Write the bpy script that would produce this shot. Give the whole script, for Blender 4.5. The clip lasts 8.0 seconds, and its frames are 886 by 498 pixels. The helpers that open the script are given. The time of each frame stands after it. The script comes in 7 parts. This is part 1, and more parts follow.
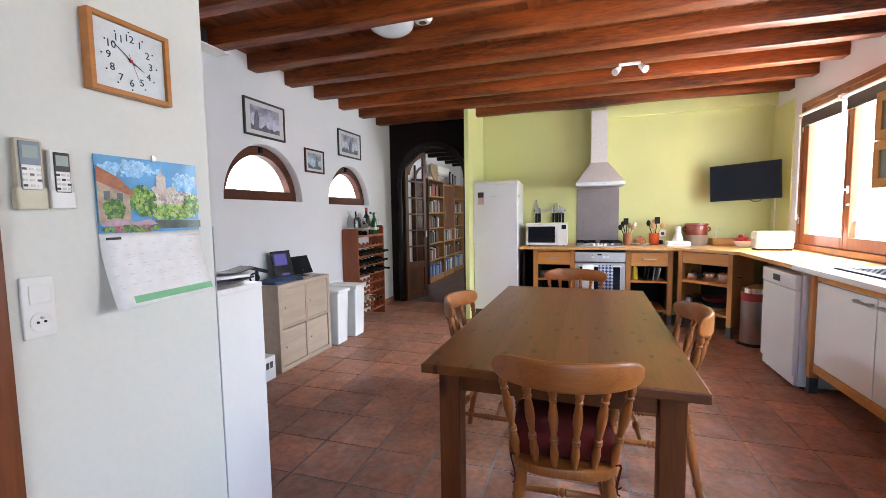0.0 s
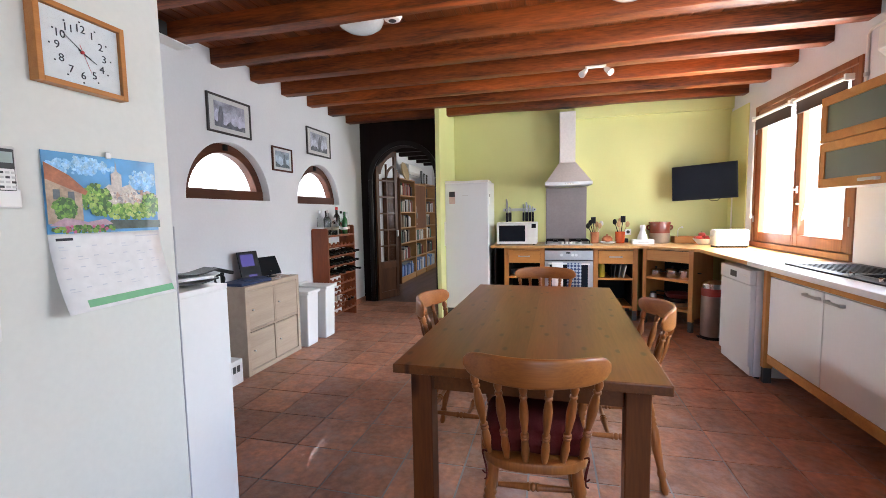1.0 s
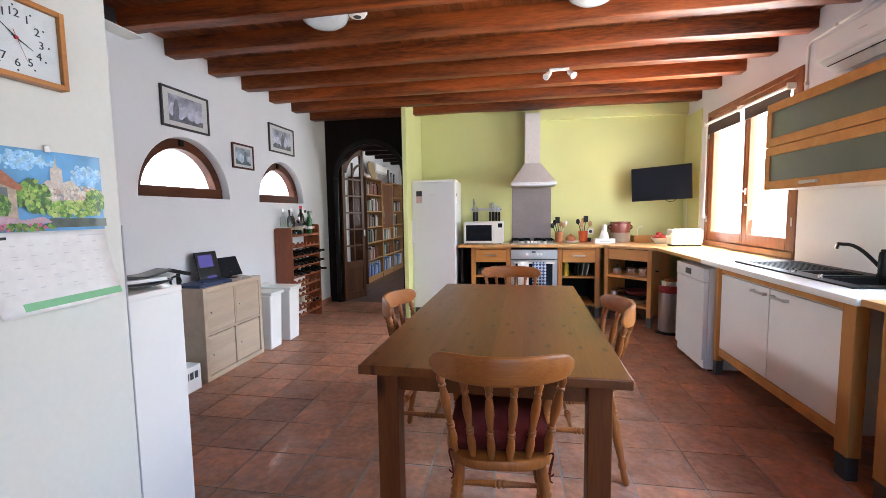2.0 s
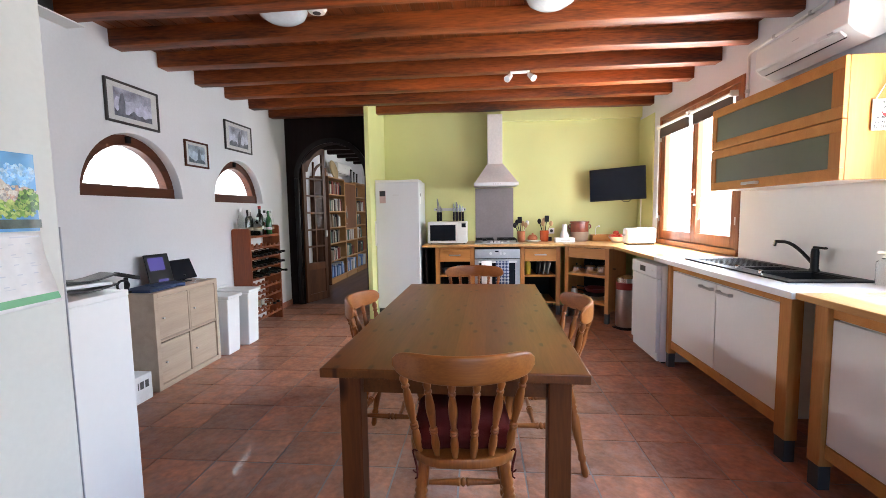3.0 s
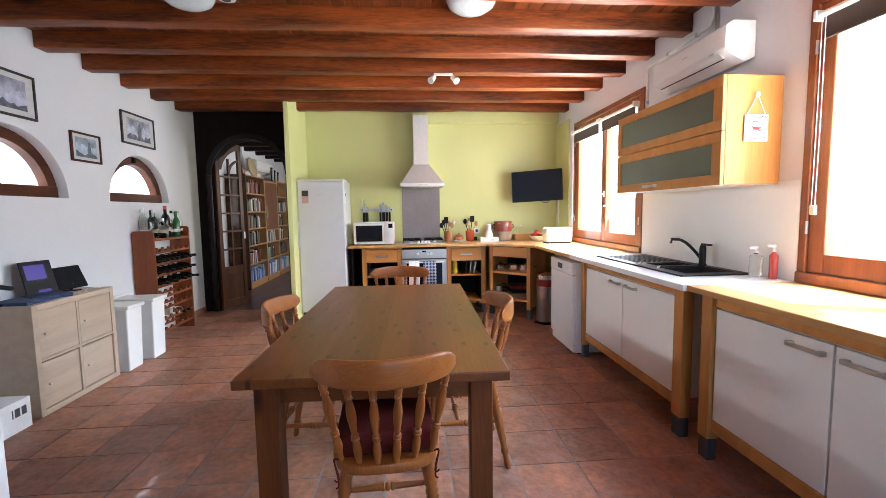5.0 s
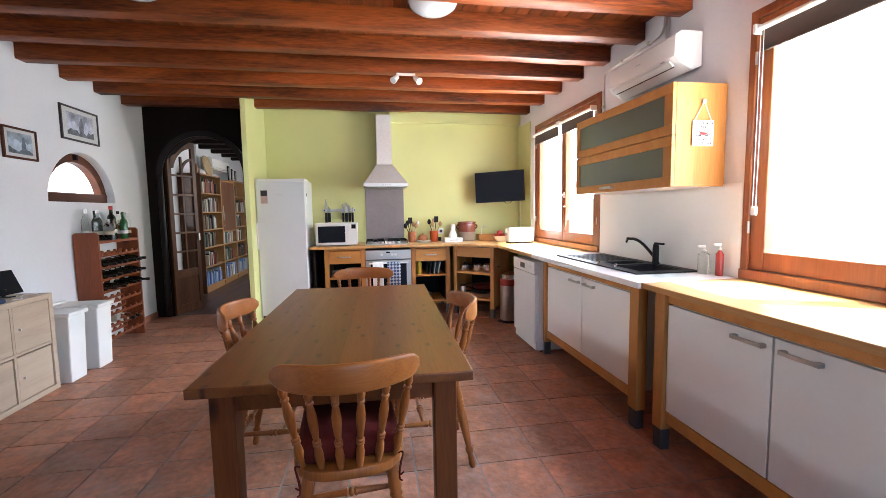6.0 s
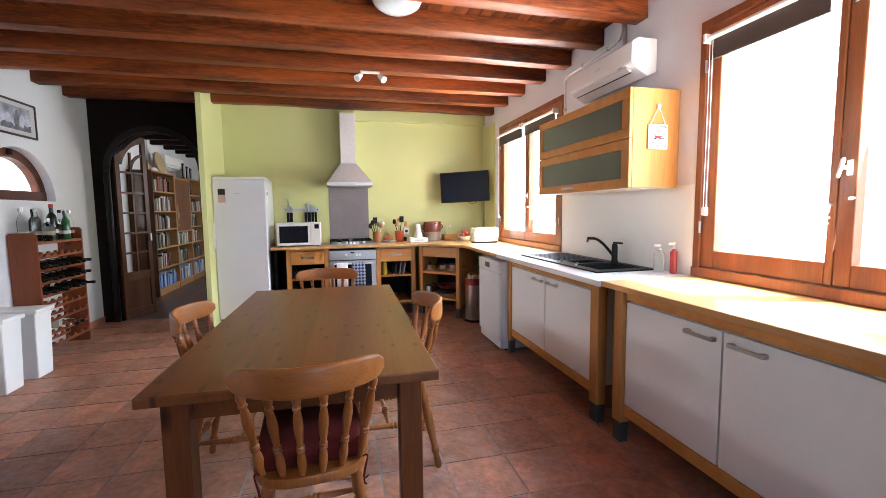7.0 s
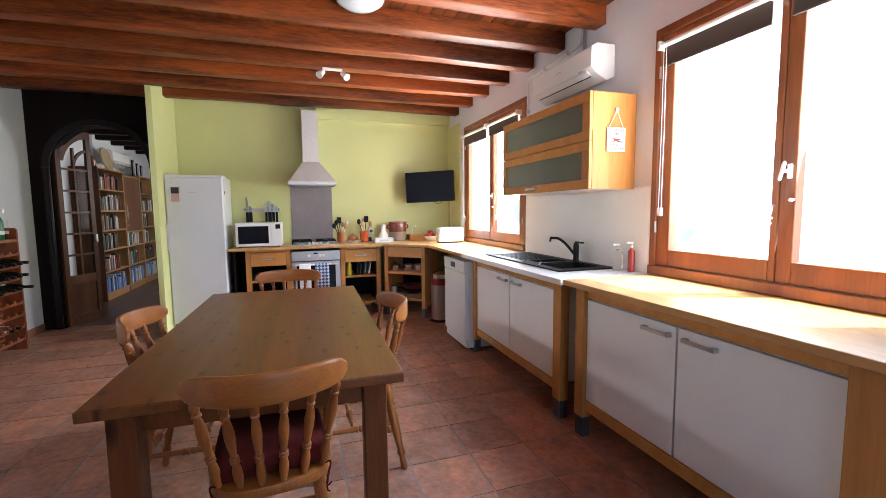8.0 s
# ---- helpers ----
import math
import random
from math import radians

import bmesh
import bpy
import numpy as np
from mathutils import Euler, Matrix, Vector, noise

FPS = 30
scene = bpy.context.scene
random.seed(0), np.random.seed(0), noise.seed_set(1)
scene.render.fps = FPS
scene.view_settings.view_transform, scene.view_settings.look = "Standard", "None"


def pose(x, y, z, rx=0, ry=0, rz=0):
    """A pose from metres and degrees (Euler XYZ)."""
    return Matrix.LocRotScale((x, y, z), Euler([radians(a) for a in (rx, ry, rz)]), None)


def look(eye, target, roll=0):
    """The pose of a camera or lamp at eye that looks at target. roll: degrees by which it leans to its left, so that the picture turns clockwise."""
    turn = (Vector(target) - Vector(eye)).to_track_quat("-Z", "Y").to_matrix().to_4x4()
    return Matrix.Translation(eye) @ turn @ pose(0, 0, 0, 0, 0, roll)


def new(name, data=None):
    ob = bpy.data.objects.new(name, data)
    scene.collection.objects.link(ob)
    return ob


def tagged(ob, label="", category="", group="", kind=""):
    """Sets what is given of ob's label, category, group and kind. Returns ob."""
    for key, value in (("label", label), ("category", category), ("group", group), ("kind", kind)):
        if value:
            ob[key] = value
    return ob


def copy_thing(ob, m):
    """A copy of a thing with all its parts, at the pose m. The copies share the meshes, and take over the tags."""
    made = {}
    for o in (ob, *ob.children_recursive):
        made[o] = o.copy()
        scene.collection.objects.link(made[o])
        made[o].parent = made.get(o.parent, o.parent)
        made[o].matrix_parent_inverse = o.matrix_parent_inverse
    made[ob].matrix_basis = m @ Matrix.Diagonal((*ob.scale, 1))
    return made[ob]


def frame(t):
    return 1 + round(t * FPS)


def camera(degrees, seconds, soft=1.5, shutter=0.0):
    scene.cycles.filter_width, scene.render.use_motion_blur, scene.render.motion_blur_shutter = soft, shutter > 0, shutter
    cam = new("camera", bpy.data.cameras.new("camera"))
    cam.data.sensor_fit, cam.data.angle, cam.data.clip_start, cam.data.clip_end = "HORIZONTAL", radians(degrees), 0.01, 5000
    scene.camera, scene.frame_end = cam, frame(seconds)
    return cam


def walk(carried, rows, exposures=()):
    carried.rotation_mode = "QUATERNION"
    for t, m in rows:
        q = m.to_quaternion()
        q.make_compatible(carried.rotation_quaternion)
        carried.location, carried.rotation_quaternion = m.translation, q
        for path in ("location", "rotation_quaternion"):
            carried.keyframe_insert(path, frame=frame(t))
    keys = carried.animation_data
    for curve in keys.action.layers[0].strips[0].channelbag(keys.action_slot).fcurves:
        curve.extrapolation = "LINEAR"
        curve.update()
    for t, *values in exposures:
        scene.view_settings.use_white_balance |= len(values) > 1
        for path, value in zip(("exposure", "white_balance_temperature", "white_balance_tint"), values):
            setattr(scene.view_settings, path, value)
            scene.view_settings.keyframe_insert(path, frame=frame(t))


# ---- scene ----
cam = camera(92.2, 8.0, soft=0.6)
PATH = [
    (0, (-0.186, 0.11, 1.356), (-0.798, 2.008, 1.197), -0.9),
    (0.5, (-0.184, 0.112, 1.356), (-0.736, 2.028, 1.195), -1.0),
    (1, (-0.182, 0.112, 1.355), (-0.668, 2.045, 1.191), -1.0),
    (1.5, (-0.18, 0.121, 1.353), (-0.596, 2.07, 1.187), -0.9),
    (3, (-0.167, 0.121, 1.354), (-0.342, 2.106, 1.183), -0.9),
    (3.5, (-0.162, 0.12, 1.356), (-0.259, 2.11, 1.185), -1.0),
    (4, (-0.155, 0.126, 1.354), (-0.167, 2.119, 1.181), -0.9),
    (4.5, (-0.143, 0.13, 1.356), (-0.073, 2.121, 1.181), -0.9),
    (6, (-0.126, 0.131, 1.362), (0.191, 2.098, 1.184), -0.9),
    (6.5, (-0.125, 0.131, 1.361), (0.268, 2.083, 1.181), -0.9),
    (7, (-0.121, 0.138, 1.358), (0.353, 2.073, 1.179), -0.7),
    (7.5, (-0.111, 0.144, 1.357), (0.436, 2.059, 1.178), -0.8),
    (8, (-0.112, 0.147, 1.36), (0.515, 2.038, 1.178), -0.6),
]
walk(cam, [(t, look(eye, target, roll)) for t, eye, target, roll in PATH], [(0, 2.36, 6200, 10), (3, 2.34, 6200, 10), (4.5, 2.36, 6200, 10), (6, 2.34, 6200, 10), (7, 2.26, 6200, 10), (8, 2.06, 6200, 10)])

# ---- world and light ----
world = bpy.data.worlds.new("world")
scene.world = world
world.use_nodes = True
wn = world.node_tree
sky = wn.nodes.new("ShaderNodeTexSky")
sky.sky_type = "NISHITA"
sky.sun_disc = False
sky.sun_elevation, sky.sun_rotation = radians(65), radians(112)
wn.links.new(sky.outputs[0], wn.nodes["Background"].inputs[0])
wn.nodes["Background"].inputs[1].default_value = 0.15


def area(name, loc, target, sx, sy, power, colour=(1, 1, 1), spread=180):
    lamp = bpy.data.lights.new(name, "AREA")
    lamp.shape, lamp.size, lamp.size_y, lamp.energy, lamp.color = "RECTANGLE", sx, sy, power, colour
    lamp.spread = radians(spread)
    ob = new(name, lamp)
    ob.matrix_world = look(loc, target)
    return tagged(ob, kind="structure")


sun_data = bpy.data.lights.new("sun", "SUN")
sun_data.energy, sun_data.angle, sun_data.color = 5.0, radians(0.6), (1.0, 0.95, 0.87)
sun = new("sun", sun_data)
sun.matrix_world = look((5.85, 0.02, 9.97), (1.95, 1.6, 0.9))

# daylight standing in the window openings
area("daylight_a", (2.15, 4.79, 1.72), (0.6, 4.9, 2.0), 1.45, 1.35, 12, (0.88, 0.95, 1.0))
area("skylight_a", (2.45, 4.79, 2.05), (0.62, 4.4, 0.05), 1.5, 1.35, 12, (0.74, 0.87, 1.0), 75)
area("groundlight_a", (2.15, 4.79, 1.72), (1.50, 4.2, 3.0), 1.45, 1.35, 14, (1.0, 0.94, 0.87), 85)
area("daylight_b", (2.15, 1.57, 1.72), (0.8, 2.7, 2.0), 1.35, 1.35, 8, (0.82, 0.92, 1.0))
area("skylight_b", (2.45, 1.57, 2.05), (0.62, 2.3, 0.05), 1.4, 1.35, 10, (0.42, 0.67, 1.0), 75)
area("groundlight_b", (2.15, 1.57, 1.72), (1.45, 2.6, 3.0), 1.35, 1.35, 15, (1.0, 0.94, 0.87), 90)
# blue fill from an assumed, unseen opening behind the camera
area("assumed_rear_light", (0.95, -1.92, 1.45), (0.7, 2.5, 0.1), 1.6, 1.7, 1.9, (0.34, 0.60, 1.0), 110)
area("daylight_arch", (-3.36, 3.50, 1.72), (-1.0, 3.5, 0.7), 0.75, 0.35, 2.6, (0.93, 0.97, 1.0), 120)
area("daylight_arch", (-3.36, 5.05, 1.72), (-1.0, 5.05, 0.7), 0.7, 0.35, 2.6, (0.93, 0.97, 1.0), 120)
# added fill lamp that brightens the library; its source is not known
area("library_fill", (-0.4, 8.6, 1.9), (-3.0, 8.4, 1.2), 1.4, 1.4, 7.5, (1.0, 0.96, 0.92))

# ---- materials ----


def material(name, base, rough=0.5, metal=0.0, bump=0.0, bump_scale=40.0, vary=0.12, vary_scale=2.0, spread=0.0, coat=0.0, grain=0.06, spec=0.5):
    """A painted, mineral or metal surface: broad and fine colour variation and relief."""
    m = bpy.data.materials.new(name)
    m.use_nodes = True
    nt = m.node_tree
    b = nt.nodes["Principled BSDF"]
    b.inputs["Roughness"].default_value = rough
    b.inputs["Metallic"].default_value = metal
    b.inputs["Specular IOR Level"].default_value = spec
    b.inputs["Coat Weight"].default_value = coat
    co = nt.nodes.new("ShaderNodeTexCoord")
    n1 = nt.nodes.new("ShaderNodeTexNoise")
    n1.inputs["Scale"].default_value, n1.inputs["Detail"].default_value = vary_scale, 5
    n2 = nt.nodes.new("ShaderNodeTexNoise")
    n2.inputs["Scale"].default_value, n2.inputs["Detail"].default_value = bump_scale, 3
    place = co.outputs["Object"]
    if spread:
        oi = nt.nodes.new("ShaderNodeObjectInfo")
        far = nt.nodes.new("ShaderNodeMath")
        far.operation = "MULTIPLY"
        far.inputs[1].default_value = 53.0
        nt.links.new(oi.outputs["Random"], far.inputs[0])
        plus = nt.nodes.new("ShaderNodeVectorMath")
        nt.links.new(place, plus.inputs[0])
        nt.links.new(far.outputs[0], plus.inputs[1])
        place = plus.outputs[0]
    nt.links.new(place, n1.inputs["Vector"])
    nt.links.new(place, n2.inputs["Vector"])
    r = nt.nodes.new("ShaderNodeMapRange")
    r.inputs[1].default_value, r.inputs[2].default_value = 0.25, 0.75
    r.inputs[3].default_value, r.inputs[4].default_value = 1 - vary, 1 + vary
    nt.links.new(n1.outputs[0], r.inputs[0])
    r2 = nt.nodes.new("ShaderNodeMapRange")
    r2.inputs[1].default_value, r2.inputs[2].default_value = 0.25, 0.75
    r2.inputs[3].default_value, r2.inputs[4].default_value = 1 - grain, 1 + grain
    nt.links.new(n2.outputs[0], r2.inputs[0])
    mul = nt.nodes.new("ShaderNodeMath")
    mul.operation = "MULTIPLY"
    nt.links.new(r.outputs[0], mul.inputs[0])
    nt.links.new(r2.outputs[0], mul.inputs[1])
    last = mul.outputs[0]
    if spread:
        info = nt.nodes.new("ShaderNodeObjectInfo")
        r3 = nt.nodes.new("ShaderNodeMapRange")
        r3.inputs[3].default_value, r3.inputs[4].default_value = 1 - spread, 1 + spread
        nt.links.new(info.outputs["Random"], r3.inputs[0])
        mul2 = nt.nodes.new("ShaderNodeMath")
        mul2.operation = "MULTIPLY"
        nt.links.new(last, mul2.inputs[0])
        nt.links.new(r3.outputs[0], mul2.inputs[1])
        last = mul2.outputs[0]
    sc = nt.nodes.new("ShaderNodeVectorMath")
    sc.operation = "SCALE"
    sc.inputs[0].default_value = base
    nt.links.new(last, sc.inputs["Scale"])
    nt.links.new(sc.outputs[0], b.inputs["Base Color"])
    if bump:
        bp = nt.nodes.new("ShaderNodeBump")
        bp.inputs["Strength"].default_value, bp.inputs["Distance"].default_value = bump, 0.004
        nt.links.new(n2.outputs[0], bp.inputs["Height"])
        nt.links.new(bp.outputs[0], b.inputs["Normal"])
    return m


def wood(name, light, dark, axis=0, rough=0.4, coat=0.0, ring=9.0, knots=0.0, spread=0.12, stretch=14.0, spec=0.4, flat=False, boards=None, island=False, bump=0.12):
    """Sawn wood with its grain along an axis of the object, streaks, broad tone changes and, where asked, knots."""
    m = bpy.data.materials.new(name)
    m.use_nodes = True
    nt = m.node_tree
    b = nt.nodes["Principled BSDF"]
    b.inputs["Coat Weight"].default_value, b.inputs["Coat Roughness"].default_value = coat, 0.18
    b.inputs["Specular IOR Level"].default_value = spec
    co = nt.nodes.new("ShaderNodeTexCoord")
    info = nt.nodes.new("ShaderNodeObjectInfo")
    shift = nt.nodes.new("ShaderNodeVectorMath")
    shift.operation = "MULTIPLY_ADD"
    shift.inputs[1].default_value = (1, 1, 1)
    off = nt.nodes.new("ShaderNodeMath")
    off.operation = "MULTIPLY"
    off.inputs[1].default_value = 37.0
    chance = nt.nodes.new("ShaderNodeNewGeometry").outputs["Random Per Island"] if island else info.outputs["Random"]
    if boards:
        # glued boards: each strip takes its own tone and grain
        sep = nt.nodes.new("ShaderNodeSeparateXYZ")
        nt.links.new(co.outputs["Object"], sep.inputs[0])
        dv = nt.nodes.new("ShaderNodeMath")
        dv.operation = "DIVIDE"
        dv.inputs[1].default_value = boards[1]
        nt.links.new(sep.outputs[boards[0]], dv.inputs[0])
        fl = nt.nodes.new("ShaderNodeMath")
        fl.operation = "FLOOR"
        nt.links.new(dv.outputs[0], fl.inputs[0])
        wh = nt.nodes.new("ShaderNodeTexWhiteNoise")
        wh.noise_dimensions = "1D"
        nt.links.new(fl.outputs[0], wh.inputs["W"])
        chance = wh.outputs["Value"]
    nt.links.new(chance, off.inputs[0])
    nt.links.new(co.outputs["Object"], shift.inputs[0])
    nt.links.new(off.outputs[0], shift.inputs[2])
    mp = nt.nodes.new("ShaderNodeMapping")
    k = [1.0, 1.0, 1.0]
    k[axis] = 1.0 / stretch
    mp.inputs["Scale"].default_value = k
    nt.links.new(shift.outputs[0], mp.inputs[0])
    broad = nt.nodes.new("ShaderNodeTexNoise")
    broad.inputs["Scale"].default_value, broad.inputs["Detail"].default_value = ring, 4
    broad.inputs["Distortion"].default_value = 0.6
    fine = nt.nodes.new("ShaderNodeTexNoise")
    fine.inputs["Scale"].default_value, fine.inputs["Detail"].default_value = ring * 12, 4
    nt.links.new(mp.outputs[0], broad.inputs[0])
    nt.links.new(mp.outputs[0], fine.inputs[0])
    add = nt.nodes.new("ShaderNodeMix")
    add.inputs[0].default_value = 0.38
    nt.links.new(broad.outputs[0], add.inputs[2])
    nt.links.new(fine.outputs[0], add.inputs[3])
    ramp = nt.nodes.new("ShaderNodeValToRGB")
    ramp.color_ramp.elements[0].position, ramp.color_ramp.elements[1].position = 0.33, 0.66
    ramp.color_ramp.elements[0].color, ramp.color_ramp.elements[1].color = (*dark, 1), (*light, 1)
    nt.links.new(add.outputs[0], ramp.inputs[0])
    last = ramp.outputs[0]
    if knots:
        kp = nt.nodes.new("ShaderNodeMapping")
        ks = [1.0, 1.0, 1.0]
        ks[axis] = 0.45
        kp.inputs["Scale"].default_value = ks
        nt.links.new(shift.outputs[0], kp.inputs[0])
        vo = nt.nodes.new("ShaderNodeTexVoronoi")
        vo.inputs["Scale"].default_value = knots
        if flat:
            vo.voronoi_dimensions = "2D"
        nt.links.new(kp.outputs[0], vo.inputs["Vector"])
        kr = nt.nodes.new("ShaderNodeMapRange")
        kr.inputs[1].default_value, kr.inputs[2].default_value = (0.045, 0.095) if flat else (0.09, 0.16)
        kr.inputs[3].default_value, kr.inputs[4].default_value = 0.95, 0.0
        nt.links.new(vo.outputs["Distance"], kr.inputs[0])
        mx = nt.nodes.new("ShaderNodeMix")
        mx.data_type = "RGBA"
        mx.inputs[7].default_value = (dark[0] * 0.34, dark[1] * 0.16, dark[2] * 0.16, 1)
        nt.links.new(kr.outputs[0], mx.inputs[0])
        nt.links.new(last, mx.inputs[6])
        last = mx.outputs[2]
    r3 = nt.nodes.new("ShaderNodeMapRange")
    r3.inputs[3].default_value, r3.inputs[4].default_value = 1 - spread, 1 + spread
    nt.links.new(chance, r3.inputs[0])
    sc = nt.nodes.new("ShaderNodeVectorMath")
    sc.operation = "SCALE"
    nt.links.new(last, sc.inputs[0])
    nt.links.new(r3.outputs[0], sc.inputs["Scale"])
    nt.links.new(sc.outputs[0], b.inputs["Base Color"])
    rr = nt.nodes.new("ShaderNodeMapRange")
    rr.inputs[3].default_value, rr.inputs[4].default_value = (rough + 0.03, rough - 0.03) if flat else (rough + 0.1, rough - 0.08)
    nt.links.new(add.outputs[0], rr.inputs[0])
    nt.links.new(rr.outputs[0], b.inputs["Roughness"])
    bp = nt.nodes.new("ShaderNodeBump")
    bp.inputs["Strength"].default_value, bp.inputs["Distance"].default_value = bump, 0.002
    nt.links.new(fine.outputs[0], bp.inputs["Height"])
    nt.links.new(bp.outputs[0], b.inputs["Normal"])
    return m


def glass(name, tint=(1, 1, 1), rough=0.0, thin=True):
    m = bpy.data.materials.new(name)
    m.use_nodes = True
    b = m.node_tree.nodes["Principled BSDF"]
    b.inputs["Base Color"].default_value = (*tint, 1)
    b.inputs["Roughness"].default_value = rough
    b.inputs["Transmission Weight"].default_value = 1.0
    b.inputs["IOR"].default_value = 1.12 if thin else 1.45
    return m


def glow(name, colour, strength):
    m = bpy.data.materials.new(name)
    m.use_nodes = True
    b = m.node_tree.nodes["Principled BSDF"]
    b.inputs["Base Color"].default_value = (0, 0, 0, 1)
    b.inputs["Emission Color"].default_value = (*colour, 1)
    b.inputs["Emission Strength"].default_value = strength
    return m


WHITE = material("white_plaster", (0.70, 0.70, 0.72), 0.85, bump=0.12, bump_scale=55, vary=0.035, vary_scale=1.3, grain=0.02)
# white plaster again, with light bounced off the green wall tinted in
BOUNCEWHITE = material("white_plaster_green_bounce", (0.71, 0.715, 0.665), 0.85, bump=0.10, bump_scale=55, vary=0.03, vary_scale=1.3, grain=0.02)
GREEN = material("green_paint", (0.62, 0.625, 0.27), 0.6, bump=0.2, bump_scale=70, vary=0.04, vary_scale=1.5, grain=0.02)
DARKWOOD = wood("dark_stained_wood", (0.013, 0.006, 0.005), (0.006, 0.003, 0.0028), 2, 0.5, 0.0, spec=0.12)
DOORWOOD = wood("brown_door_wood", (0.15, 0.056, 0.022), (0.065, 0.024, 0.010), 2, 0.45, 0.0, spec=0.25)
BEAMWOOD = wood("varnished_beam_wood", (0.34, 0.079, 0.015), (0.030, 0.0065, 0.003), 0, 0.46, 0.0, ring=9, knots=2.0, stretch=10, spec=0.28, spread=0.25, bump=0.2)
PLANKWOOD = wood("ceiling_plank_wood", (0.24, 0.060, 0.014), (0.075, 0.017, 0.005), 1, 0.42, 0.05, ring=10, knots=2.5, spec=0.3, island=True, spread=0.28)
WINDOWWOOD = wood("varnished_window_wood", (0.28, 0.090, 0.027), (0.155, 0.044, 0.015), 2, 0.35, 0.25, ring=10)
ARCHWOOD = wood("brown_window_wood", (0.10, 0.028, 0.011), (0.045, 0.013, 0.006), 1, 0.5, 0.0, spec=0.2)
PINE = wood("stained_pine", (0.172, 0.051, 0.010), (0.092, 0.025, 0.0047), 1, 0.33, 0.0, ring=8, knots=6.5, spread=0.13, flat=True, boards=(0, 0.128), spec=0.45, bump=0.012)
PINELEG = wood("stained_pine_upright", (0.150, 0.041, 0.009), (0.078, 0.020, 0.005), 2, 0.42, 0.0, ring=10, knots=4.0, spread=0.05, spec=0.25)
CHAIRWOOD = wood("lacquered_chair_wood", (0.33, 0.102, 0.020), (0.185, 0.050, 0.010), 2, 0.36, 0.08, ring=12, spread=0.06, bump=0.05)
CRESTWOOD = wood("lacquered_crest_wood", (0.36, 0.115, 0.022), (0.22, 0.062, 0.012), 0, 0.36, 0.08, ring=14, spread=0.06, bump=0.05)
BEECH = wood("oiled_beech", (0.59, 0.275, 0.070), (0.46, 0.190, 0.043), 0, 0.42, 0.08, ring=12, spread=0.08)
BEECHUP = wood("oiled_beech_upright", (0.51, 0.230, 0.060), (0.39, 0.155, 0.037), 2, 0.42, 0.08, ring=12, spread=0.08)
WORKTOP = wood("beech_worktop", (0.61, 0.35, 0.135), (0.47, 0.235, 0.078), 1, 0.3, 0.22, ring=12, spread=0.10, boards=(0, 0.05))
PALEOAK = wood("pale_oak_foil", (0.50, 0.39, 0.29), (0.41, 0.31, 0.225), 1, 0.5, 0.0, ring=12, spread=0.04)
RACKWOOD = wood("red_brown_pine", (0.29, 0.068, 0.016), (0.125, 0.027, 0.008), 2, 0.4, 0.1, ring=9, knots=3)
SHELFWOOD = wood("pale_shelf_wood", (0.42, 0.235, 0.10), (0.32, 0.165, 0.066), 1, 0.5)
LAMINATE = material("white_laminate", (0.80, 0.79, 0.77), 0.38, vary=0.02, grain=0.01)
ENAMEL = material("white_enamel", (0.69, 0.70, 0.71), 0.3, vary=0.02, grain=0.01, coat=0.3)
PLASTIC = material("white_plastic", (0.78, 0.77, 0.74), 0.4, vary=0.02, grain=0.01)
BLACK = material("black_plastic", (0.010, 0.010, 0.011), 0.45, vary=0.1, spec=0.2)
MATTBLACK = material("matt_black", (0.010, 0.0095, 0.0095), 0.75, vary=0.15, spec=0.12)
SCREEN = material("dark_screen", (0.009, 0.0105, 0.015), 0.16, vary=0.02, grain=0.01, spec=0.22)
STEEL = material("brushed_steel", (0.55, 0.54, 0.53), 0.32, 1.0, vary=0.06, grain=0.05)
SPLASH = material("steel_splashback", (0.27, 0.225, 0.22), 0.45, 0.8, vary=0.14, vary_scale=2.2, grain=0.05)
CHROME = material("chrome", (0.75, 0.75, 0.76), 0.15, 1.0, vary=0.02, grain=0.01)
GREYLEG = material("dark_grey_plinth_foot", (0.038, 0.037, 0.038), 0.5)
GRANITE = material("black_composite", (0.013, 0.013, 0.015), 0.42, bump=0.1, bump_scale=300, grain=0.3, spec=0.22)
RED = material("dark_red_cloth", (0.075, 0.006, 0.004), 0.9, bump=0.5, bump_scale=160, vary=0.25, vary_scale=6, spec=0.2)
GROUT = material("grey_grout", (0.25, 0.225, 0.215), 0.9, bump=0.3, bump_scale=120, vary=0.35, vary_scale=1.2)
PANE = glass("window_glass")
FROST = material("frosted_cabinet_glass", (0.105, 0.125, 0.105), 0.30, vary=0.08, vary_scale=3, grain=0.02, coat=0.4)


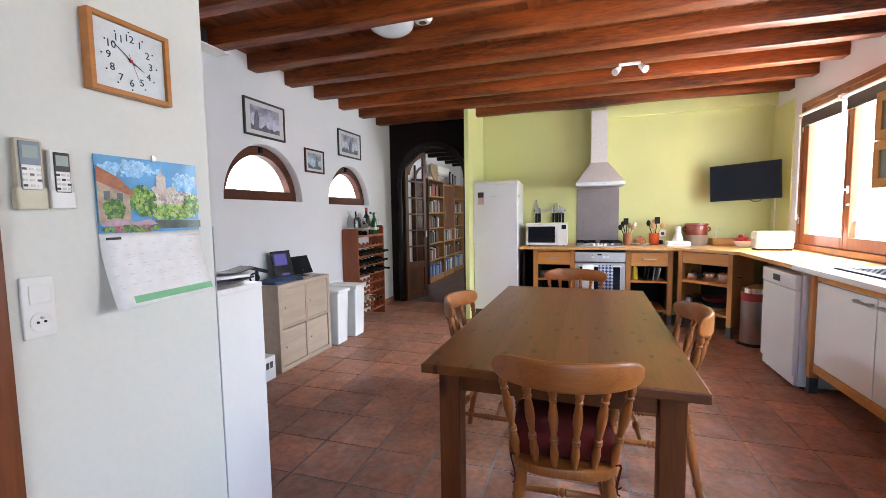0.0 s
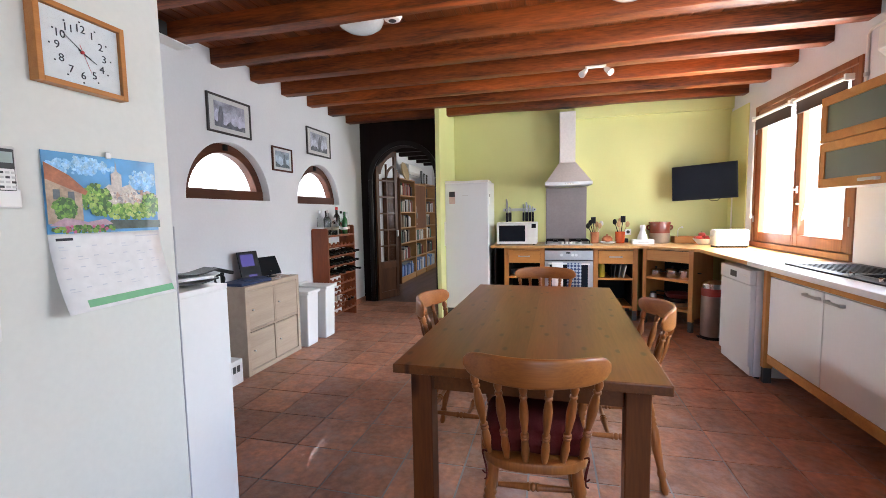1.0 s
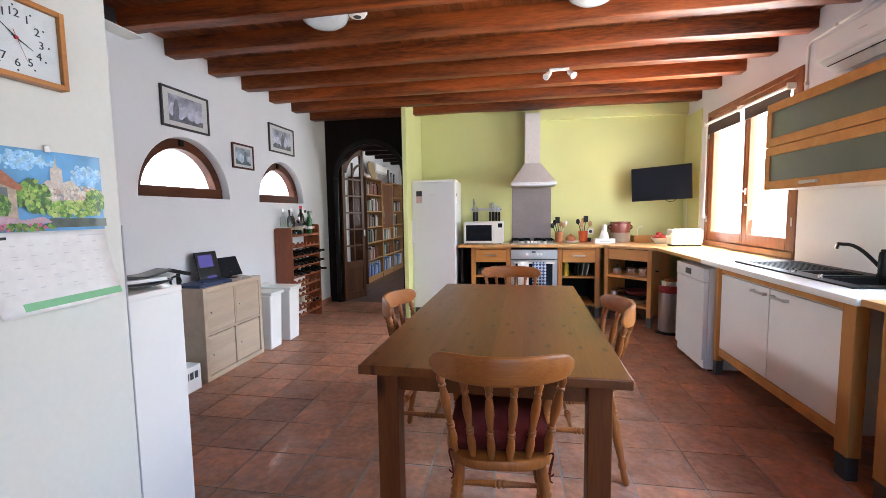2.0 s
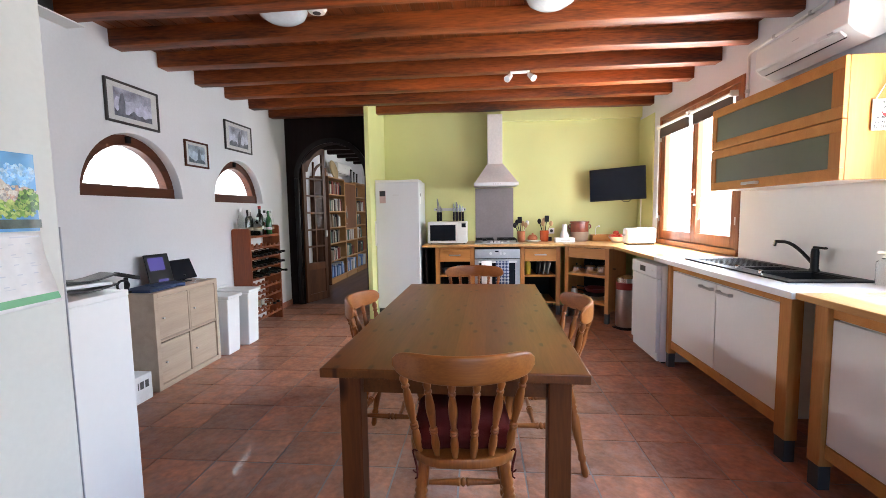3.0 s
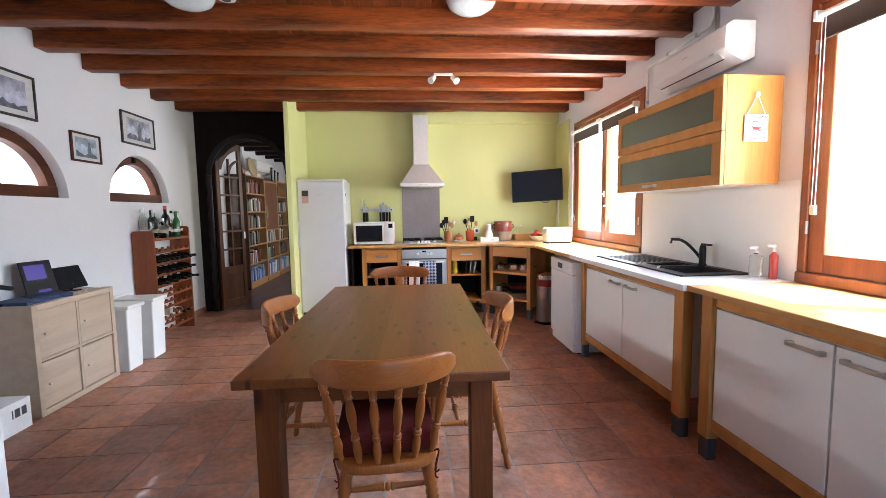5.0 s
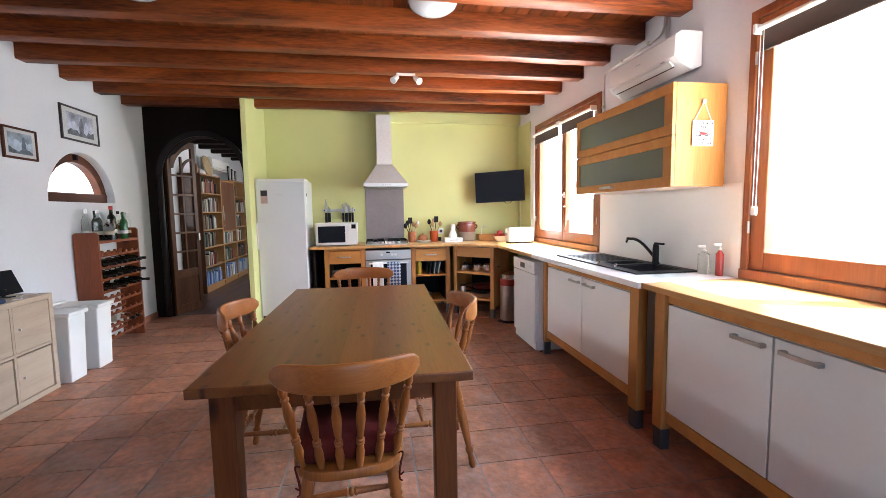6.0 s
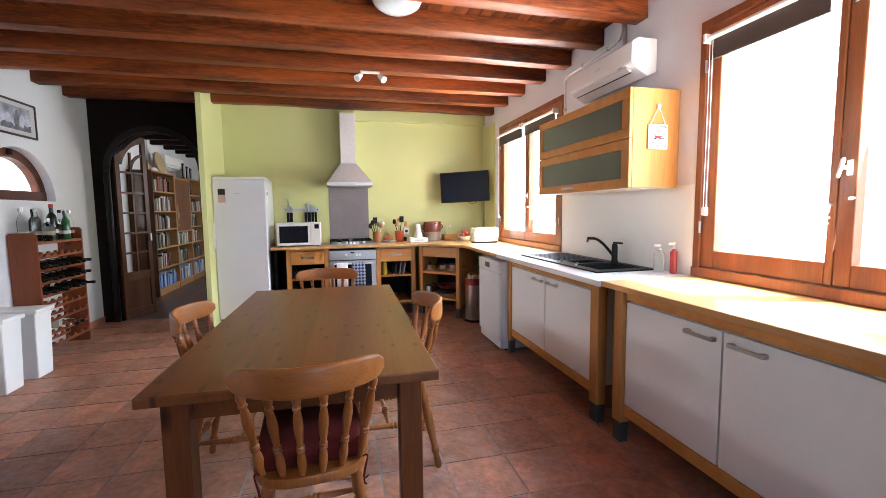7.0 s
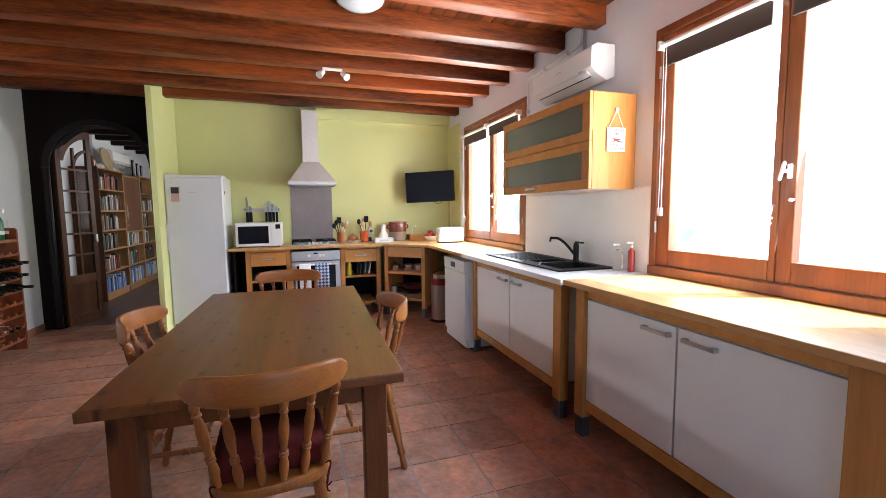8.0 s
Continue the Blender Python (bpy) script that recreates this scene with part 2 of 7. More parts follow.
def tile_material():
    """Glazed terracotta: each tile its own tone, with cloudy lighter patches."""
    m = material("terracotta_tile", (0.350, 0.138, 0.072), 0.40, bump=1.0, bump_scale=26, vary=0.34, vary_scale=6.5, spread=0.24, coat=0.10, grain=0.22)
    nt = m.node_tree
    b = nt.nodes["Principled BSDF"]
    base = b.inputs["Base Color"].links[0].from_socket
    where = [n for n in nt.nodes if n.type == "TEX_NOISE"][0].inputs["Vector"].links[0].from_socket
    cloud = nt.nodes.new("ShaderNodeTexNoise")
    cloud.inputs["Scale"].default_value, cloud.inputs["Detail"].default_value, cloud.inputs["Roughness"].default_value = 8.0, 8, 0.7
    nt.links.new(where, cloud.inputs["Vector"])
    amount = nt.nodes.new("ShaderNodeMapRange")
    amount.inputs[1].default_value, amount.inputs[2].default_value, amount.inputs[4].default_value = 0.47, 0.72, 0.75
    nt.links.new(cloud.outputs[0], amount.inputs[0])
    mix = nt.nodes.new("ShaderNodeMix")
    mix.data_type = "RGBA"
    mix.inputs[7].default_value = (0.365, 0.235, 0.195, 1)
    nt.links.new(amount.outputs[0], mix.inputs[0])
    nt.links.new(base, mix.inputs[6])
    nt.links.new(mix.outputs[2], b.inputs["Base Color"])
    rough = nt.nodes.new("ShaderNodeMapRange")
    rough.inputs[3].default_value, rough.inputs[4].default_value = 0.38, 0.54
    nt.links.new(cloud.outputs[0], rough.inputs[0])
    nt.links.new(rough.outputs[0], b.inputs["Roughness"])
    return m


TILE = tile_material()

# ---- mesh helpers ----


def thing(name, x=0, y=0, z=0, rz=0, label="", category="", group="", kind=""):
    ob = new(name)
    ob.empty_display_size = 0.05
    ob.matrix_basis = pose(x, y, z, 0, 0, rz)
    return tagged(ob, label, category, group, kind)


def part(name, bm, mat, parent=None, label="", smooth=None):
    me = bpy.data.meshes.new(name)
    bmesh.ops.recalc_face_normals(bm, faces=bm.faces)
    bm.to_mesh(me)
    bm.free()
    me.materials.append(mat)
    if smooth:
        me.shade_smooth()
        me.set_sharp_from_angle(angle=radians(smooth))
    ob = new(name, me)
    ob.parent = parent
    return tagged(ob, label)


def box(x0, x1, y0, y1, z0, z1, bevel=0.0, bm=None, seg=2):
    """A block, with rounded edges where bevel is given; adds to bm or begins a new mesh."""
    own = bmesh.new()
    bmesh.ops.create_cube(own, size=1.0)
    for v in own.verts:
        v.co = Vector((x0 + (v.co.x + 0.5) * (x1 - x0), y0 + (v.co.y + 0.5) * (y1 - y0), z0 + (v.co.z + 0.5) * (z1 - z0)))
    if bevel:
        bmesh.ops.bevel(own, geom=own.edges[:], offset=bevel, segments=seg, affect="EDGES", profile=0.5)
    return merge(own, bm)


def merge(own, bm, m=None):
    if m is not None:
        bmesh.ops.transform(own, matrix=m, verts=own.verts)
    if bm is None:
        return own
    me = bpy.data.meshes.new("tmp")
    own.to_mesh(me)
    own.free()
    bm.from_mesh(me)
    bpy.data.meshes.remove(me)
    return bm


def lathe(profile, seg=20, bm=None, m=None):
    """A turned form: profile of (radius, height) pairs about z."""
    own = bmesh.new()
    rings = []
    for r, z in profile:
        rings.append([own.verts.new((max(r, 1e-5) * math.cos(2 * math.pi * i / seg), max(r, 1e-5) * math.sin(2 * math.pi * i / seg), z)) for i in range(seg)])
    for a, b in zip(rings, rings[1:]):
        for i in range(seg):
            own.faces.new((a[i], a[(i + 1) % seg], b[(i + 1) % seg], b[i]))
    own.faces.new(rings[0][::-1])
    own.faces.new(rings[-1])
    return merge(own, bm, m)


def along(p0, p1):
    """The pose that stands a form made along z on p0, pointing at p1."""
    d = Vector(p1) - Vector(p0)
    return Matrix.Translation(p0) @ d.to_track_quat("Z", "Y").to_matrix().to_4x4()


def rod(p0, p1, r0, r1=None, seg=12, bm=None):
    length = (Vector(p1) - Vector(p0)).length
    return lathe([(r0, 0), (r0 if r1 is None else r1, length)], seg, bm, along(p0, p1))


def turned(p0, p1, shape, seg=12, bm=None):
    """A turned spindle between two points; shape gives (fraction of its length, radius)."""
    length = (Vector(p1) - Vector(p0)).length
    return lathe([(r, f * length) for f, r in shape], seg, bm, along(p0, p1))


def tube(points, r, seg=8, bm=None):
    for a, b in zip(points, points[1:]):
        bm = rod(a, b, r, None, seg, bm)
    return bm


def prism(outline, axis, a, b, bm=None, bevel=0.0):
    """An outline of (u, v) pairs pushed from a to b along an axis: x takes (y, z), y takes (x, z), z takes (x, y)."""
    def place(u, v, w):
        return {"x": (w, u, v), "y": (u, w, v), "z": (u, v, w)}[axis]
    own = bmesh.new()
    lo = [own.verts.new(place(u, v, a)) for u, v in outline]
    hi = [own.verts.new(place(u, v, b)) for u, v in outline]
    n = len(outline)
    own.faces.new(lo)
    own.faces.new(hi[::-1])
    for i in range(n):
        own.faces.new((lo[i], hi[i], hi[(i + 1) % n], lo[(i + 1) % n]))
    bmesh.ops.recalc_face_normals(own, faces=own.faces)
    if bevel:
        bmesh.ops.bevel(own, geom=own.edges[:], offset=bevel, segments=2, affect="EDGES", profile=0.5)
    return merge(own, bm)


def arc(cx, cz, r, a0, a1, n, rz=None):
    rz = rz or r
    return [(cx + r * math.cos(radians(a0 + (a1 - a0) * i / n)), cz + rz * math.sin(radians(a0 + (a1 - a0) * i / n))) for i in range(n + 1)]


def arch_ring(cu, cv, ru, rv, width, n, axis, a, b, a0=0, a1=180):
    """A curved moulding: the band between two half ellipses, pushed along an axis."""
    def place(u, v, w):
        return {"x": (w, u, v), "y": (u, w, v), "z": (u, v, w)}[axis]
    outer = arc(cu, cv, ru, a0, a1, n, rv)
    inner = arc(cu, cv, ru - width, a0, a1, n, rv - width)
    bm = bmesh.new()
    rows = [[bm.verts.new(place(*p, w)) for p, w in ((o, a), (o, b), (i, b), (i, a))] for o, i in zip(outer, inner)]
    for p, q in zip(rows, rows[1:]):
        for k in range(4):
            bm.faces.new((p[k], p[(k + 1) % 4], q[(k + 1) % 4], q[k]))
    bm.faces.new(rows[0])
    bm.faces.new(rows[-1][::-1])
    return bm


def structure(name, bm, mat, label="", smooth=None):
    return tagged(part(name, bm, mat, None, label, smooth), kind="structure")


# ---- the room ----
XL, XR, YB, YF = -3.03, 2.03, 6.30, -1.80
PX, PY = -1.35, 1.226
BEAM, CEIL = 2.68, 2.81
TOP = 0.935

floor = structure("floor", box(XL - 0.3, XR + 0.3, YF - 0.2, YB - 0.02, -0.12, -0.0028), GROUT, "terracotta tiled kitchen floor with narrow grey joints")


def plank_ceiling():
    bm = box(XL - 0.3, XR + 0.3, YF - 0.2, YB + 0.2, CEIL + 0.016, CEIL + 0.12)
    x = XL - 0.02
    while x < XR:
        bm = box(x + 0.0025, x + 0.0975, YF, YB, CEIL, CEIL + 0.015, 0.002, bm, 1)
        x += 0.1
    return structure("ceiling", bm, PLANKWOOD, "varnished red-brown plank ceiling")


plank_ceiling()


def wall_with_holes(name, axis, a, b, u0, u1, z0, z1, holes, mat, label):
    """A wall from a to b along its axis, cut by rectangular holes (u0, u1, z0, z1), as one mesh of blocks."""
    bm = None
    cuts = sorted(holes)
    def add(p, q, s, t):
        nonlocal bm
        if q - p > 1e-4 and t - s > 1e-4:
            bm = box(a, b, p, q, s, t, bm=bm) if axis == "x" else box(p, q, a, b, s, t, bm=bm)
    at = u0
    for h in cuts:
        add(at, h[0], z0, z1)
        add(h[0], h[1], z0, h[2])
        add(h[0], h[1], h[3], z1)
        at = h[1]
    add(at, u1, z0, z1)
    return structure(name, bm, mat, label)


WA = (3.955, 5.625, 0.955, 2.46)
WB = (0.80, 2.335, 0.955, 2.45)
wall_with_holes("wall_east", "x", XR, XR + 0.14, YF - 0.2, YB + 0.2, -0.1, CEIL, [WA, WB], WHITE, "white plastered wall with two wooden windows")
# unseen wall; its opening is assumed, placed to suit the rear lamp
wall_with_holes("wall_south", "y", YF - 0.2, YF, XL - 0.3, XR, -0.1, CEIL, [(0.1, 1.8, 0.6, 2.3)], WHITE, "white plastered rear wall")
structure("wall_partition", box(PX - 0.14, PX, YF, PY, -0.1, CEIL, 0.004), BOUNCEWHITE, "white plastered partition wall")
# the shadow line between partition and cabinet, drawn as a grey strip
structure("trim_shadow_gap", box(PX - 0.004, PX + 0.001, PY + 0.0015, PY + 0.004, 0.001, 1.33), material("shadow_gap_grey", (0.50, 0.50, 0.54), 0.5), "thin grey strip painting the shadow gap at the end of the partition")
structure("wall_inner", box(XL, PX - 0.14, 0.55, 0.7, -0.1, CEIL), WHITE, "white plastered inner wall")

# west wall with two half-round windows
AW = [(3.503, 0.535, 1.52, 0.525), (5.05, 0.51, 1.505, 0.50)]


def west_wall():
    bm = None
    at = 0.5
    for cy, r, z, rise in AW:
        e = r
        bm = box(XL - 0.3, XL, at, cy - e, -0.1, CEIL, bm=bm)
        bm = box(XL - 0.3, XL, cy - e, cy + e, -0.1, z, bm=bm)
        n = 28
        top = arc(cy, z, e, 180, 0, n, rise)
        inner = arc(cy, z, r - 0.015, 180, 0, n, rise - 0.015)
        for (u0, v0), (u1, v1), (s0, w0), (s1, w1) in zip(top, top[1:], inner, inner[1:]):
            # splayed reveal: wide at the room side, narrow at the frame
            vs = [bm.verts.new(p) for p in ((XL, u0, v0), (XL, u1, v1), (XL, u1, CEIL), (XL, u0, CEIL), (XL - 0.12, s0, w0), (XL - 0.12, s1, w1), (XL - 0.3, s0, w0), (XL - 0.3, s1, w1))]
            bm.faces.new((vs[0], vs[1], vs[2], vs[3]))
            bm.faces.new((vs[0], vs[4], vs[5], vs[1]))
            bm.faces.new((vs[4], vs[6], vs[7], vs[5]))
        at = cy + e
    bm = box(XL - 0.3, XL, at, YB + 0.2, -0.1, CEIL, bm=bm)
    return structure("wall_west", bm, WHITE, "white plastered wall with two half-round window niches")


west_wall()

# north wall: green kitchen part, dark wood panelling round the archway
GX0, GX1, GY = -1.595, -1.54, 5.42
structure("wall_north", box(GX0 + 0.02, XR, YB, YB + 0.2, -0.1, CEIL), GREEN, "lime green painted kitchen wall")
structure("wall_recess_side", box(GX0, GX1, GY, YB, -0.1, CEIL, 0.003), GREEN, "lime green painted side wall of the recess")
structure("wall_bulkhead", box(0.13, XR, YB - 0.07, YB, 2.60, CEIL, 0.003), GREEN, "shallow lime green ledge under the ceiling")
structure("wall_corner", box(XR - 0.012, XR, 5.80, YB - 0.0, TOP - 0.9, 2.56), GREEN, "lime green painted return beside the window")
ACX, ACZ, AR = -2.335, 1.895, 0.49


def arch_wall():
    x0, x1, y0, y1 = XL, GX0 + 0.02, YB, YB + 0.16
    bm = box(x0, ACX - AR, y0, y1, -0.1, CEIL)
    bm = box(ACX + AR, x1, y0, y1, -0.1, CEIL, bm=bm)
    pts = arc(ACX, ACZ, AR, 180, 0, 32)
    for (u0, v0), (u1, v1) in zip(pts, pts[1:]):
        bm = prism([(u0, v0), (u1, v1), (u1, CEIL), (u0, CEIL)], "y", y0, y1, bm)
    return structure("wall_archway", bm, DARKWOOD, "dark stained wood panelled wall round an archway")


arch_wall()
JAMBWOOD = wood("polished_dark_wood", (0.007, 0.0032, 0.0026), (0.0035, 0.0018, 0.0016), 2, 0.30, 0.1, spec=0.3)
trim = structure("trim", arch_ring(ACX, ACZ, AR + 0.075, AR + 0.075, 0.07, 32, "y", YB - 0.035, YB - 0.003), JAMBWOOD, "dark wooden arch moulding", 40)
for side in (-1, 1):
    xa, xb = sorted((ACX + side * (AR + 0.005), ACX + side * (AR + 0.075)))
    part("jamb_moulding", box(xa, xb, YB - 0.045, YB - 0.003, 0, ACZ, 0.018, seg=4), JAMBWOOD, trim, smooth=40)

# ---- ceiling beams ----
for i in range(15):
    y = 5.83 - 0.503 * i
    if y < YF:
        break
    w = 0.118 + 0.010 * random.random()
    own = box(-2.53, 2.53, 0, w, 0, CEIL - BEAM + 0.01, 0.007)
    bmesh.ops.subdivide_edges(own, edges=[e for e in own.edges if abs(e.verts[0].co.x - e.verts[1].co.x) > 2], cuts=56)
    for v in own.verts:
        low = 1.0 if v.co.z < 0.05 else 0.0
        v.co += Vector((0, 0.010 * noise.noise((v.co.x * 1.3, i * 7.1, v.co.z * 4)), 0.009 * noise.noise((v.co.x * 1.1, i * 3.7, 9)) + low * 0.006 * max(0.0, noise.noise((v.co.x * 5.0, i * 5.3, v.co.y * 20)))))
    ob = part("ceiling_beam", own, BEAMWOOD, None, smooth=35)
    ob.location = ((XL + XR) / 2, y, BEAM)
    tagged(ob, "varnished red-brown timber ceiling beam with worn edges", "ceiling beam", "beams across the ceiling", "structure")

# ---- the things ----


def table():
    t = thing("dining_table", -0.261, 2.66, 0, -1.25, "large stained pine dining table with visible knots", "table")
    w, l = 0.515, 0.985
    part("tabletop", box(-w, w, -l, l, 0.718, 0.756, 0.005), PINE, t, "knotty stained pine top")
    for sx in (-1, 1):
        for sy in (-1, 1):
            x, y = sx * (w - 0.103), sy * (l - 0.095)
            part("leg", box(x - 0.044, x + 0.044, y - 0.044, y + 0.044, 0, 0.7178, 0.005), PINELEG, t)
    for sy in (-1, 1):
        part("apron", box(-w + 0.148, w - 0.148, sy * (l - 0.1) - 0.014, sy * (l - 0.1) + 0.014, 0.628, 0.7178, 0.003), PINE, t)
    for sx in (-1, 1):
        part("apron", box(sx * (w - 0.103) - 0.014, sx * (w - 0.103) + 0.014, -l + 0.145, l - 0.145, 0.628, 0.7178, 0.003), PINE, t)


table()

SPINDLE = ((0, 0.0095), (0.03, 0.011), (0.12, 0.0165), (0.20, 0.0175), (0.28, 0.0145), (0.315, 0.0105), (0.325, 0.0165), (0.345, 0.0165), (0.355, 0.0115), (0.365, 0.0165), (0.385, 0.0165), (0.395, 0.0105), (0.48, 0.014), (0.60, 0.0185), (0.68, 0.0185), (0.78, 0.0145), (0.825, 0.0105), (0.84, 0.0155), (0.86, 0.0155), (0.872, 0.0105), (0.90, 0.0145), (0.935, 0.0165), (0.965, 0.0145), (1, 0.0095))
SPINDLE = tuple((f, r * 0.86) for f, r in SPINDLE)
POST = tuple((f, r * 1.08) for f, r in SPINDLE)
LEG = ((0, 0.014), (0.04, 0.019), (0.16, 0.016), (0.19, 0.022), (0.22, 0.022), (0.25, 0.016), (0.5, 0.025), (0.66, 0.027), (0.70, 0.020), (0.72, 0.026), (0.745, 0.020), (0.77, 0.026), (0.795, 0.020), (0.82, 0.026), (1, 0.021))
LEG = tuple((f, r * 0.96) for f, r in LEG)
RUNG = ((0, 0.009), (0.2, 0.012), (0.42, 0.014), (0.45, 0.018), (0.47, 0.012), (0.49, 0.018), (0.51, 0.018), (0.53, 0.012), (0.55, 0.018), (0.58, 0.014), (0.8, 0.012), (1, 0.009))


def chair():
    c = thing("dining_chair", 0, 0, 0, 0, "lacquered wooden farmhouse chair with turned spindles", "chair", "chairs round the table")
    # saddle seat
    out = []
    for i in range(28):
        a = 2 * math.pi * i / 28
        ca, sa = math.cos(a), math.sin(a)
        k = 3.2
        r = (abs(ca) ** k + abs(sa) ** k) ** (-1 / k)
        out.append((0.205 * r * ca * (1.0 + 0.05 * sa), 0.205 * r * sa))
    part("seat", prism(out, "z", 0.448, 0.485, bevel=0.008), CHAIRWOOD, c, smooth=40)
    # bowed crest rail
    bm = bmesh.new()
    n = 26
    rows = []
    for i in range(n + 1):
        u = -1 + 2 * i / n
        u = math.copysign(abs(u) ** 0.8, u)
        x = 0.246 * u
        y = -0.285 + 0.105 * u * u
        nx, ny = 0.21 * u, 0.238
        d = math.hypot(nx, ny)
        nx, ny = nx / d, ny / d
        end = max(0.0, 1 - abs(u) ** 12) ** 0.5
        centre, half = 0.837 - 0.002 * u * u, (0.05 - 0.006 * u * u) * max(end, 0.35)
        ring = []
        for j in range(16):
            a = 2 * math.pi * j / 16
            off = math.copysign(abs(math.cos(a)) ** 0.6, math.cos(a)) * 0.0115 * max(end, 0.5)
            ring.append(bm.verts.new((x + nx * off, y - ny * off, centre + math.copysign(abs(math.sin(a)) ** 0.35, math.sin(a)) * half)))
        rows.append(ring)
    for a, b in zip(rows, rows[1:]):
        for k in range(16):
            bm.faces.new((a[k], a[(k + 1) % 16], b[(k + 1) % 16], b[k]))
    bm.faces.new(rows[0])
    bm.faces.new(rows[-1][::-1])
    bmesh.ops.recalc_face_normals(bm, faces=bm.faces[:])
    part("crest_rail", bm, CRESTWOOD, c, smooth=75)
    for i in range(6):
        u = -0.88 + 1.76 * i / 5
        foot = (0.182 * u, -0.188 + 0.06 * u * u, 0.479)
        head = (0.240 * u, -0.284 + 0.105 * u * u, 0.80)
        part("spindle", turned(foot, head, POST if i in (0, 5) else SPINDLE, 14), CHAIRWOOD, c, smooth=60)
    feet = {}
    for sx in (-1, 1):
        for sy in (-1, 1):
            top, bot = Vector((sx * 0.145, sy * 0.145, 0.453)), Vector((sx * 0.20, sy * 0.205 + (-0.02 if sy < 0 else 0), 0.0))
            feet[sx, sy] = (top, bot)
            part("leg", turned(bot, top, LEG, 14), CHAIRWOOD, c, smooth=60)
    mid = {}
    for sx in (-1, 1):
        a = feet[sx, -1][1].lerp(feet[sx, -1][0], 0.55)
        b = feet[sx, 1][1].lerp(feet[sx, 1][0], 0.55)
        mid[sx] = a.lerp(b, 0.6)
        part("stretcher", turned(a, b, RUNG, 12), CHAIRWOOD, c, smooth=60)
    part("stretcher", turned(mid[-1], mid[1], RUNG, 12), CHAIRWOOD, c, smooth=60)
    a, b = feet[-1, -1][1].lerp(feet[-1, -1][0], 0.56), feet[1, -1][1].lerp(feet[1, -1][0], 0.56)
    part("stretcher", turned(a, b, RUNG, 12), CHAIRWOOD, c, smooth=60)
    return c


near_chair = chair()
near_chair.matrix_basis = pose(-0.243, 1.755, 0, 0, 0, 4)
for px, py, rz in ((-0.222, 3.58, 180), (-0.642, 2.50, -92), (0.13, 2.44, 91)):
    copy_thing(near_chair, pose(px, py, 0, 0, 0, rz))

cushion = thing("seat_cushion", -0.243, 1.755, 0.485, 4, "dark red padded seat cushion tied to a chair", "cushion")
pad = box(-0.185, 0.185, -0.16, 0.185, 0.0, 0.08, 0.038, seg=4)
bmesh.ops.subdivide_edges(pad, edges=[e for e in pad.edges if e.calc_length() > 0.2], cuts=6, use_grid_fill=True)
for v in pad.verts:
    v.co.z += 0.02 * math.cos(v.co.x * 8) * math.cos(v.co.y * 8) * (v.co.z > 0.03) + 0.006 * noise.noise(v.co * 14)
part("pad", pad, RED, cushion, smooth=60)
for sx in (-1, 1):
    for k in range(2):
        pts = [Vector((sx * (0.17 + 0.012 * k), -0.16, 0.01))]
        for i in range(8):
            pts.append(pts[-1] + Vector((sx * 0.007 * math.cos(i * 0.8 + k), -0.010 + 0.006 * k, 0.016 * math.cos(i * 0.75 + 0.9 * k) - 0.006)))
        part("tie", tube(pts, 0.0028, 6), RED, cushion)

# ---- east windows ----
BLINDCLOTH = material("brown_blind_cloth", (0.075, 0.055, 0.045), 0.9, bump=0.3, bump_scale=250, vary=0.08)


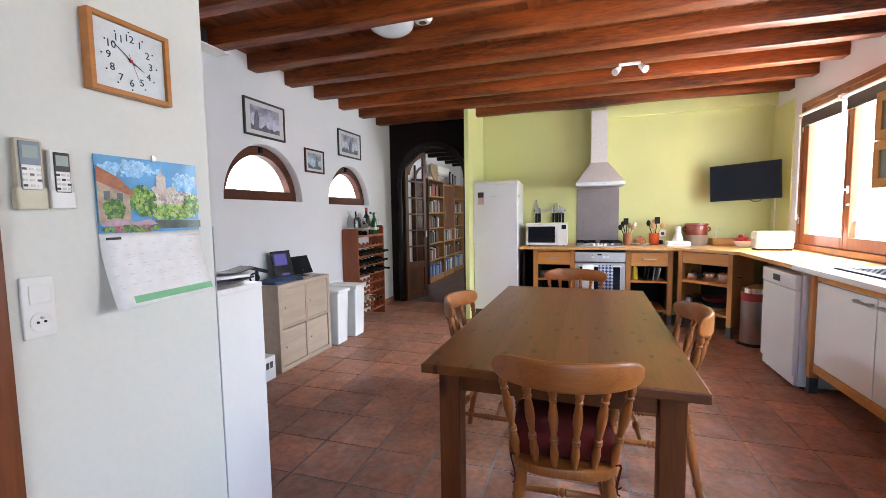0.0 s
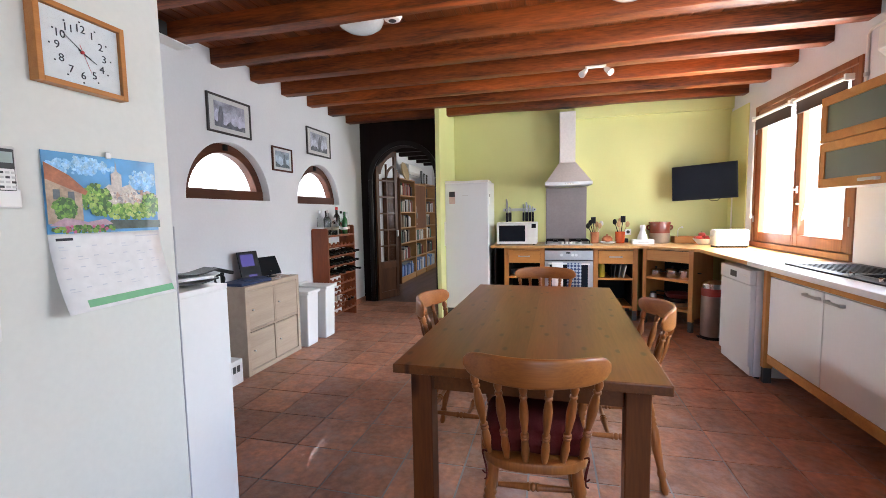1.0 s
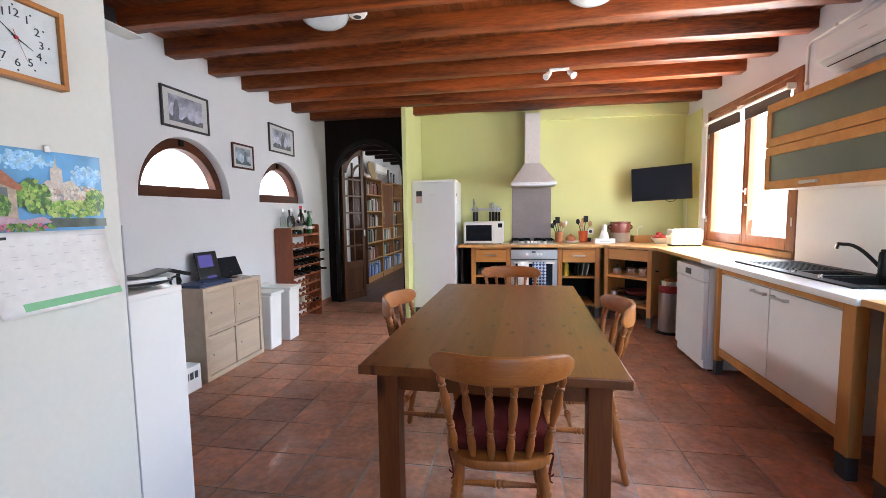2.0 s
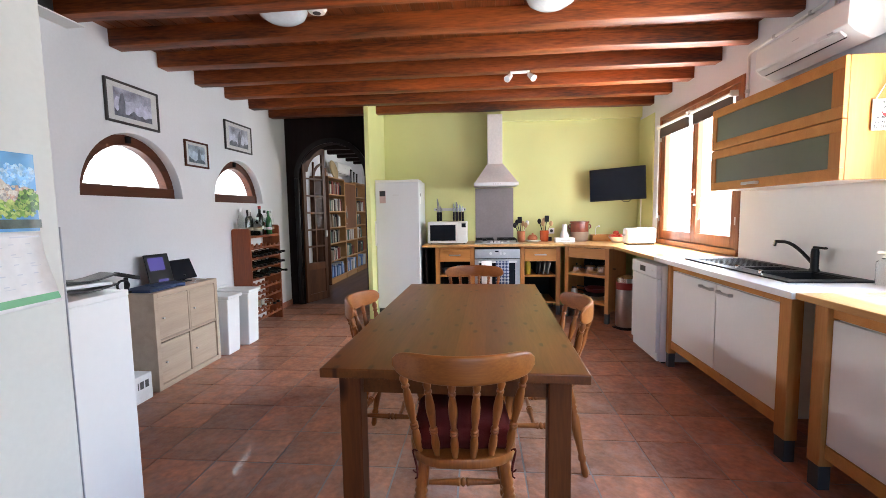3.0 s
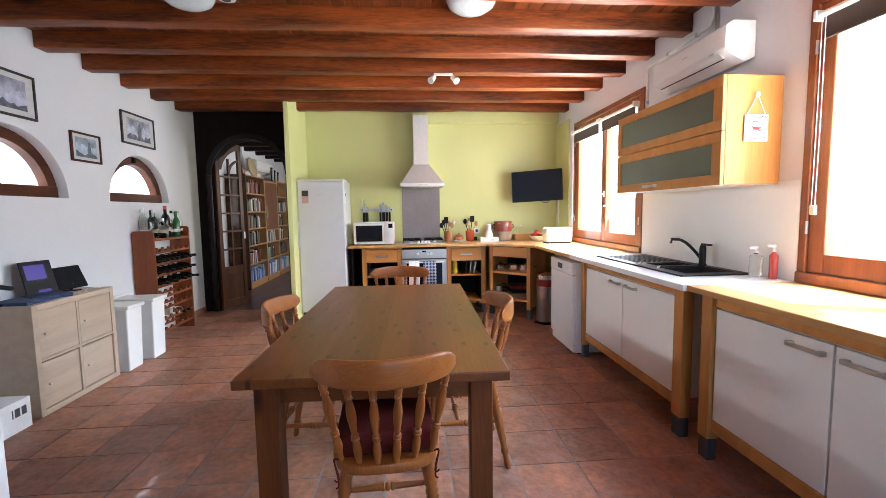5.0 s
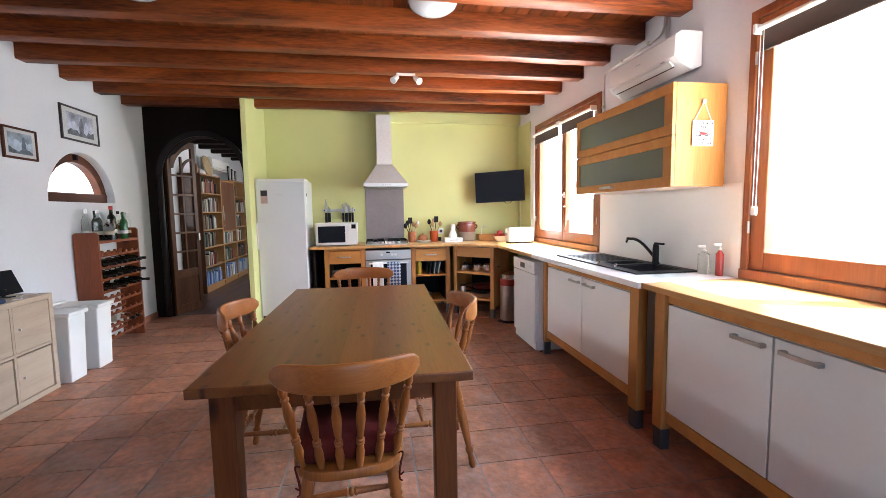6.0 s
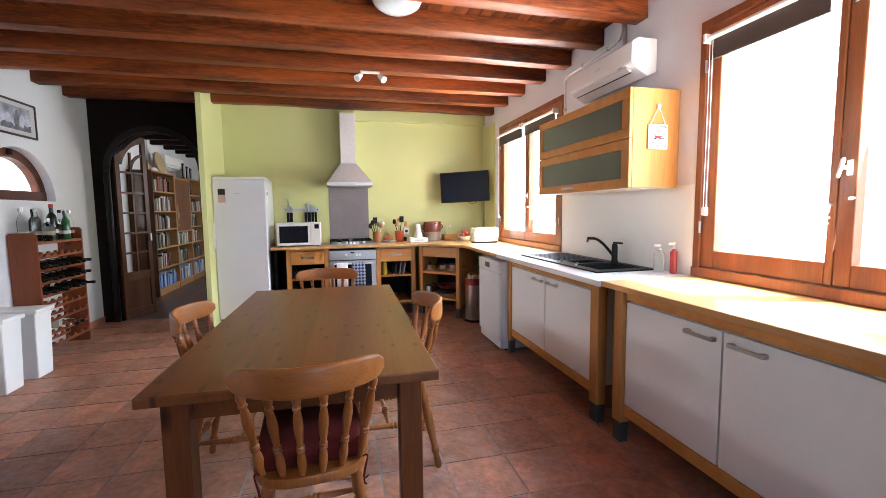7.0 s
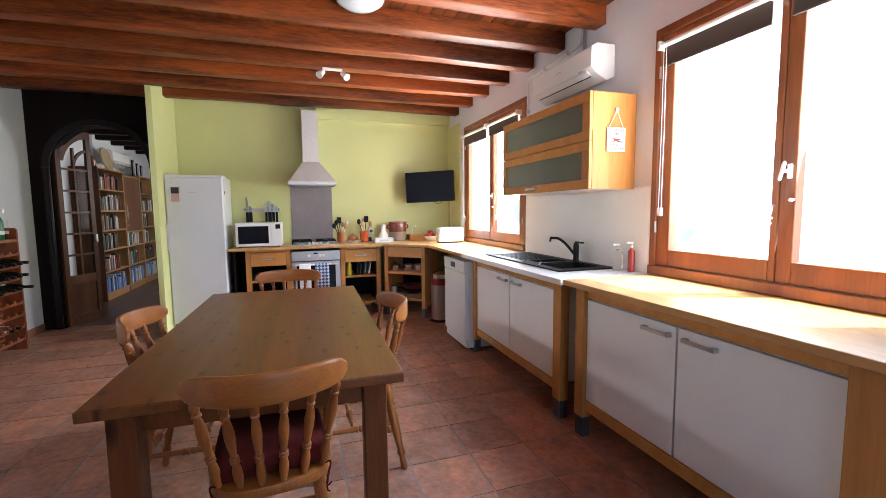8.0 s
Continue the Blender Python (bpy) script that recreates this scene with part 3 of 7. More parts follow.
def window(name, y0, y1, z0, z1):
    w = thing(name, 0, 0, 0, 0, "varnished wooden double casement window, closed", "window", kind="structure")
    d0, d1 = XR - 0.012, XR + 0.075
    part("window_frame", box(d0, d1, y0, y0 + 0.045, z0, z1, 0.004), WINDOWWOOD, w)
    part("window_frame", box(d0, d1, y1 - 0.045, y1, z0, z1, 0.004), WINDOWWOOD, w)
    part("window_frame", box(d0, d1, y0 + 0.045, y1 - 0.045, z1 - 0.05, z1, 0.004), WINDOWWOOD, w)
    part("window_sill", box(d0 - 0.014, d1, y0 + 0.001, y1 - 0.001, z0 - 0.018, z0 + 0.04, 0.005), WINDOWWOOD, w)
    mid = (y0 + y1) / 2
    wide, slim, bar = 0.092, 0.034, 0.068
    for a, b, sa, sb in ((y0 + 0.047, mid - 0.002, wide, bar), (mid + 0.002, y1 - 0.047, slim, wide)):
        e0, e1 = XR + 0.0, XR + 0.06
        s = part("sash", box(e0, e1, a, a + sa, z0 + 0.042, z1 - 0.052, 0.006), WINDOWWOOD, w)
        part("stile", box(e0, e1, b - sb, b, z0 + 0.042, z1 - 0.052, 0.006), WINDOWWOOD, s)
        part("rail", box(e0, e1, a + sa, b - sb, z0 + 0.042, z0 + 0.146, 0.006), WINDOWWOOD, s)
        part("rail", box(e0, e1, a + sa, b - sb, z1 - 0.130, z1 - 0.052, 0.006), WINDOWWOOD, s)
        pane = part("pane", box(XR + 0.028, XR + 0.032, a + sa - 0.004, b - sb + 0.004, z0 + 0.142, z1 - 0.126), PANE, s, "clear glass pane")
        pane.visible_shadow = False
        out = a if abs(a - y0) < abs(b - y1) else b
        for hz in (z0 + 0.25, z1 - 0.3):
            part("hinge", rod((XR - 0.012, out, hz), (XR - 0.012, out, hz + 0.07), 0.007, None, 10), STEEL, s, "small metal hinge")
    part("handle_plate", box(XR - 0.012, XR + 0.001, mid - 0.056, mid - 0.034, 1.488, 1.555, 0.005), PLASTIC, w, "white handle plate")
    lever = part("window_handle", rod((XR - 0.012, mid - 0.045, 1.522), (XR - 0.040, mid - 0.040, 1.522), 0.008, None, 12), PLASTIC, w, "white lever handle")
    part("grip", turned((XR - 0.042, mid - 0.024, 1.478), (XR - 0.042, mid - 0.044, 1.565), ((0, 0.004), (0.08, 0.0075), (0.5, 0.008), (0.9, 0.009), (1, 0.004)), 12), PLASTIC, lever, smooth=60)
    part("latch", rod((XR - 0.018, mid - 0.062, 1.39), (XR + 0.001, mid - 0.062, 1.39), 0.008, None, 12), CHROME, w)
    return w


window("window_1", *WA)
window("window_2", *WB)


def blind(y0, y1, z, drop):
    b = thing("roller_blind", 0, 0, 0, 0, "brown roller blind, rolled up, on a white tube", "roller blind", "blinds at the windows")
    part("tube", rod((XR - 0.055, y0, z), (XR - 0.055, y1, z), 0.016, None, 14), PLASTIC, b, "white tube", 40)
    for y in (y0, y1):
        part("bracket", box(XR - 0.080, XR - 0.014, y - 0.010, y + 0.010, z - 0.026, z + 0.026, 0.005), PLASTIC, b)
    part("cloth", box(XR - 0.043, XR - 0.040, y0 + 0.015, y1 - 0.015, z - drop, z), BLINDCLOTH, b, "dark brown cloth")
    part("bottom_bar", box(XR - 0.047, XR - 0.036, y0 + 0.015, y1 - 0.015, z - drop - 0.014, z - drop, 0.003), BLINDCLOTH, b)
    return b


def blind_chain(y, z0, z1):
    t = thing("blind_chain", 0, 0, 0, 0, "white bead chain hanging beside a window", "blind chain")
    part("strand", tube([(XR - 0.05, y, z1), (XR - 0.045, y + 0.003, (z0 + z1) / 2), (XR - 0.05, y, z0)], 0.002, 8), PLASTIC, t)
    part("strand", tube([(XR - 0.05, y - 0.02, z1), (XR - 0.045, y - 0.018, (z0 + z1) / 2), (XR - 0.05, y - 0.02, z0)], 0.002, 8), PLASTIC, t)
    part("weight", box(XR - 0.058, XR - 0.04, y - 0.026, y + 0.006, z0 - 0.05, z0, 0.005), PLASTIC, t)


for y0, y1 in ((4.03, 4.76), (4.81, 5.54), (0.86, 1.54), (1.60, 2.245)):
    blind(y0, y1, 2.322, 0.11)
blind_chain(2.232, 1.36, 2.31)
blind_chain(5.56, 1.30, 2.31)
cord = thing("curly_cord", 0, 0, 0, 0, "white curled cord hanging on a window stile", "cord")
part("cord", tube([(XR - 0.012, 1.585, 1.36), (XR - 0.012, 1.588, 1.335)] + [(XR - 0.012, 1.590 + 0.0006 * i + 0.011 * math.sin(i * math.pi / 4), 1.325 - 0.0032 * i) for i in range(49)], 0.0028, 6), PLASTIC, cord, smooth=60)
part("hook", rod((XR - 0.018, 1.585, 1.365), (XR + 0.001, 1.585, 1.365), 0.006, None, 10), STEEL, cord)

# ---- west half-round windows ----
for k, (cy, r, z, rise) in enumerate(AW):
    w = thing("window_%d" % (k + 3), 0, 0, 0, 0, "half-round brown wooden window, closed", "window", kind="structure")
    x0, x1 = XL - 0.15, XL - 0.075
    part("window_frame", arch_ring(cy, z, r - 0.004, rise - 0.004, 0.09, 28, "x", x0, x1), ARCHWOOD, w, smooth=30)
    part("window_frame", arch_ring(cy, z + 0.03, r - 0.066, rise - 0.085, 0.03, 28, "x", x0 + 0.01, x1 - 0.02), ARCHWOOD, w, smooth=30)
    part("rail", box(x0, x1 + 0.008, cy - r + 0.02, cy + r - 0.02, z + 0.002, z + 0.095, 0.005), ARCHWOOD, w)
    part("latch", box(x1, x1 + 0.03, cy - 0.02, cy + 0.02, z + rise - 0.075, z + rise - 0.02, 0.006), MATTBLACK, w)
    pane = part("pane", prism(arc(cy, z + 0.05, r - 0.06, 0, 180, 24, rise - 0.1), "x", x0 + 0.03, x0 + 0.034), PANE, w, "clear glass pane")
    pane.visible_shadow = False

# ---- daylight outside ----


def outdoors(name, strength, patches):
    """Plain bright distance with a pale hint of foliage."""
    m = bpy.data.materials.new(name)
    m.use_nodes = True
    nt = m.node_tree
    nt.nodes.remove(nt.nodes["Principled BSDF"])
    em = nt.nodes.new("ShaderNodeEmission")
    em.inputs[1].default_value = strength
    co = nt.nodes.new("ShaderNodeTexCoord")
    no = nt.nodes.new("ShaderNodeTexNoise")
    no.inputs["Scale"].default_value, no.inputs["Detail"].default_value = 0.45, 7
    nt.links.new(co.outputs["Object"], no.inputs[0])
    ra = nt.nodes.new("ShaderNodeValToRGB")
    ra.color_ramp.elements[0].position, ra.color_ramp.elements[1].position = 0.34, 0.46
    ra.color_ramp.elements[0].color, ra.color_ramp.elements[1].color = (*patches, 1), (1, 1, 1, 1)
    nt.links.new(no.outputs[0], ra.inputs[0])
    nt.links.new(ra.outputs[0], em.inputs[0])
    nt.links.new(em.outputs[0], nt.nodes["Material Output"].inputs[0])
    return m


structure("backdrop", box(11.0, 11.05, -22, 26, -8, 7.5), outdoors("pale_distance", 1.0, (0.22, 0.29, 0.25)), "overexposed pale garden distance")
structure("backdrop", box(-9.05, -9.0, -8, 20, -5, 8), outdoors("pale_garden", 1.0, (0.20, 0.27, 0.22)), "overexposed pale garden distance")
structure("ground", box(XR + 0.15, 11, -22, 26, -0.4, -0.2), material("pale_gravel", (0.60, 0.57, 0.52), 0.9, vary=0.15), "pale gravel ground outside")

# ---- base units along the east wall ----


def bow_handle(parent, x, y0, y1, z):
    """A flat bent metal handle on a door that faces west."""
    bm = box(x - 0.030, x - 0.024, y0 + 0.010, y1 - 0.010, z - 0.009, z + 0.009, 0.002)
    for y in (y0, y1 - 0.022):
        bm = box(x - 0.030, x + 0.0, y, y + 0.022, z - 0.010, z + 0.010, 0.004, bm)
    return part("handle", bm, STEEL, parent, "brushed metal handle")


def base_unit(name, y0, y1, posts, doors, label):
    u = thing(name, 0, 0, 0, 0, label, "kitchen cabinet", "base cabinets under the worktop")
    for a, b in posts:
        p = part("post", box(1.425, 1.49, a, b, 0.12, 0.897, 0.004), BEECHUP, u, "solid beech post")
        part("foot", box(1.43, 1.485, a + 0.004, b - 0.004, 0, 0.12, 0.003), GREYLEG, p, "dark grey metal foot")
        q = part("post", box(1.92, 1.985, a, b, 0.12, 0.897, 0.004), BEECHUP, u, "solid beech post")
        part("foot", box(1.925, 1.98, a + 0.004, b - 0.004, 0, 0.12, 0.003), GREYLEG, q, "dark grey metal foot")
    part("body", box(1.475, 1.98, y0, y1, 0.20, 0.86, 0.002), LAMINATE, u)
    part("bottom_rail", box(1.445, 1.475, y0, y1, 0.165, 0.229, 0.003), BEECH, u, "beech rail")
    part("top_rail", box(1.445, 1.475, y0, y1, 0.842, 0.897, 0.003), BEECH, u, "beech rail")
    for a, b, h0, h1 in doors:
        d = part("door", box(1.447, 1.470, a + 0.003, b - 0.003, 0.234, 0.832, 0.002), LAMINATE, u, "plain white door")
        bow_handle(d, 1.447, h0, h1, 0.79)
    return u


base_unit("sink_cabinet", 2.518, 3.83, ((2.43, 2.516), (3.832, 3.885)), ((3.175, 3.83, 3.20, 3.36), (2.518, 3.171, 2.97, 3.13)), "white two-door sink cabinet in a beech frame on feet")
base_unit("base_cabinet", 0.943, 2.195, ((2.198, 2.275), (0.825, 0.940)), ((1.574, 2.195, 1.60, 1.76), (0.943, 1.570, 1.37, 1.53)), "white two-door base cabinet in a beech frame on feet")

worktop_a = tagged(part("worktop", box(1.375, 2.02, -0.35, 2.335, 0.902, TOP, 0.004), WORKTOP), "oiled beech worktop under the large window", "worktop")
part("end_panel", box(1.40, 2.0, -0.35, -0.32, 0, 0.901), BEECHUP, worktop_a)


def white_worktop():
    x0, x1, y0, y1 = 1.36, 2.02, 2.34, 4.02
    sx0, sx1, sy0, sy1 = 1.60, 1.93, 2.68, 3.22
    bm = box(x0, sx0, y0, y1, 0.898, TOP, 0.004)
    bm = box(sx1, x1, y0, y1, 0.898, TOP, 0.004, bm)
    bm = box(sx0, sx1, y0, sy0, 0.898, TOP, 0, bm)
    bm = box(sx0, sx1, sy1, y1, 0.898, TOP, 0, bm)
    return tagged(part("worktop", bm, LAMINATE), "white laminate worktop with an inset sink", "worktop")


white_worktop()


def corner_worktop():
    out = [(1.365, 4.022), (2.02, 4.022), (2.02, 6.297), (-0.93, 6.297), (-0.93, 5.63), (0.88, 5.63), (1.365, 5.16)]
    return tagged(part("worktop", prism(out, "z", 0.900, TOP - 0.002, bevel=0.004), WORKTOP), "oiled beech corner worktop along two walls", "worktop")


corner_worktop()


def sink():
    s = thing("kitchen_sink", 0, 0, 0, 0, "black composite double-bowl sink with a ribbed drainer", "sink")
    x0, x1, y0, y1, z = 1.52, 1.985, 2.60, 3.80, TOP
    bm = None
    bowls = ((1.60, 1.93, 2.68, 3.00), (1.64, 1.90, 3.05, 3.22))
    bm = box(x0, 1.60, y0, y1, z, z + 0.010, 0.003)
    bm = box(1.93, x1, y0, y1, z, z + 0.010, 0.003, bm)
    bm = box(1.60, 1.93, y0, 2.68, z, z + 0.010, 0, bm)
    bm = box(1.60, 1.93, 3.00, 3.05, z - 0.03, z + 0.010, 0, bm)
    bm = box(1.60, 1.64, 3.05, 3.22, z, z + 0.010, 0, bm)
    bm = box(1.90, 1.93, 3.05, 3.22, z, z + 0.010, 0, bm)
    bm = box(1.60, 1.93, 3.22, y1, z, z + 0.008, 0, bm)
    part("rim", bm, GRANITE, s)
    for a, b, c, d in bowls:
        bw = None
        bw = box(a, b, c, d, z - 0.16, z - 0.15)
        for wall in ((a, a + 0.006, c, d), (b - 0.006, b, c, d), (a, b, c, c + 0.006), (a, b, d - 0.006, d)):
            bw = box(*wall, z - 0.15, z + 0.002, 0, bw)
        bowl = part("bowl", bw, GRANITE, s)
        part("drain", lathe([(0.035, 0), (0.035, 0.004), (0.02, 0.006)], 20, None, pose((a + b) / 2, (c + d) / 2, z - 0.15)), CHROME, bowl)
    for i in range(9):
        part("rib", box(1.60 + i * 0.038, 1.612 + i * 0.038, 3.28, 3.74, z + 0.008, z + 0.013, 0.002), GRANITE, s)
    part("waste_knob", lathe([(0.014, 0), (0.014, 0.02), (0.01, 0.024)], 14, None, pose(1.56, 2.90, z + 0.010)), CHROME, s)
    part("waste_knob", lathe([(0.014, 0), (0.014, 0.02), (0.01, 0.024)], 14, None, pose(1.56, 3.14, z + 0.010)), CHROME, s)


sink()


def tap():
    t = thing("mixer_tap", 1.935, 2.99, TOP + 0.010, 0, "black mixer tap with a curved spout", "tap")
    part("base", lathe([(0.028, 0), (0.028, 0.012), (0.022, 0.02), (0.022, 0.12), (0.018, 0.145), (0.006, 0.15)], 18), BLACK, t, smooth=50)
    part("lever", box(-0.012, 0.012, -0.085, 0.01, 0.146, 0.160, 0.005), BLACK, t)
    pts = [(-0.006 - 0.004 * i, 0.014 + 0.036 * i, 0.055 + 0.118 * math.sin(min(1.0, i / 7) * 1.75) * (1 if i < 8 else 1)) for i in range(9)]
    part("spout", tube(pts, 0.011, 12), BLACK, t, smooth=60)
    part("nozzle", rod((pts[-1][0], pts[-1][1] - 0.004, pts[-1][2] + 0.005), (pts[-1][0], pts[-1][1] + 0.012, pts[-1][2] - 0.03), 0.012, None, 12), CHROME, t)


tap()


def pump_bottle(x, y, mat, r, h, label):
    b = thing("soap_bottle", x, y, TOP, 0, label, "bottle")
    part("bottle", lathe([(r * 0.9, 0), (r, 0.01), (r, h * 0.72), (r * 0.5, h * 0.8), (r * 0.35, h * 0.84)], 18), mat, b, smooth=45)
    part("pump", lathe([(r * 0.42, h * 0.84), (r * 0.42, h * 0.9), (0.005, h * 0.91), (0.005, h)], 12), PLASTIC, b)
    part("nozzle", box(-0.045, 0.008, -0.008, 0.008, h - 0.002, h + 0.012, 0.003), PLASTIC, b)


pump_bottle(1.955, 2.545, glass("clear_soap", (0.95, 0.97, 0.95), 0.1, False), 0.034, 0.17, "clear plastic soap dispenser with a white pump")
pump_bottle(1.975, 2.44, material("red_soap", (0.40, 0.04, 0.03), 0.3, coat=0.2), 0.022, 0.19, "red soap dispenser with a white pump")

structure("trim_splash_panel", box(XR - 0.008, XR - 0.001, 2.34, 3.945, TOP, 1.502, 0.001), LAMINATE, "glossy white splash panel behind the sink")


def wall_cabinet():
    c = thing("wall_cabinet", 0, 0, 0, 0, "beech wall cabinet with two frosted glass flap doors", "kitchen cabinet")
    x0, x1, y0, y1, z0, z1 = 1.685, XR - 0.001, 2.490, 3.72, 1.488, 2.108
    part("side_panel", box(x0, x1, y0, y0 + 0.02, z0, z1, 0.002), BEECHUP, c)
    part("side_panel", box(x0, x1, y1 - 0.02, y1, z0, z1, 0.002), BEECHUP, c)
    part("bottom_panel", box(x0, x1, y0 + 0.02, y1 - 0.02, z0, z0 + 0.02), LAMINATE, c)
    part("top_panel", box(x0, x1, y0 + 0.02, y1 - 0.02, z1 - 0.02, z1), BEECH, c)
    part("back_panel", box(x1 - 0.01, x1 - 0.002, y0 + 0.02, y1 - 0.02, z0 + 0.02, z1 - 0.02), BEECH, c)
    part("shelf", box(x0 + 0.01, x1 - 0.01, y0 + 0.02, y1 - 0.02, 1.789, 1.807), BEECH, c)
    for a, b, handle in ((z0, 1.795, True), (1.799, z1, False)):
        f, g = 1.66, 1.683
        d = part("door", box(f, g, y0, y1, b - 0.062, b, 0.003), BEECH, c, "beech framed flap door")
        part("rail", box(f, g, y0, y1, a, a + 0.062, 0.003), BEECH, d)
        part("stile", box(f, g, y0, y0 + 0.075, a + 0.062, b - 0.062, 0.0), BEECHUP, d)
        part("stile", box(f, g, y1 - 0.062, y1, a + 0.062, b - 0.062, 0.0), BEECHUP, d)
        part("pane", box(f + 0.008, g - 0.008, y0 + 0.07, y1 - 0.058, a + 0.058, b - 0.058), FROST, d, "grey-green frosted glass")
        if handle:
            bow_handle(d, f, 3.12, 3.27, a + 0.032)


wall_cabinet()


def written(text, size, m, mat, name, parent, label="", align="CENTER", extrude=0.0004, bold=0.0):
    """Raised lettering as a mesh."""
    cu = bpy.data.curves.new(name, "FONT")
    cu.body, cu.size, cu.align_x, cu.align_y, cu.extrude = text, size, align, "CENTER", extrude
    cu.resolution_u, cu.offset = 3, bold
    tmp = bpy.data.objects.new("tmp", cu)
    me = bpy.data.meshes.new_from_object(tmp)
    bpy.data.objects.remove(tmp)
    me.transform(m)
    me.materials.clear()
    me.materials.append(mat)
    ob = new(name, me)
    ob.parent = parent
    return tagged(ob, label)


FACE_S = Matrix(((1, 0, 0, 0), (0, 0, -1, 0), (0, 1, 0, 0), (0, 0, 0, 1)))
FACE_E = Matrix(((0, 0, 1, 0), (1, 0, 0, 0), (0, 1, 0, 0), (0, 0, 0, 1)))
INK = material("printed_ink", (0.03, 0.03, 0.035), 0.7)
PAPER = material("white_paper", (0.80, 0.79, 0.78), 0.8, vary=0.02)
GREYINK = material("worn_black_print", (0.075, 0.073, 0.07), 0.7, vary=0.3, vary_scale=60)
REDINK = material("red_ink", (0.45, 0.03, 0.03), 0.7)


def sign():
    s = thing("hanging_sign", 0, 0, 0, 0, "small white hanging sign with black lettering on a cabinet side", "sign")
    y = 2.488
    s.location = (-0.012, 0, -0.012)
    part("plaque", box(1.80, 1.942, y - 0.012, y - 0.004, 1.742, 1.895, 0.002), PAPER, s)
    part("cord", tube([(1.815, y - 0.007, 1.893), (1.872, y - 0.012, 2.005), (1.928, y - 0.007, 1.893)], 0.002, 6), PAPER, s)
    part("hook", box(1.862, 1.884, y - 0.016, y - 0.0, 1.995, 2.02, 0.004), PLASTIC, s)
    for text, z in (("I COOK WITH", 1.877), ("WINE", 1.853), ("SOMETIMES I", 1.805), ("EVEN ADD IT", 1.781), ("TO THE FOOD", 1.759)):
        written(text, 0.0195, Matrix.Translation((1.871, y - 0.0126, z)) @ FACE_S, INK, "lettering", s, bold=0.0006)
    bm = prism([(1.835, 1.842), (1.850, 1.826), (1.890, 1.822), (1.912, 1.832), (1.895, 1.815), (1.872, 1.806), (1.848, 1.812)], "y", y - 0.0138, y - 0.0131)
    part("emblem", bm, REDINK, s)


sign()


def split_unit(name, m, w, h, d, label):
    """An indoor air conditioning unit: front towards local -y."""
    a = thing(name, 0, 0, 0, 0, label, "air conditioner")
    a.matrix_basis = m
    prof = [(0, 0.03), (0, h), (-d * 0.75, h), (-d * 0.98, h - 0.03), (-d, h * 0.35), (-d * 0.82, 0.05), (-d * 0.35, 0.0)]
    part("body", prism(prof, "x", -w / 2, w / 2, bevel=0.006), PLASTIC, a, smooth=40)
    part("louvre", prism([(-d * 0.97, h * 0.27), (-d * 1.02, h * 0.24), (-d * 0.86, 0.03), (-d * 0.80, 0.04)], "x", -w / 2 + 0.05, w / 2 - 0.05), PLASTIC, a)
    part("outlet_slot", box(-w / 2 + 0.06, w / 2 - 0.06, -d * 0.84, -d * 0.78, 0.030, 0.045), MATTBLACK, a)
    part("badge", box(-0.03, 0.03, -d * 1.003, -d * 0.985, h * 0.6, h * 0.62), STEEL, a)
    part("indicator", box(w / 2 - 0.14, w / 2 - 0.10, -d * 1.012, -d * 0.99, h * 0.30, h * 0.33), STEEL, a)
    return a


split_unit("air_conditioner", pose(XR - 0.002, 3.105, 2.255, 0, 0, -90), 0.79, 0.25, 0.20, "white wall-mounted air conditioning unit")
conduit = thing("conduit", 0, 0, 0, 0, "thin painted conduit clipped to the wall", "conduit")
part("pipe", tube([(XR - 0.014, 3.905, 1.50), (XR - 0.014, 3.905, 2.57), (XR - 0.014, 3.885, 2.595), (XR - 0.014, 3.86, 2.602), (XR - 0.014, 3.16, 2.630), (XR - 0.014, 3.11, 2.645), (XR - 0.014, 3.085, 2.68), (XR - 0.014, 3.075, CEIL)], 0.010, 8), PLASTIC, conduit, smooth=50)
part("pipe", tube([(XR - 0.016, 3.04, 2.50), (XR - 0.016, 3.04, 2.72), (XR - 0.016, 3.055, CEIL)], 0.013, 8), STEEL, conduit, "grey metal pipe", smooth=50)
for y, z in ((3.6, 2.6124), (3.25, 2.6264), (3.905, 2.3)):
    part("clip", box(XR - 0.028, XR - 0.001, y - 0.012, y + 0.012, z - 0.014, z + 0.014, 0.003), STEEL, conduit)


def dishwasher():
    d = thing("dishwasher", 0, 0, 0, 0, "white freestanding dishwasher under the worktop", "dishwasher")
    part("body", box(1.385, 1.98, 3.90, 4.49, 0.02, 0.868, 0.004), ENAMEL, d)
    door = part("door", box(1.345, 1.383, 3.90, 4.49, 0.10, 0.75, 0.006), ENAMEL, d)
    part("kick_plate", box(1.362, 1.384, 3.905, 4.485, 0.025, 0.095, 0.003), ENAMEL, d)
    panel = part("control_panel", box(1.340, 1.383, 3.90, 4.49, 0.755, 0.868, 0.006), ENAMEL, d)
    part("recess", box(1.336, 1.3415, 4.15, 4.27, 0.785, 0.835, 0.002), GREYLEG, panel, "dark grip recess")
    for y in (3.95, 3.98, 4.01):
        part("button", box(1.335, 1.341, y, y + 0.014, 0.815, 0.825, 0.002), PLASTIC, panel)
    for y in (3.94, 4.44):
        part("foot", rod((1.43, y, 0), (1.43, y, 0.022), 0.018), MATTBLACK, d)
        part("foot", rod((1.93, y, 0), (1.93, y, 0.022), 0.018), MATTBLACK, d)
    return door


dishwasher()

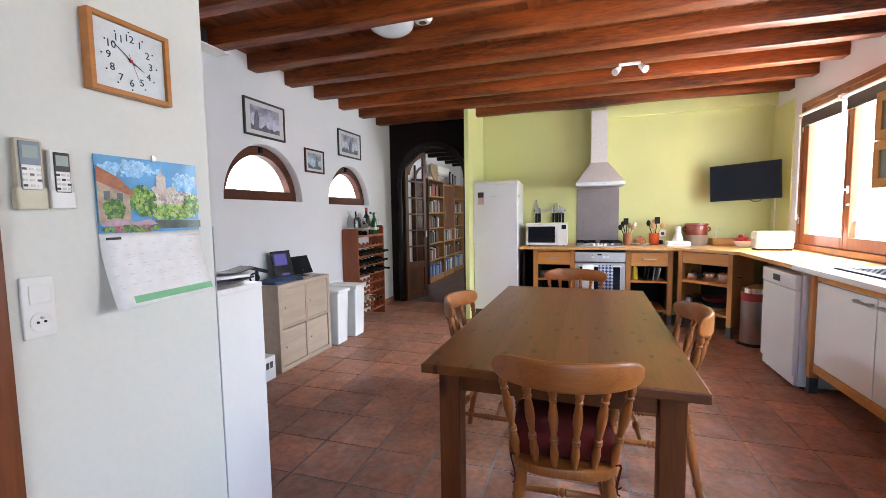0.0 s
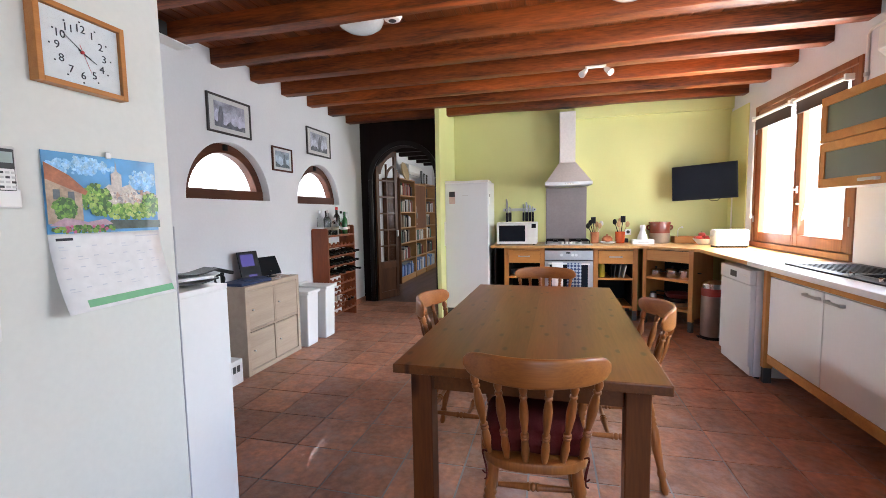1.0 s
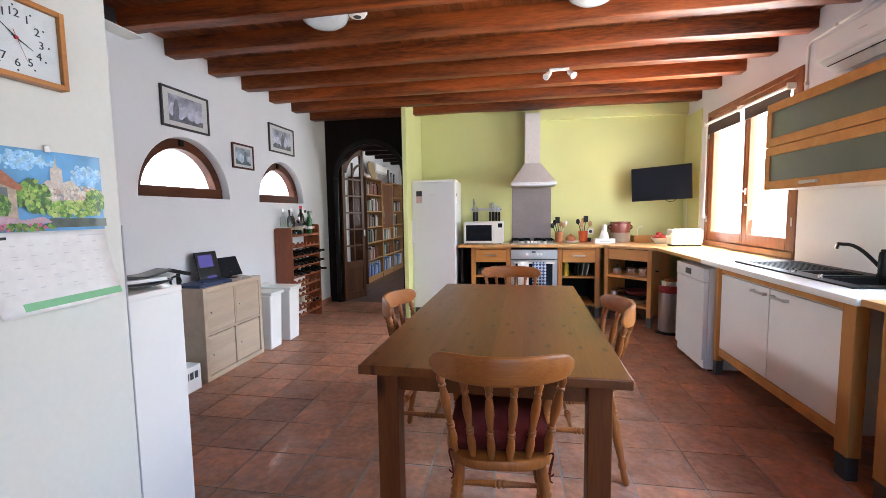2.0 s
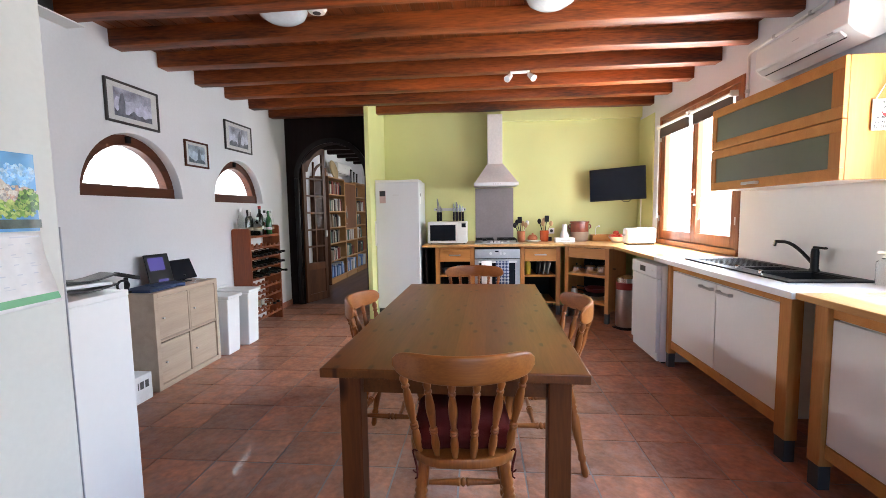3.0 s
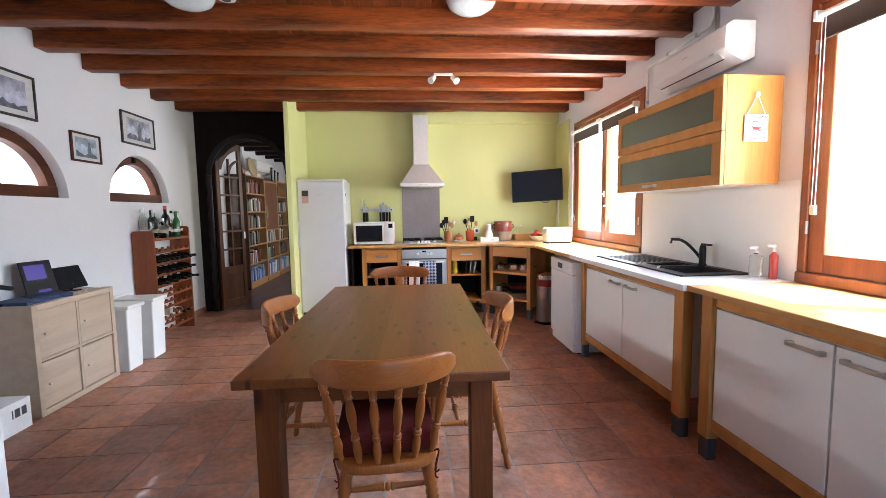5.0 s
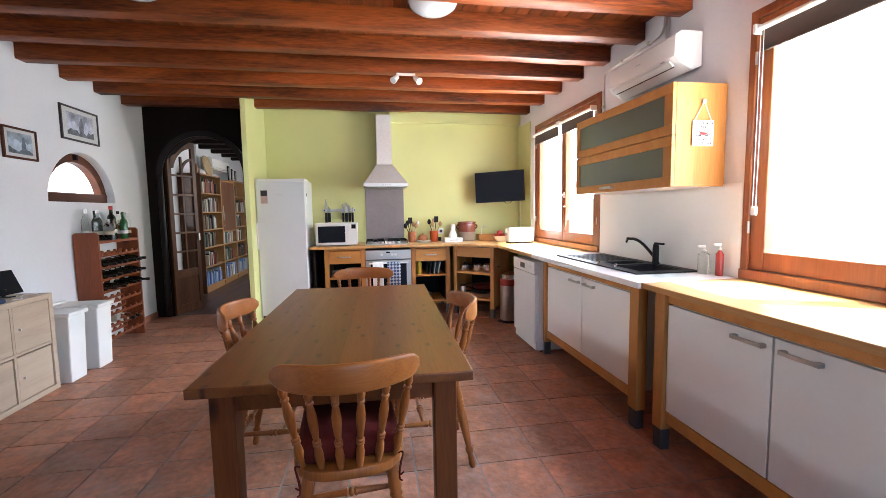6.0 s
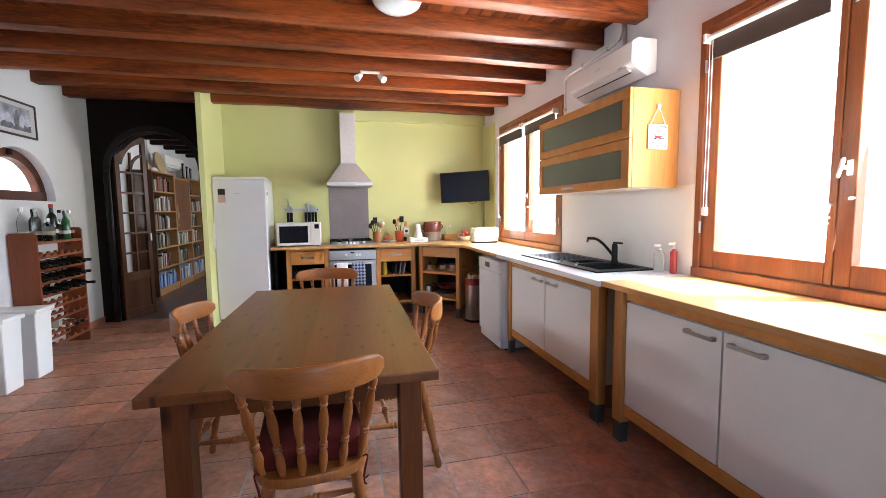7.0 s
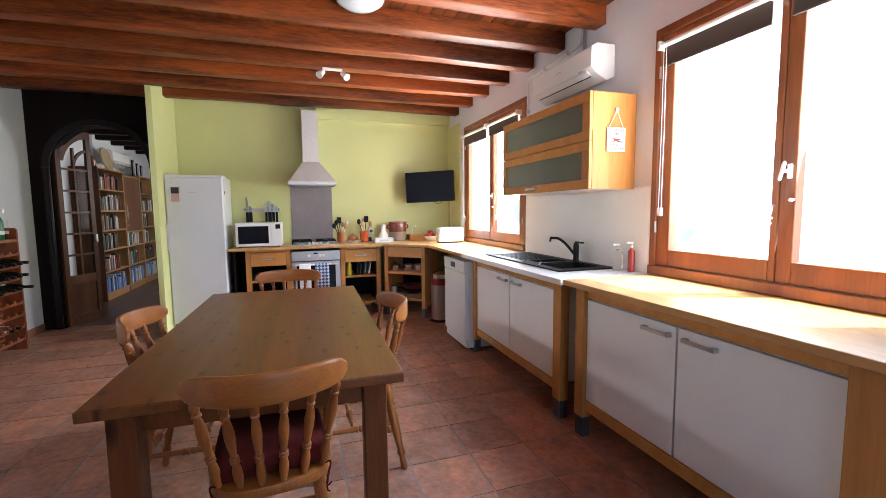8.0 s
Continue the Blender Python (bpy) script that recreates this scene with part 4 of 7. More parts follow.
bin_ = thing("pedal_bin", 1.475, 5.07, 0, 0, "slim steel pedal bin with a dark red band", "bin")
part("body", lathe([(0.104, 0.03), (0.107, 0.035), (0.107, 0.455)], 28), material("dull_steel", (0.40, 0.39, 0.40), 0.34, 1.0), bin_, smooth=40)
part("band", lathe([(0.1075, 0.456), (0.1075, 0.535)], 28), material("red_enamel", (0.25, 0.02, 0.02), 0.35), bin_, smooth=40)
part("lid", lathe([(0.107, 0.536), (0.106, 0.585), (0.075, 0.612), (0.02, 0.622)], 28), CHROME, bin_, smooth=40)
part("base", lathe([(0.11, 0), (0.11, 0.03)], 28), BLACK, bin_, smooth=40)
part("pedal", box(-0.135, -0.09, -0.03, 0.03, 0.005, 0.02, 0.004), BLACK, bin_)

# ---- the back run of the kitchen ----


def fridge():
    f = thing("fridge", 0, 0, 0, 0, "tall white freestanding fridge with two notes on it", "fridge")
    x0, x1, y0, y1 = -1.532, -0.957, 5.64, 6.26
    part("body", box(x0, x1, y0 + 0.05, y1, 0.03, 1.775, 0.006), ENAMEL, f)
    d = part("door", box(x0, x1, y0, y0 + 0.045, 0.09, 1.755, 0.010), ENAMEL, f)
    part("top_cap", prism([(x0, 1.757), (x1, 1.757), (x1, 1.785), (x1 - 0.08, 1.787), ((x0 + x1) / 2, 1.778), (x0 + 0.08, 1.787), (x0, 1.785)], "y", y0 + 0.005, y0 + 0.30), PLASTIC, f, "pale grey top cap")
    part("kick_plate", box(x0 + 0.01, x1 - 0.01, y0 + 0.03, y0 + 0.05, 0.0, 0.085), GREYLEG, f)
    h = part("handle", box(x0 - 0.012, x0 + 0.012, y0 - 0.03, y0 - 0.018, 0.93, 1.25, 0.004), PLASTIC, d)
    for z in (0.93, 1.22):
        part("bracket", box(x0 - 0.008, x0 + 0.008, y0 - 0.025, y0 + 0.002, z, z + 0.03, 0.003), BLACK, h)
    part("badge", box(-1.30, -1.22, y0 - 0.002, y0 + 0.001, 1.585, 1.592), STEEL, d)
    n = tagged(part("note", box(-1.475, -1.395, y0 - 0.004, y0 - 0.001, 1.485, 1.645), material("note_pink", (0.55, 0.38, 0.36), 0.7), None), "pink and black printed note on a fridge door", "note")
    part("header", box(-1.473, -1.397, y0 - 0.006, y0 - 0.004, 1.575, 1.643), INK, n)
    n2 = tagged(part("note", box(x1 + 0.001, x1 + 0.003, 5.72, 5.80, 1.47, 1.62), PAPER, None), "white printed note on a fridge side", "note")
    part("print", box(x1 + 0.003, x1 + 0.004, 5.73, 5.79, 1.57, 1.61), GREYLEG, n2)


fridge()
# added dark boards give the unlit gap beside the fridge its shade
gap = thing("end_board", 0, 0, 0, 0, "dark boards added for the shade in the gap beside the fridge", "board")
part("board", box(-0.90, -0.875, 5.72, 6.27, 0, 0.899, 0.002), DARKWOOD, gap)
part("board", box(-0.875, -0.765, 6.25, 6.27, 0, 0.899), DARKWOOD, gap)


def drawer(parent, x0, x1, y, z0, z1):
    d = part("drawer_front", box(x0, x1, y - 0.02, y, z0, z1, 0.003), BEECH, parent, "beech drawer front")
    cx, z = (x0 + x1) / 2, (z0 + z1) / 2 + 0.005
    bm = box(cx - 0.075, cx + 0.075, y - 0.050, y - 0.044, z - 0.008, z + 0.008, 0.002)
    for x in (cx - 0.075, cx + 0.055):
        bm = box(x, x + 0.02, y - 0.050, y - 0.02, z - 0.009, z + 0.009, 0.003, bm)
    part("handle", bm, STEEL, d, "brushed metal handle")
    return d


def open_unit(name, x0, x1, label):
    u = thing(name, 0, 0, 0, 0, label, "kitchen cabinet", "beech units by the oven")
    y0, y1 = 5.70, 6.26
    for x in (x0, x1 - 0.055):
        for y in (y0, y1 - 0.05):
            p = part("post", box(x, x + 0.055, y, y + 0.05, 0.12, 0.898, 0.003), BEECHUP, u)
            part("foot", box(x + 0.004, x + 0.051, y + 0.003, y + 0.047, 0, 0.12), GREYLEG, p, "dark grey metal foot")
    part("rail", box(x0 + 0.055, x1 - 0.055, y0 + 0.01, y0 + 0.03, 0.872, 0.898), BEECH, u)
    drawer(u, x0 + 0.057, x1 - 0.057, y0 + 0.012, 0.705, 0.868)
    for z in (0.15, 0.50):
        part("shelf", box(x0 + 0.01, x1 - 0.01, y0 + 0.01, y1 - 0.01, z, z + 0.022, 0.002), BEECH, u)
    # black back and dark sides carry the shade of the deep interior in their colour
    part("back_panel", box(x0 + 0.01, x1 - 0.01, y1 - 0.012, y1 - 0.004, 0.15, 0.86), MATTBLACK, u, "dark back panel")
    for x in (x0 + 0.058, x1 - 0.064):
        part("side_panel", box(x, x + 0.006, y0 + 0.03, y1 - 0.014, 0.174, 0.70), DARKWOOD, u, "side panel coloured dark for interior shade")
    return u


open_unit("open_cabinet", -0.76, -0.248, "beech open cabinet with one drawer")
open_unit("open_cabinet", 0.348, 0.862, "beech open cabinet with one drawer, shelves filled")


def oven():
    o = thing("oven", 0, 0, 0, 0, "white and steel built-in oven with a glass door", "oven")
    x0, x1, y = -0.243, 0.343, 5.69
    part("body", box(x0, x1, y + 0.03, 6.25, 0.26, 0.868), GREYLEG, o)
    p = part("control_panel", box(x0, x1, y, y + 0.028, 0.745, 0.868, 0.004), STEEL, o, "pale steel control panel")
    for x in (-0.035, 0.10, 0.14):
        part("knob", rod((x, y, 0.81), (x, y - 0.022, 0.81), 0.018, 0.016, 18), PLASTIC, p, smooth=40)
    part("display", box(0.02, 0.07, y - 0.002, y + 0.001, 0.828, 0.846), SCREEN, p)
    d = part("door", box(x0, x1, y + 0.004, y + 0.026, 0.27, 0.735, 0.004), STEEL, o, "steel framed oven door")
    part("pane", box(x0 + 0.06, x1 - 0.06, y + 0.000, y + 0.006, 0.33, 0.69, 0.002), SCREEN, d, "dark oven glass")
    part("handle", rod((x0 + 0.04, y - 0.04, 0.70), (x1 - 0.04, y - 0.04, 0.70), 0.009), PLASTIC, d)
    for x in (x0 + 0.06, x1 - 0.06):
        part("bracket", rod((x, y + 0.004, 0.70), (x, y - 0.04, 0.70), 0.007), PLASTIC, d)


oven()


def checked(name, a, b, scale):
    m = bpy.data.materials.new(name)
    m.use_nodes = True
    nt = m.node_tree
    co, mp = nt.nodes.new("ShaderNodeTexCoord"), nt.nodes.new("ShaderNodeMapping")
    mp.inputs["Rotation"].default_value = (0, radians(45), 0)
    ch = nt.nodes.new("ShaderNodeTexChecker")
    ch.inputs["Scale"].default_value, ch.inputs[1].default_value, ch.inputs[2].default_value = scale, (*a, 1), (*b, 1)
    nt.links.new(co.outputs["Object"], mp.inputs[0])
    nt.links.new(mp.outputs[0], ch.inputs[0])
    nt.links.new(ch.outputs[0], nt.nodes["Principled BSDF"].inputs["Base Color"])
    nt.nodes["Principled BSDF"].inputs["Roughness"].default_value = 0.95
    return m


def towel(x0, x1, mat, drop, label):
    t = thing("tea_towel", 0, 5.65, 0.70, 0, label, "tea towel", "towels on the oven handle")
    bm = bmesh.new()
    rows = []
    for i in range(13):
        x = x0 + (x1 - x0) * i / 12
        w = 0.006 * math.sin(i * 1.1)
        rows.append([bm.verts.new(p) for p in ((x, 0.016 + w, -drop * 0.8), (x, 0.013, 0), (x, 0, 0.014), (x, -0.014, 0), (x, -0.018 + w, -drop))])
    for a, b in zip(rows, rows[1:]):
        for k in range(4):
            bm.faces.new((a[k], a[k + 1], b[k + 1], b[k]))
    ob = part("cloth", bm, mat, t, smooth=80)
    mod = ob.modifiers.new("thick", "SOLIDIFY")
    mod.thickness = 0.004


towel(-0.155, -0.02, PAPER, 0.34, "white tea towel over an oven handle")
towel(0.03, 0.20, checked("blue_check", (0.04, 0.06, 0.14), (0.36, 0.40, 0.48), 34), 0.36, "blue checked tea towel over an oven handle")


def hob():
    h = thing("gas_hob", 0, 0, TOP - 0.002, 0, "steel four-burner gas hob with black pan supports", "hob")
    x0, x1, y0, y1 = -0.245, 0.340, 5.72, 6.22
    part("plate", box(x0, x1, y0, y1, 0, 0.014, 0.004), STEEL, h)
    for x, y, r in ((-0.11, 5.87, 0.045), (-0.11, 6.09, 0.035), (0.19, 5.87, 0.035), (0.19, 6.09, 0.05)):
        b = part("burner", lathe([(r, 0.014), (r, 0.026), (r * 0.75, 0.028), (r * 0.75, 0.034), (0.002, 0.036)], 20, None, Matrix.Translation((x, y, 0))), STEEL, h, smooth=40)
        part("cap", lathe([(r * 0.7, 0.0345), (r * 0.7, 0.041), (0.004, 0.043)], 20, None, Matrix.Translation((x, y, 0))), MATTBLACK, b)
    for cx in (-0.11, 0.19):
        bm = None
        for y in (5.775, 5.98, 6.185):
            bm = box(cx - 0.12, cx + 0.12, y - 0.005, y + 0.005, 0.046, 0.056, 0, bm)
        for x in (cx - 0.12, cx + 0.11):
            bm = box(x, x + 0.01, 5.775, 6.185, 0.046, 0.056, 0, bm)
        for y in (5.87, 6.09):
            bm = box(cx - 0.12, cx - 0.03, y - 0.004, y + 0.004, 0.046, 0.058, 0, bm)
            bm = box(cx + 0.03, cx + 0.12, y - 0.004, y + 0.004, 0.046, 0.058, 0, bm)
        for x in (cx - 0.12, cx + 0.11):
            for y in (5.775, 6.175):
                bm = box(x, x + 0.01, y, y + 0.01, 0.014, 0.048, 0, bm)
        part("pan_support", bm, MATTBLACK, h, "black cast pan support")
    for i in range(4):
        part("knob", lathe([(0.017, 0.014), (0.017, 0.034), (0.014, 0.038)], 16, None, Matrix.Translation((-0.02 + i * 0.045, 5.755, 0))), PLASTIC, h, smooth=40)


hob()


def hood():
    h = thing("cooker_hood", 0, 0, 0, 0, "white enamelled chimney cooker hood", "cooker hood")
    HOODMAT = material("pale_hood_metal", (0.72, 0.68, 0.65), 0.4, 0.15, vary=0.03)
    x0, x1, y0, z0 = -0.245, 0.338, 5.80, 1.696
    part("rim", box(x0, x1, y0, YB - 0.001, z0, z0 + 0.042, 0.004), ENAMEL, h)
    bm = bmesh.new()
    lo = [bm.verts.new(p) for p in ((x0 + 0.01, y0 + 0.01, z0 + 0.042), (x1 - 0.01, y0 + 0.01, z0 + 0.042), (x1 - 0.01, YB - 0.002, z0 + 0.042), (x0 + 0.01, YB - 0.002, z0 + 0.042))]
    hi = [bm.verts.new(p) for p in ((-0.065, 6.02, 2.0), (0.145, 6.02, 2.0), (0.145, YB - 0.002, 2.0), (-0.065, YB - 0.002, 2.0))]
    bm.faces.new(lo)
    bm.faces.new(hi[::-1])
    for i in range(4):
        bm.faces.new((lo[i], lo[(i + 1) % 4], hi[(i + 1) % 4], hi[i]))
    bmesh.ops.bevel(bm, geom=bm.edges[:], offset=0.003, segments=2, affect="EDGES")
    part("canopy", bm, HOODMAT, h)
    part("chimney", box(-0.060, 0.140, 6.03, YB - 0.001, 2.0, 2.66, 0.003), HOODMAT, h)
    part("grease_filter", box(x0 + 0.04, x1 - 0.04, y0 + 0.04, YB - 0.05, z0 - 0.006, z0 + 0.004), STEEL, h)
    for i in range(4):
        part("button", box(0.0 + i * 0.03, 0.018 + i * 0.03, y0 - 0.003, y0 + 0.002, z0 + 0.012, z0 + 0.026), STEEL, h)


hood()
tagged(part("splashback", box(-0.235, 0.305, YB - 0.010, YB - 0.001, 0.936, 1.688, 0.001), SPLASH), "brushed steel splashback sheet behind the hob", "splashback")


def microwave():
    m = thing("microwave", 0, 0, TOP - 0.002, 0, "cream white microwave with a dark window", "microwave")
    x0, x1, y0, y1, h = -0.862, -0.343, 5.75, 6.10, 0.295
    part("body", box(x0, x1, y0 + 0.02, y1, 0.012, h, 0.006), PLASTIC, m)
    d = part("door", box(x0, x1 - 0.125, y0, y0 + 0.02, 0.012, h, 0.006), PLASTIC, m)
    part("pane", box(x0 + 0.03, x1 - 0.15, y0 - 0.004, y0 + 0.002, 0.045, h - 0.04, 0.002), SCREEN, d, "dark window")
    c = part("control_panel", box(x1 - 0.122, x1, y0, y0 + 0.02, 0.012, h, 0.006), PLASTIC, m)
    part("display", box(x1 - 0.07, x1 - 0.015, y0 - 0.003, y0 + 0.001, h - 0.075, h - 0.02), SCREEN, c)
    for r in range(4):
        for k in range(3):
            part("button", box(x1 - 0.068 + k * 0.018, x1 - 0.055 + k * 0.018, y0 - 0.003, y0 + 0.001, 0.06 + r * 0.035, 0.08 + r * 0.035, 0.001), PLASTIC, c)
    for x in (x0 + 0.04, x1 - 0.04):
        for y in (y0 + 0.06, y1 - 0.05):
            part("foot", rod((x, y, 0), (x, y, 0.014), 0.012), BLACK, m)


microwave()

rail = thing("knife_rail", 0, 0, 0, 0, "steel magnetic knife rail on the green wall", "knife rail")
part("rail", box(-0.83, -0.37, YB - 0.022, YB - 0.001, 1.375, 1.415, 0.003), STEEL, rail)
for x in (-0.80, -0.39):
    part("screw", rod((x, YB - 0.022, 1.395), (x, YB - 0.026, 1.395), 0.008), BLACK, rail)
BLADE = material("knife_blade", (0.6, 0.6, 0.6), 0.25, 1.0)
for x, bl, hl, w in ((-0.775, 0.27, 0.12, 0.028), (-0.735, 0.12, 0.11, 0.034), (-0.545, 0.17, 0.11, 0.022), (-0.50, 0.20, 0.11, 0.034), (-0.455, 0.15, 0.11, 0.028), (-0.415, 0.12, 0.12, 0.024)):
    k = thing("knife", x, YB - 0.025, 1.35, 0, "kitchen knife with a black handle on a magnetic rail", "knife", "knives on the rail")
    part("blade", prism([(-w / 2, 0), (w / 2, 0), (w / 2, bl * 0.5), (0.0, bl * 0.75), (-w / 2, bl * 0.75)], "y", -0.003, 0.0), BLADE, k)
    part("handle", box(-w * 0.62, w * 0.62, -0.016, 0.004, -hl - 0.01, 0.008, 0.005), BLACK, k)

# diagonal corner unit
def corner_unit():
    u = thing("corner_cabinet", 1.115, 5.43, 0, -45, "beech corner shelf unit holding pots and pans", "kitchen cabinet")
    hw, d = 0.30, 0.42
    for x in (-hw, hw - 0.05):
        p = part("post", box(x, x + 0.05, 0, 0.05, 0.12, 0.898, 0.003), BEECHUP, u)
        part("foot", box(x + 0.003, x + 0.047, 0.003, 0.047, 0, 0.12), GREYLEG, p, "dark grey metal foot")
    part("top_rail", box(-hw + 0.05, hw - 0.05, 0.008, 0.03, 0.765, 0.89, 0.002), BEECH, u)
    for z in (0.215, 0.545):
        part("shelf", box(-hw + 0.01, hw - 0.01, 0.004, d, z, z + 0.028, 0.002), BEECH, u)
    for x in (-hw + 0.008, hw - 0.02):
        part("side_panel", box(x, x + 0.012, 0.05, d, 0.14, 0.89), BEECHUP, u)
    # interior shade behind the pots is put into this black colour
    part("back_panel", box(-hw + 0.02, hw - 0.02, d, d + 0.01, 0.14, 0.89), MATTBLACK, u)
    return u


corner_unit()
CM = pose(1.115, 5.43, 0, 0, 0, -45)


def pot(x, y, z, r, h, label, lid=True):
    p = thing("saucepan", 0, 0, 0, 0, label, "saucepan", "pots in the corner cabinet")
    p.matrix_basis = CM @ Matrix.Translation((x, y, z))
    part("pan", lathe([(r * 0.95, 0), (r, 0.006), (r, h), (r + 0.004, h), (r * 0.96, h - 0.006), (r * 0.93, 0.01)], 22), CHROME, p, smooth=40)
    if lid:
        l = part("lid", lathe([(r + 0.003, h), (r * 0.8, h + 0.012), (0.006, h + 0.02)], 22), CHROME, p, smooth=40)
        part("knob", lathe([(0.006, h + 0.02), (0.014, h + 0.035), (0.010, h + 0.042)], 12), BLACK, l)
    part("handle", box(r, r + 0.10, -0.01, 0.01, h * 0.75, h * 0.75 + 0.012, 0.003), BLACK, p)


pot(-0.19, 0.10, 0.573, 0.060, 0.075, "small steel saucepan on a shelf")
pot(-0.02, 0.16, 0.573, 0.072, 0.085, "steel saucepan with a lid on a shelf")
pot(0.16, 0.11, 0.573, 0.068, 0.10, "steel saucepan with a lid on a shelf")
for x, y, z, r, mat, lab in ((0.02, 0.20, 0.243, 0.16, STEEL, "wide steel frying pan stacked on a shelf"), (0.02, 0.20, 0.292, 0.155, MATTBLACK, "black frying pan stacked on a shelf"), (0.03, 0.20, 0.341, 0.15, RED, "dark red frying pan stacked on a shelf")):
    f = thing("frying_pan", 0, 0, 0, 0, lab, "frying pan", "pans in the corner cabinet")
    f.matrix_basis = CM @ Matrix.Translation((x, y, z))
    part("pan", lathe([(r * 0.8, 0), (r, 0.045), (r - 0.006, 0.045), (r * 0.78, 0.006)], 24), mat if mat is not RED else material("red_pan", (0.10, 0.012, 0.012), 0.4), f, smooth=40)
    part("handle", box(-r - 0.12, -r + 0.01, -0.012, 0.012, 0.03, 0.046, 0.004), BLACK, f)
jar = thing("glass_jar", 0, 0, 0, 0, "small glass jar on a shelf", "jar")
jar.matrix_basis = CM @ Matrix.Translation((-0.22, 0.10, 0.243))
part("jar", lathe([(0.035, 0), (0.04, 0.01), (0.04, 0.10), (0.03, 0.12)], 18), STEEL, jar, smooth=40)
part("lid", lathe([(0.032, 0.12), (0.032, 0.135)], 18), BLACK, jar)

# what stands in the open units
bt = thing("oil_bottle", 0.46, 5.80, 0.172, 0, "yellow plastic bottle in an open cabinet", "bottle")
part("bottle", lathe([(0.032, 0), (0.036, 0.02), (0.034, 0.14), (0.014, 0.19), (0.014, 0.21)], 18), material("yellow_plastic", (0.62, 0.46, 0.03), 0.4), bt, smooth=45)
part("cap", lathe([(0.016, 0.21), (0.014, 0.235)], 14), material("yellow_cap", (0.65, 0.5, 0.05), 0.4), bt)
bt.location.z = 0.522
bt2 = copy_thing(bt, pose(0.41, 5.86, 0.522))
tagged(bt2, "small yellow bottle in an open cabinet")
for i, (x, lean, mat) in enumerate(((0.60, 0.10, GREYLEG), (0.655, 0.16, STEEL), (0.71, 0.22, PLASTIC), (0.565, 0.05, MATTBLACK))):
    tr = thing("baking_tray", x, 5.80, 0.524, 0, "upright baking tray leaning in an open cabinet", "baking tray", "trays in the open cabinet")
    tr.matrix_basis = pose(x, 5.76, 0.524, 0, math.degrees(lean), 0)
    part("tray", box(-0.006, 0.006, 0, 0.32, 0, 0.155, 0.004), mat, tr)
for x, z, n, mat in ((-0.60, 0.522, 5, PLASTIC), (-0.42, 0.522, 7, STEEL), (-0.5, 0.172, 6, PLASTIC), (0.55, 0.172, 5, STEEL)):
    for i in range(n):
        pl = thing("plate", x, 5.92, z + i * 0.013, 0, "stacked plate in an open cabinet", "plate", "stacked plates")
        part("plate", lathe([(0.05, 0), (0.055, 0.004), (0.095, 0.014), (0.09, 0.015), (0.05, 0.007)], 22), mat, pl, smooth=40)

# ---- things on the worktop ----
TERRA = material("terracotta_pot", (0.42, 0.15, 0.06), 0.75, vary=0.15, vary_scale=12)
ORANGE = material("orange_glaze", (0.62, 0.10, 0.025), 0.25, coat=0.4)
OAKSPOON = material("wooden_spoon", (0.45, 0.26, 0.12), 0.6, vary=0.15, vary_scale=20)
WZ = TOP - 0.002


def utensil_pot(x, y, r, h, mat, tools, label):
    p = thing("utensil_pot", x, y, WZ, 0, label, "utensil pot")
    part("pot", lathe([(r * 0.86, 0), (r * 0.9, 0.01), (r, h), (r * 0.9, h), (r * 0.8, 0.02)], 22), mat, p, smooth=40)
    for i, (dx, dy, ln, kind, m) in enumerate(tools):
        u = thing("utensil", x, y, WZ, 0, "kitchen utensil standing in a pot", "utensil", "utensils in the pots")
        a, b = Vector((-dx * 0.15, -dy * 0.15, 0.015)), Vector((dx, dy, ln))
        part("handle", rod(a, b, 0.006, 0.005, 8), m, u)
        tip = b + (b - a).normalized() * 0.03
        if kind == "spoon":
            bm = bmesh.new()
            bmesh.ops.create_uvsphere(bm, u_segments=12, v_segments=8, radius=1.0)
            bmesh.ops.transform(bm, matrix=Matrix.Translation(tip) @ Matrix.Diagonal((0.026, 0.011, 0.038, 1)), verts=bm.verts)
            part("bowl", bm, m, u, smooth=60)
        else:
            part("blade", box(tip.x - 0.03, tip.x + 0.03, tip.y - 0.003, tip.y + 0.003, tip.z - 0.04, tip.z + 0.045, 0.003), m, u)


utensil_pot(0.40, 6.12, 0.056, 0.145, TERRA, ((-0.05, 0.01, 0.24, "spoon", BLACK), (0.02, 0.02, 0.22, "spoon", OAKSPOON), (0.07, 0.0, 0.23, "spoon", STEEL), (-0.02, -0.02, 0.27, "blade", BLACK), (0.05, -0.02, 0.20, "spoon", OAKSPOON), (-0.075, 0.0, 0.20, "spoon", BLACK)), "terracotta pot full of kitchen utensils")
utensil_pot(0.715, 6.12, 0.062, 0.15, ORANGE, ((-0.06, 0.0, 0.25, "spoon", BLACK), (0.0, 0.02, 0.26, "spoon", OAKSPOON), (0.03, 0.0, 0.28, "blade", BLACK), (0.08, 0.01, 0.22, "spoon", OAKSPOON), (-0.02, -0.02, 0.22, "spoon", OAKSPOON)), "orange glazed pot full of wooden spoons")
dish = thing("saucer", 0.555, 6.02, WZ, 0, "white dish on the worktop", "dish")
part("dish", lathe([(0.06, 0), (0.065, 0.005), (0.105, 0.022), (0.10, 0.023), (0.06, 0.01)], 26), PLASTIC, dish, smooth=40)
pt = thing("small_pot", 0.56, 6.16, WZ, 0, "small brown earthenware pot with a lid", "pot")
part("pot", lathe([(0.05, 0), (0.07, 0.03), (0.068, 0.06), (0.055, 0.07)], 22), TERRA, pt, smooth=60)
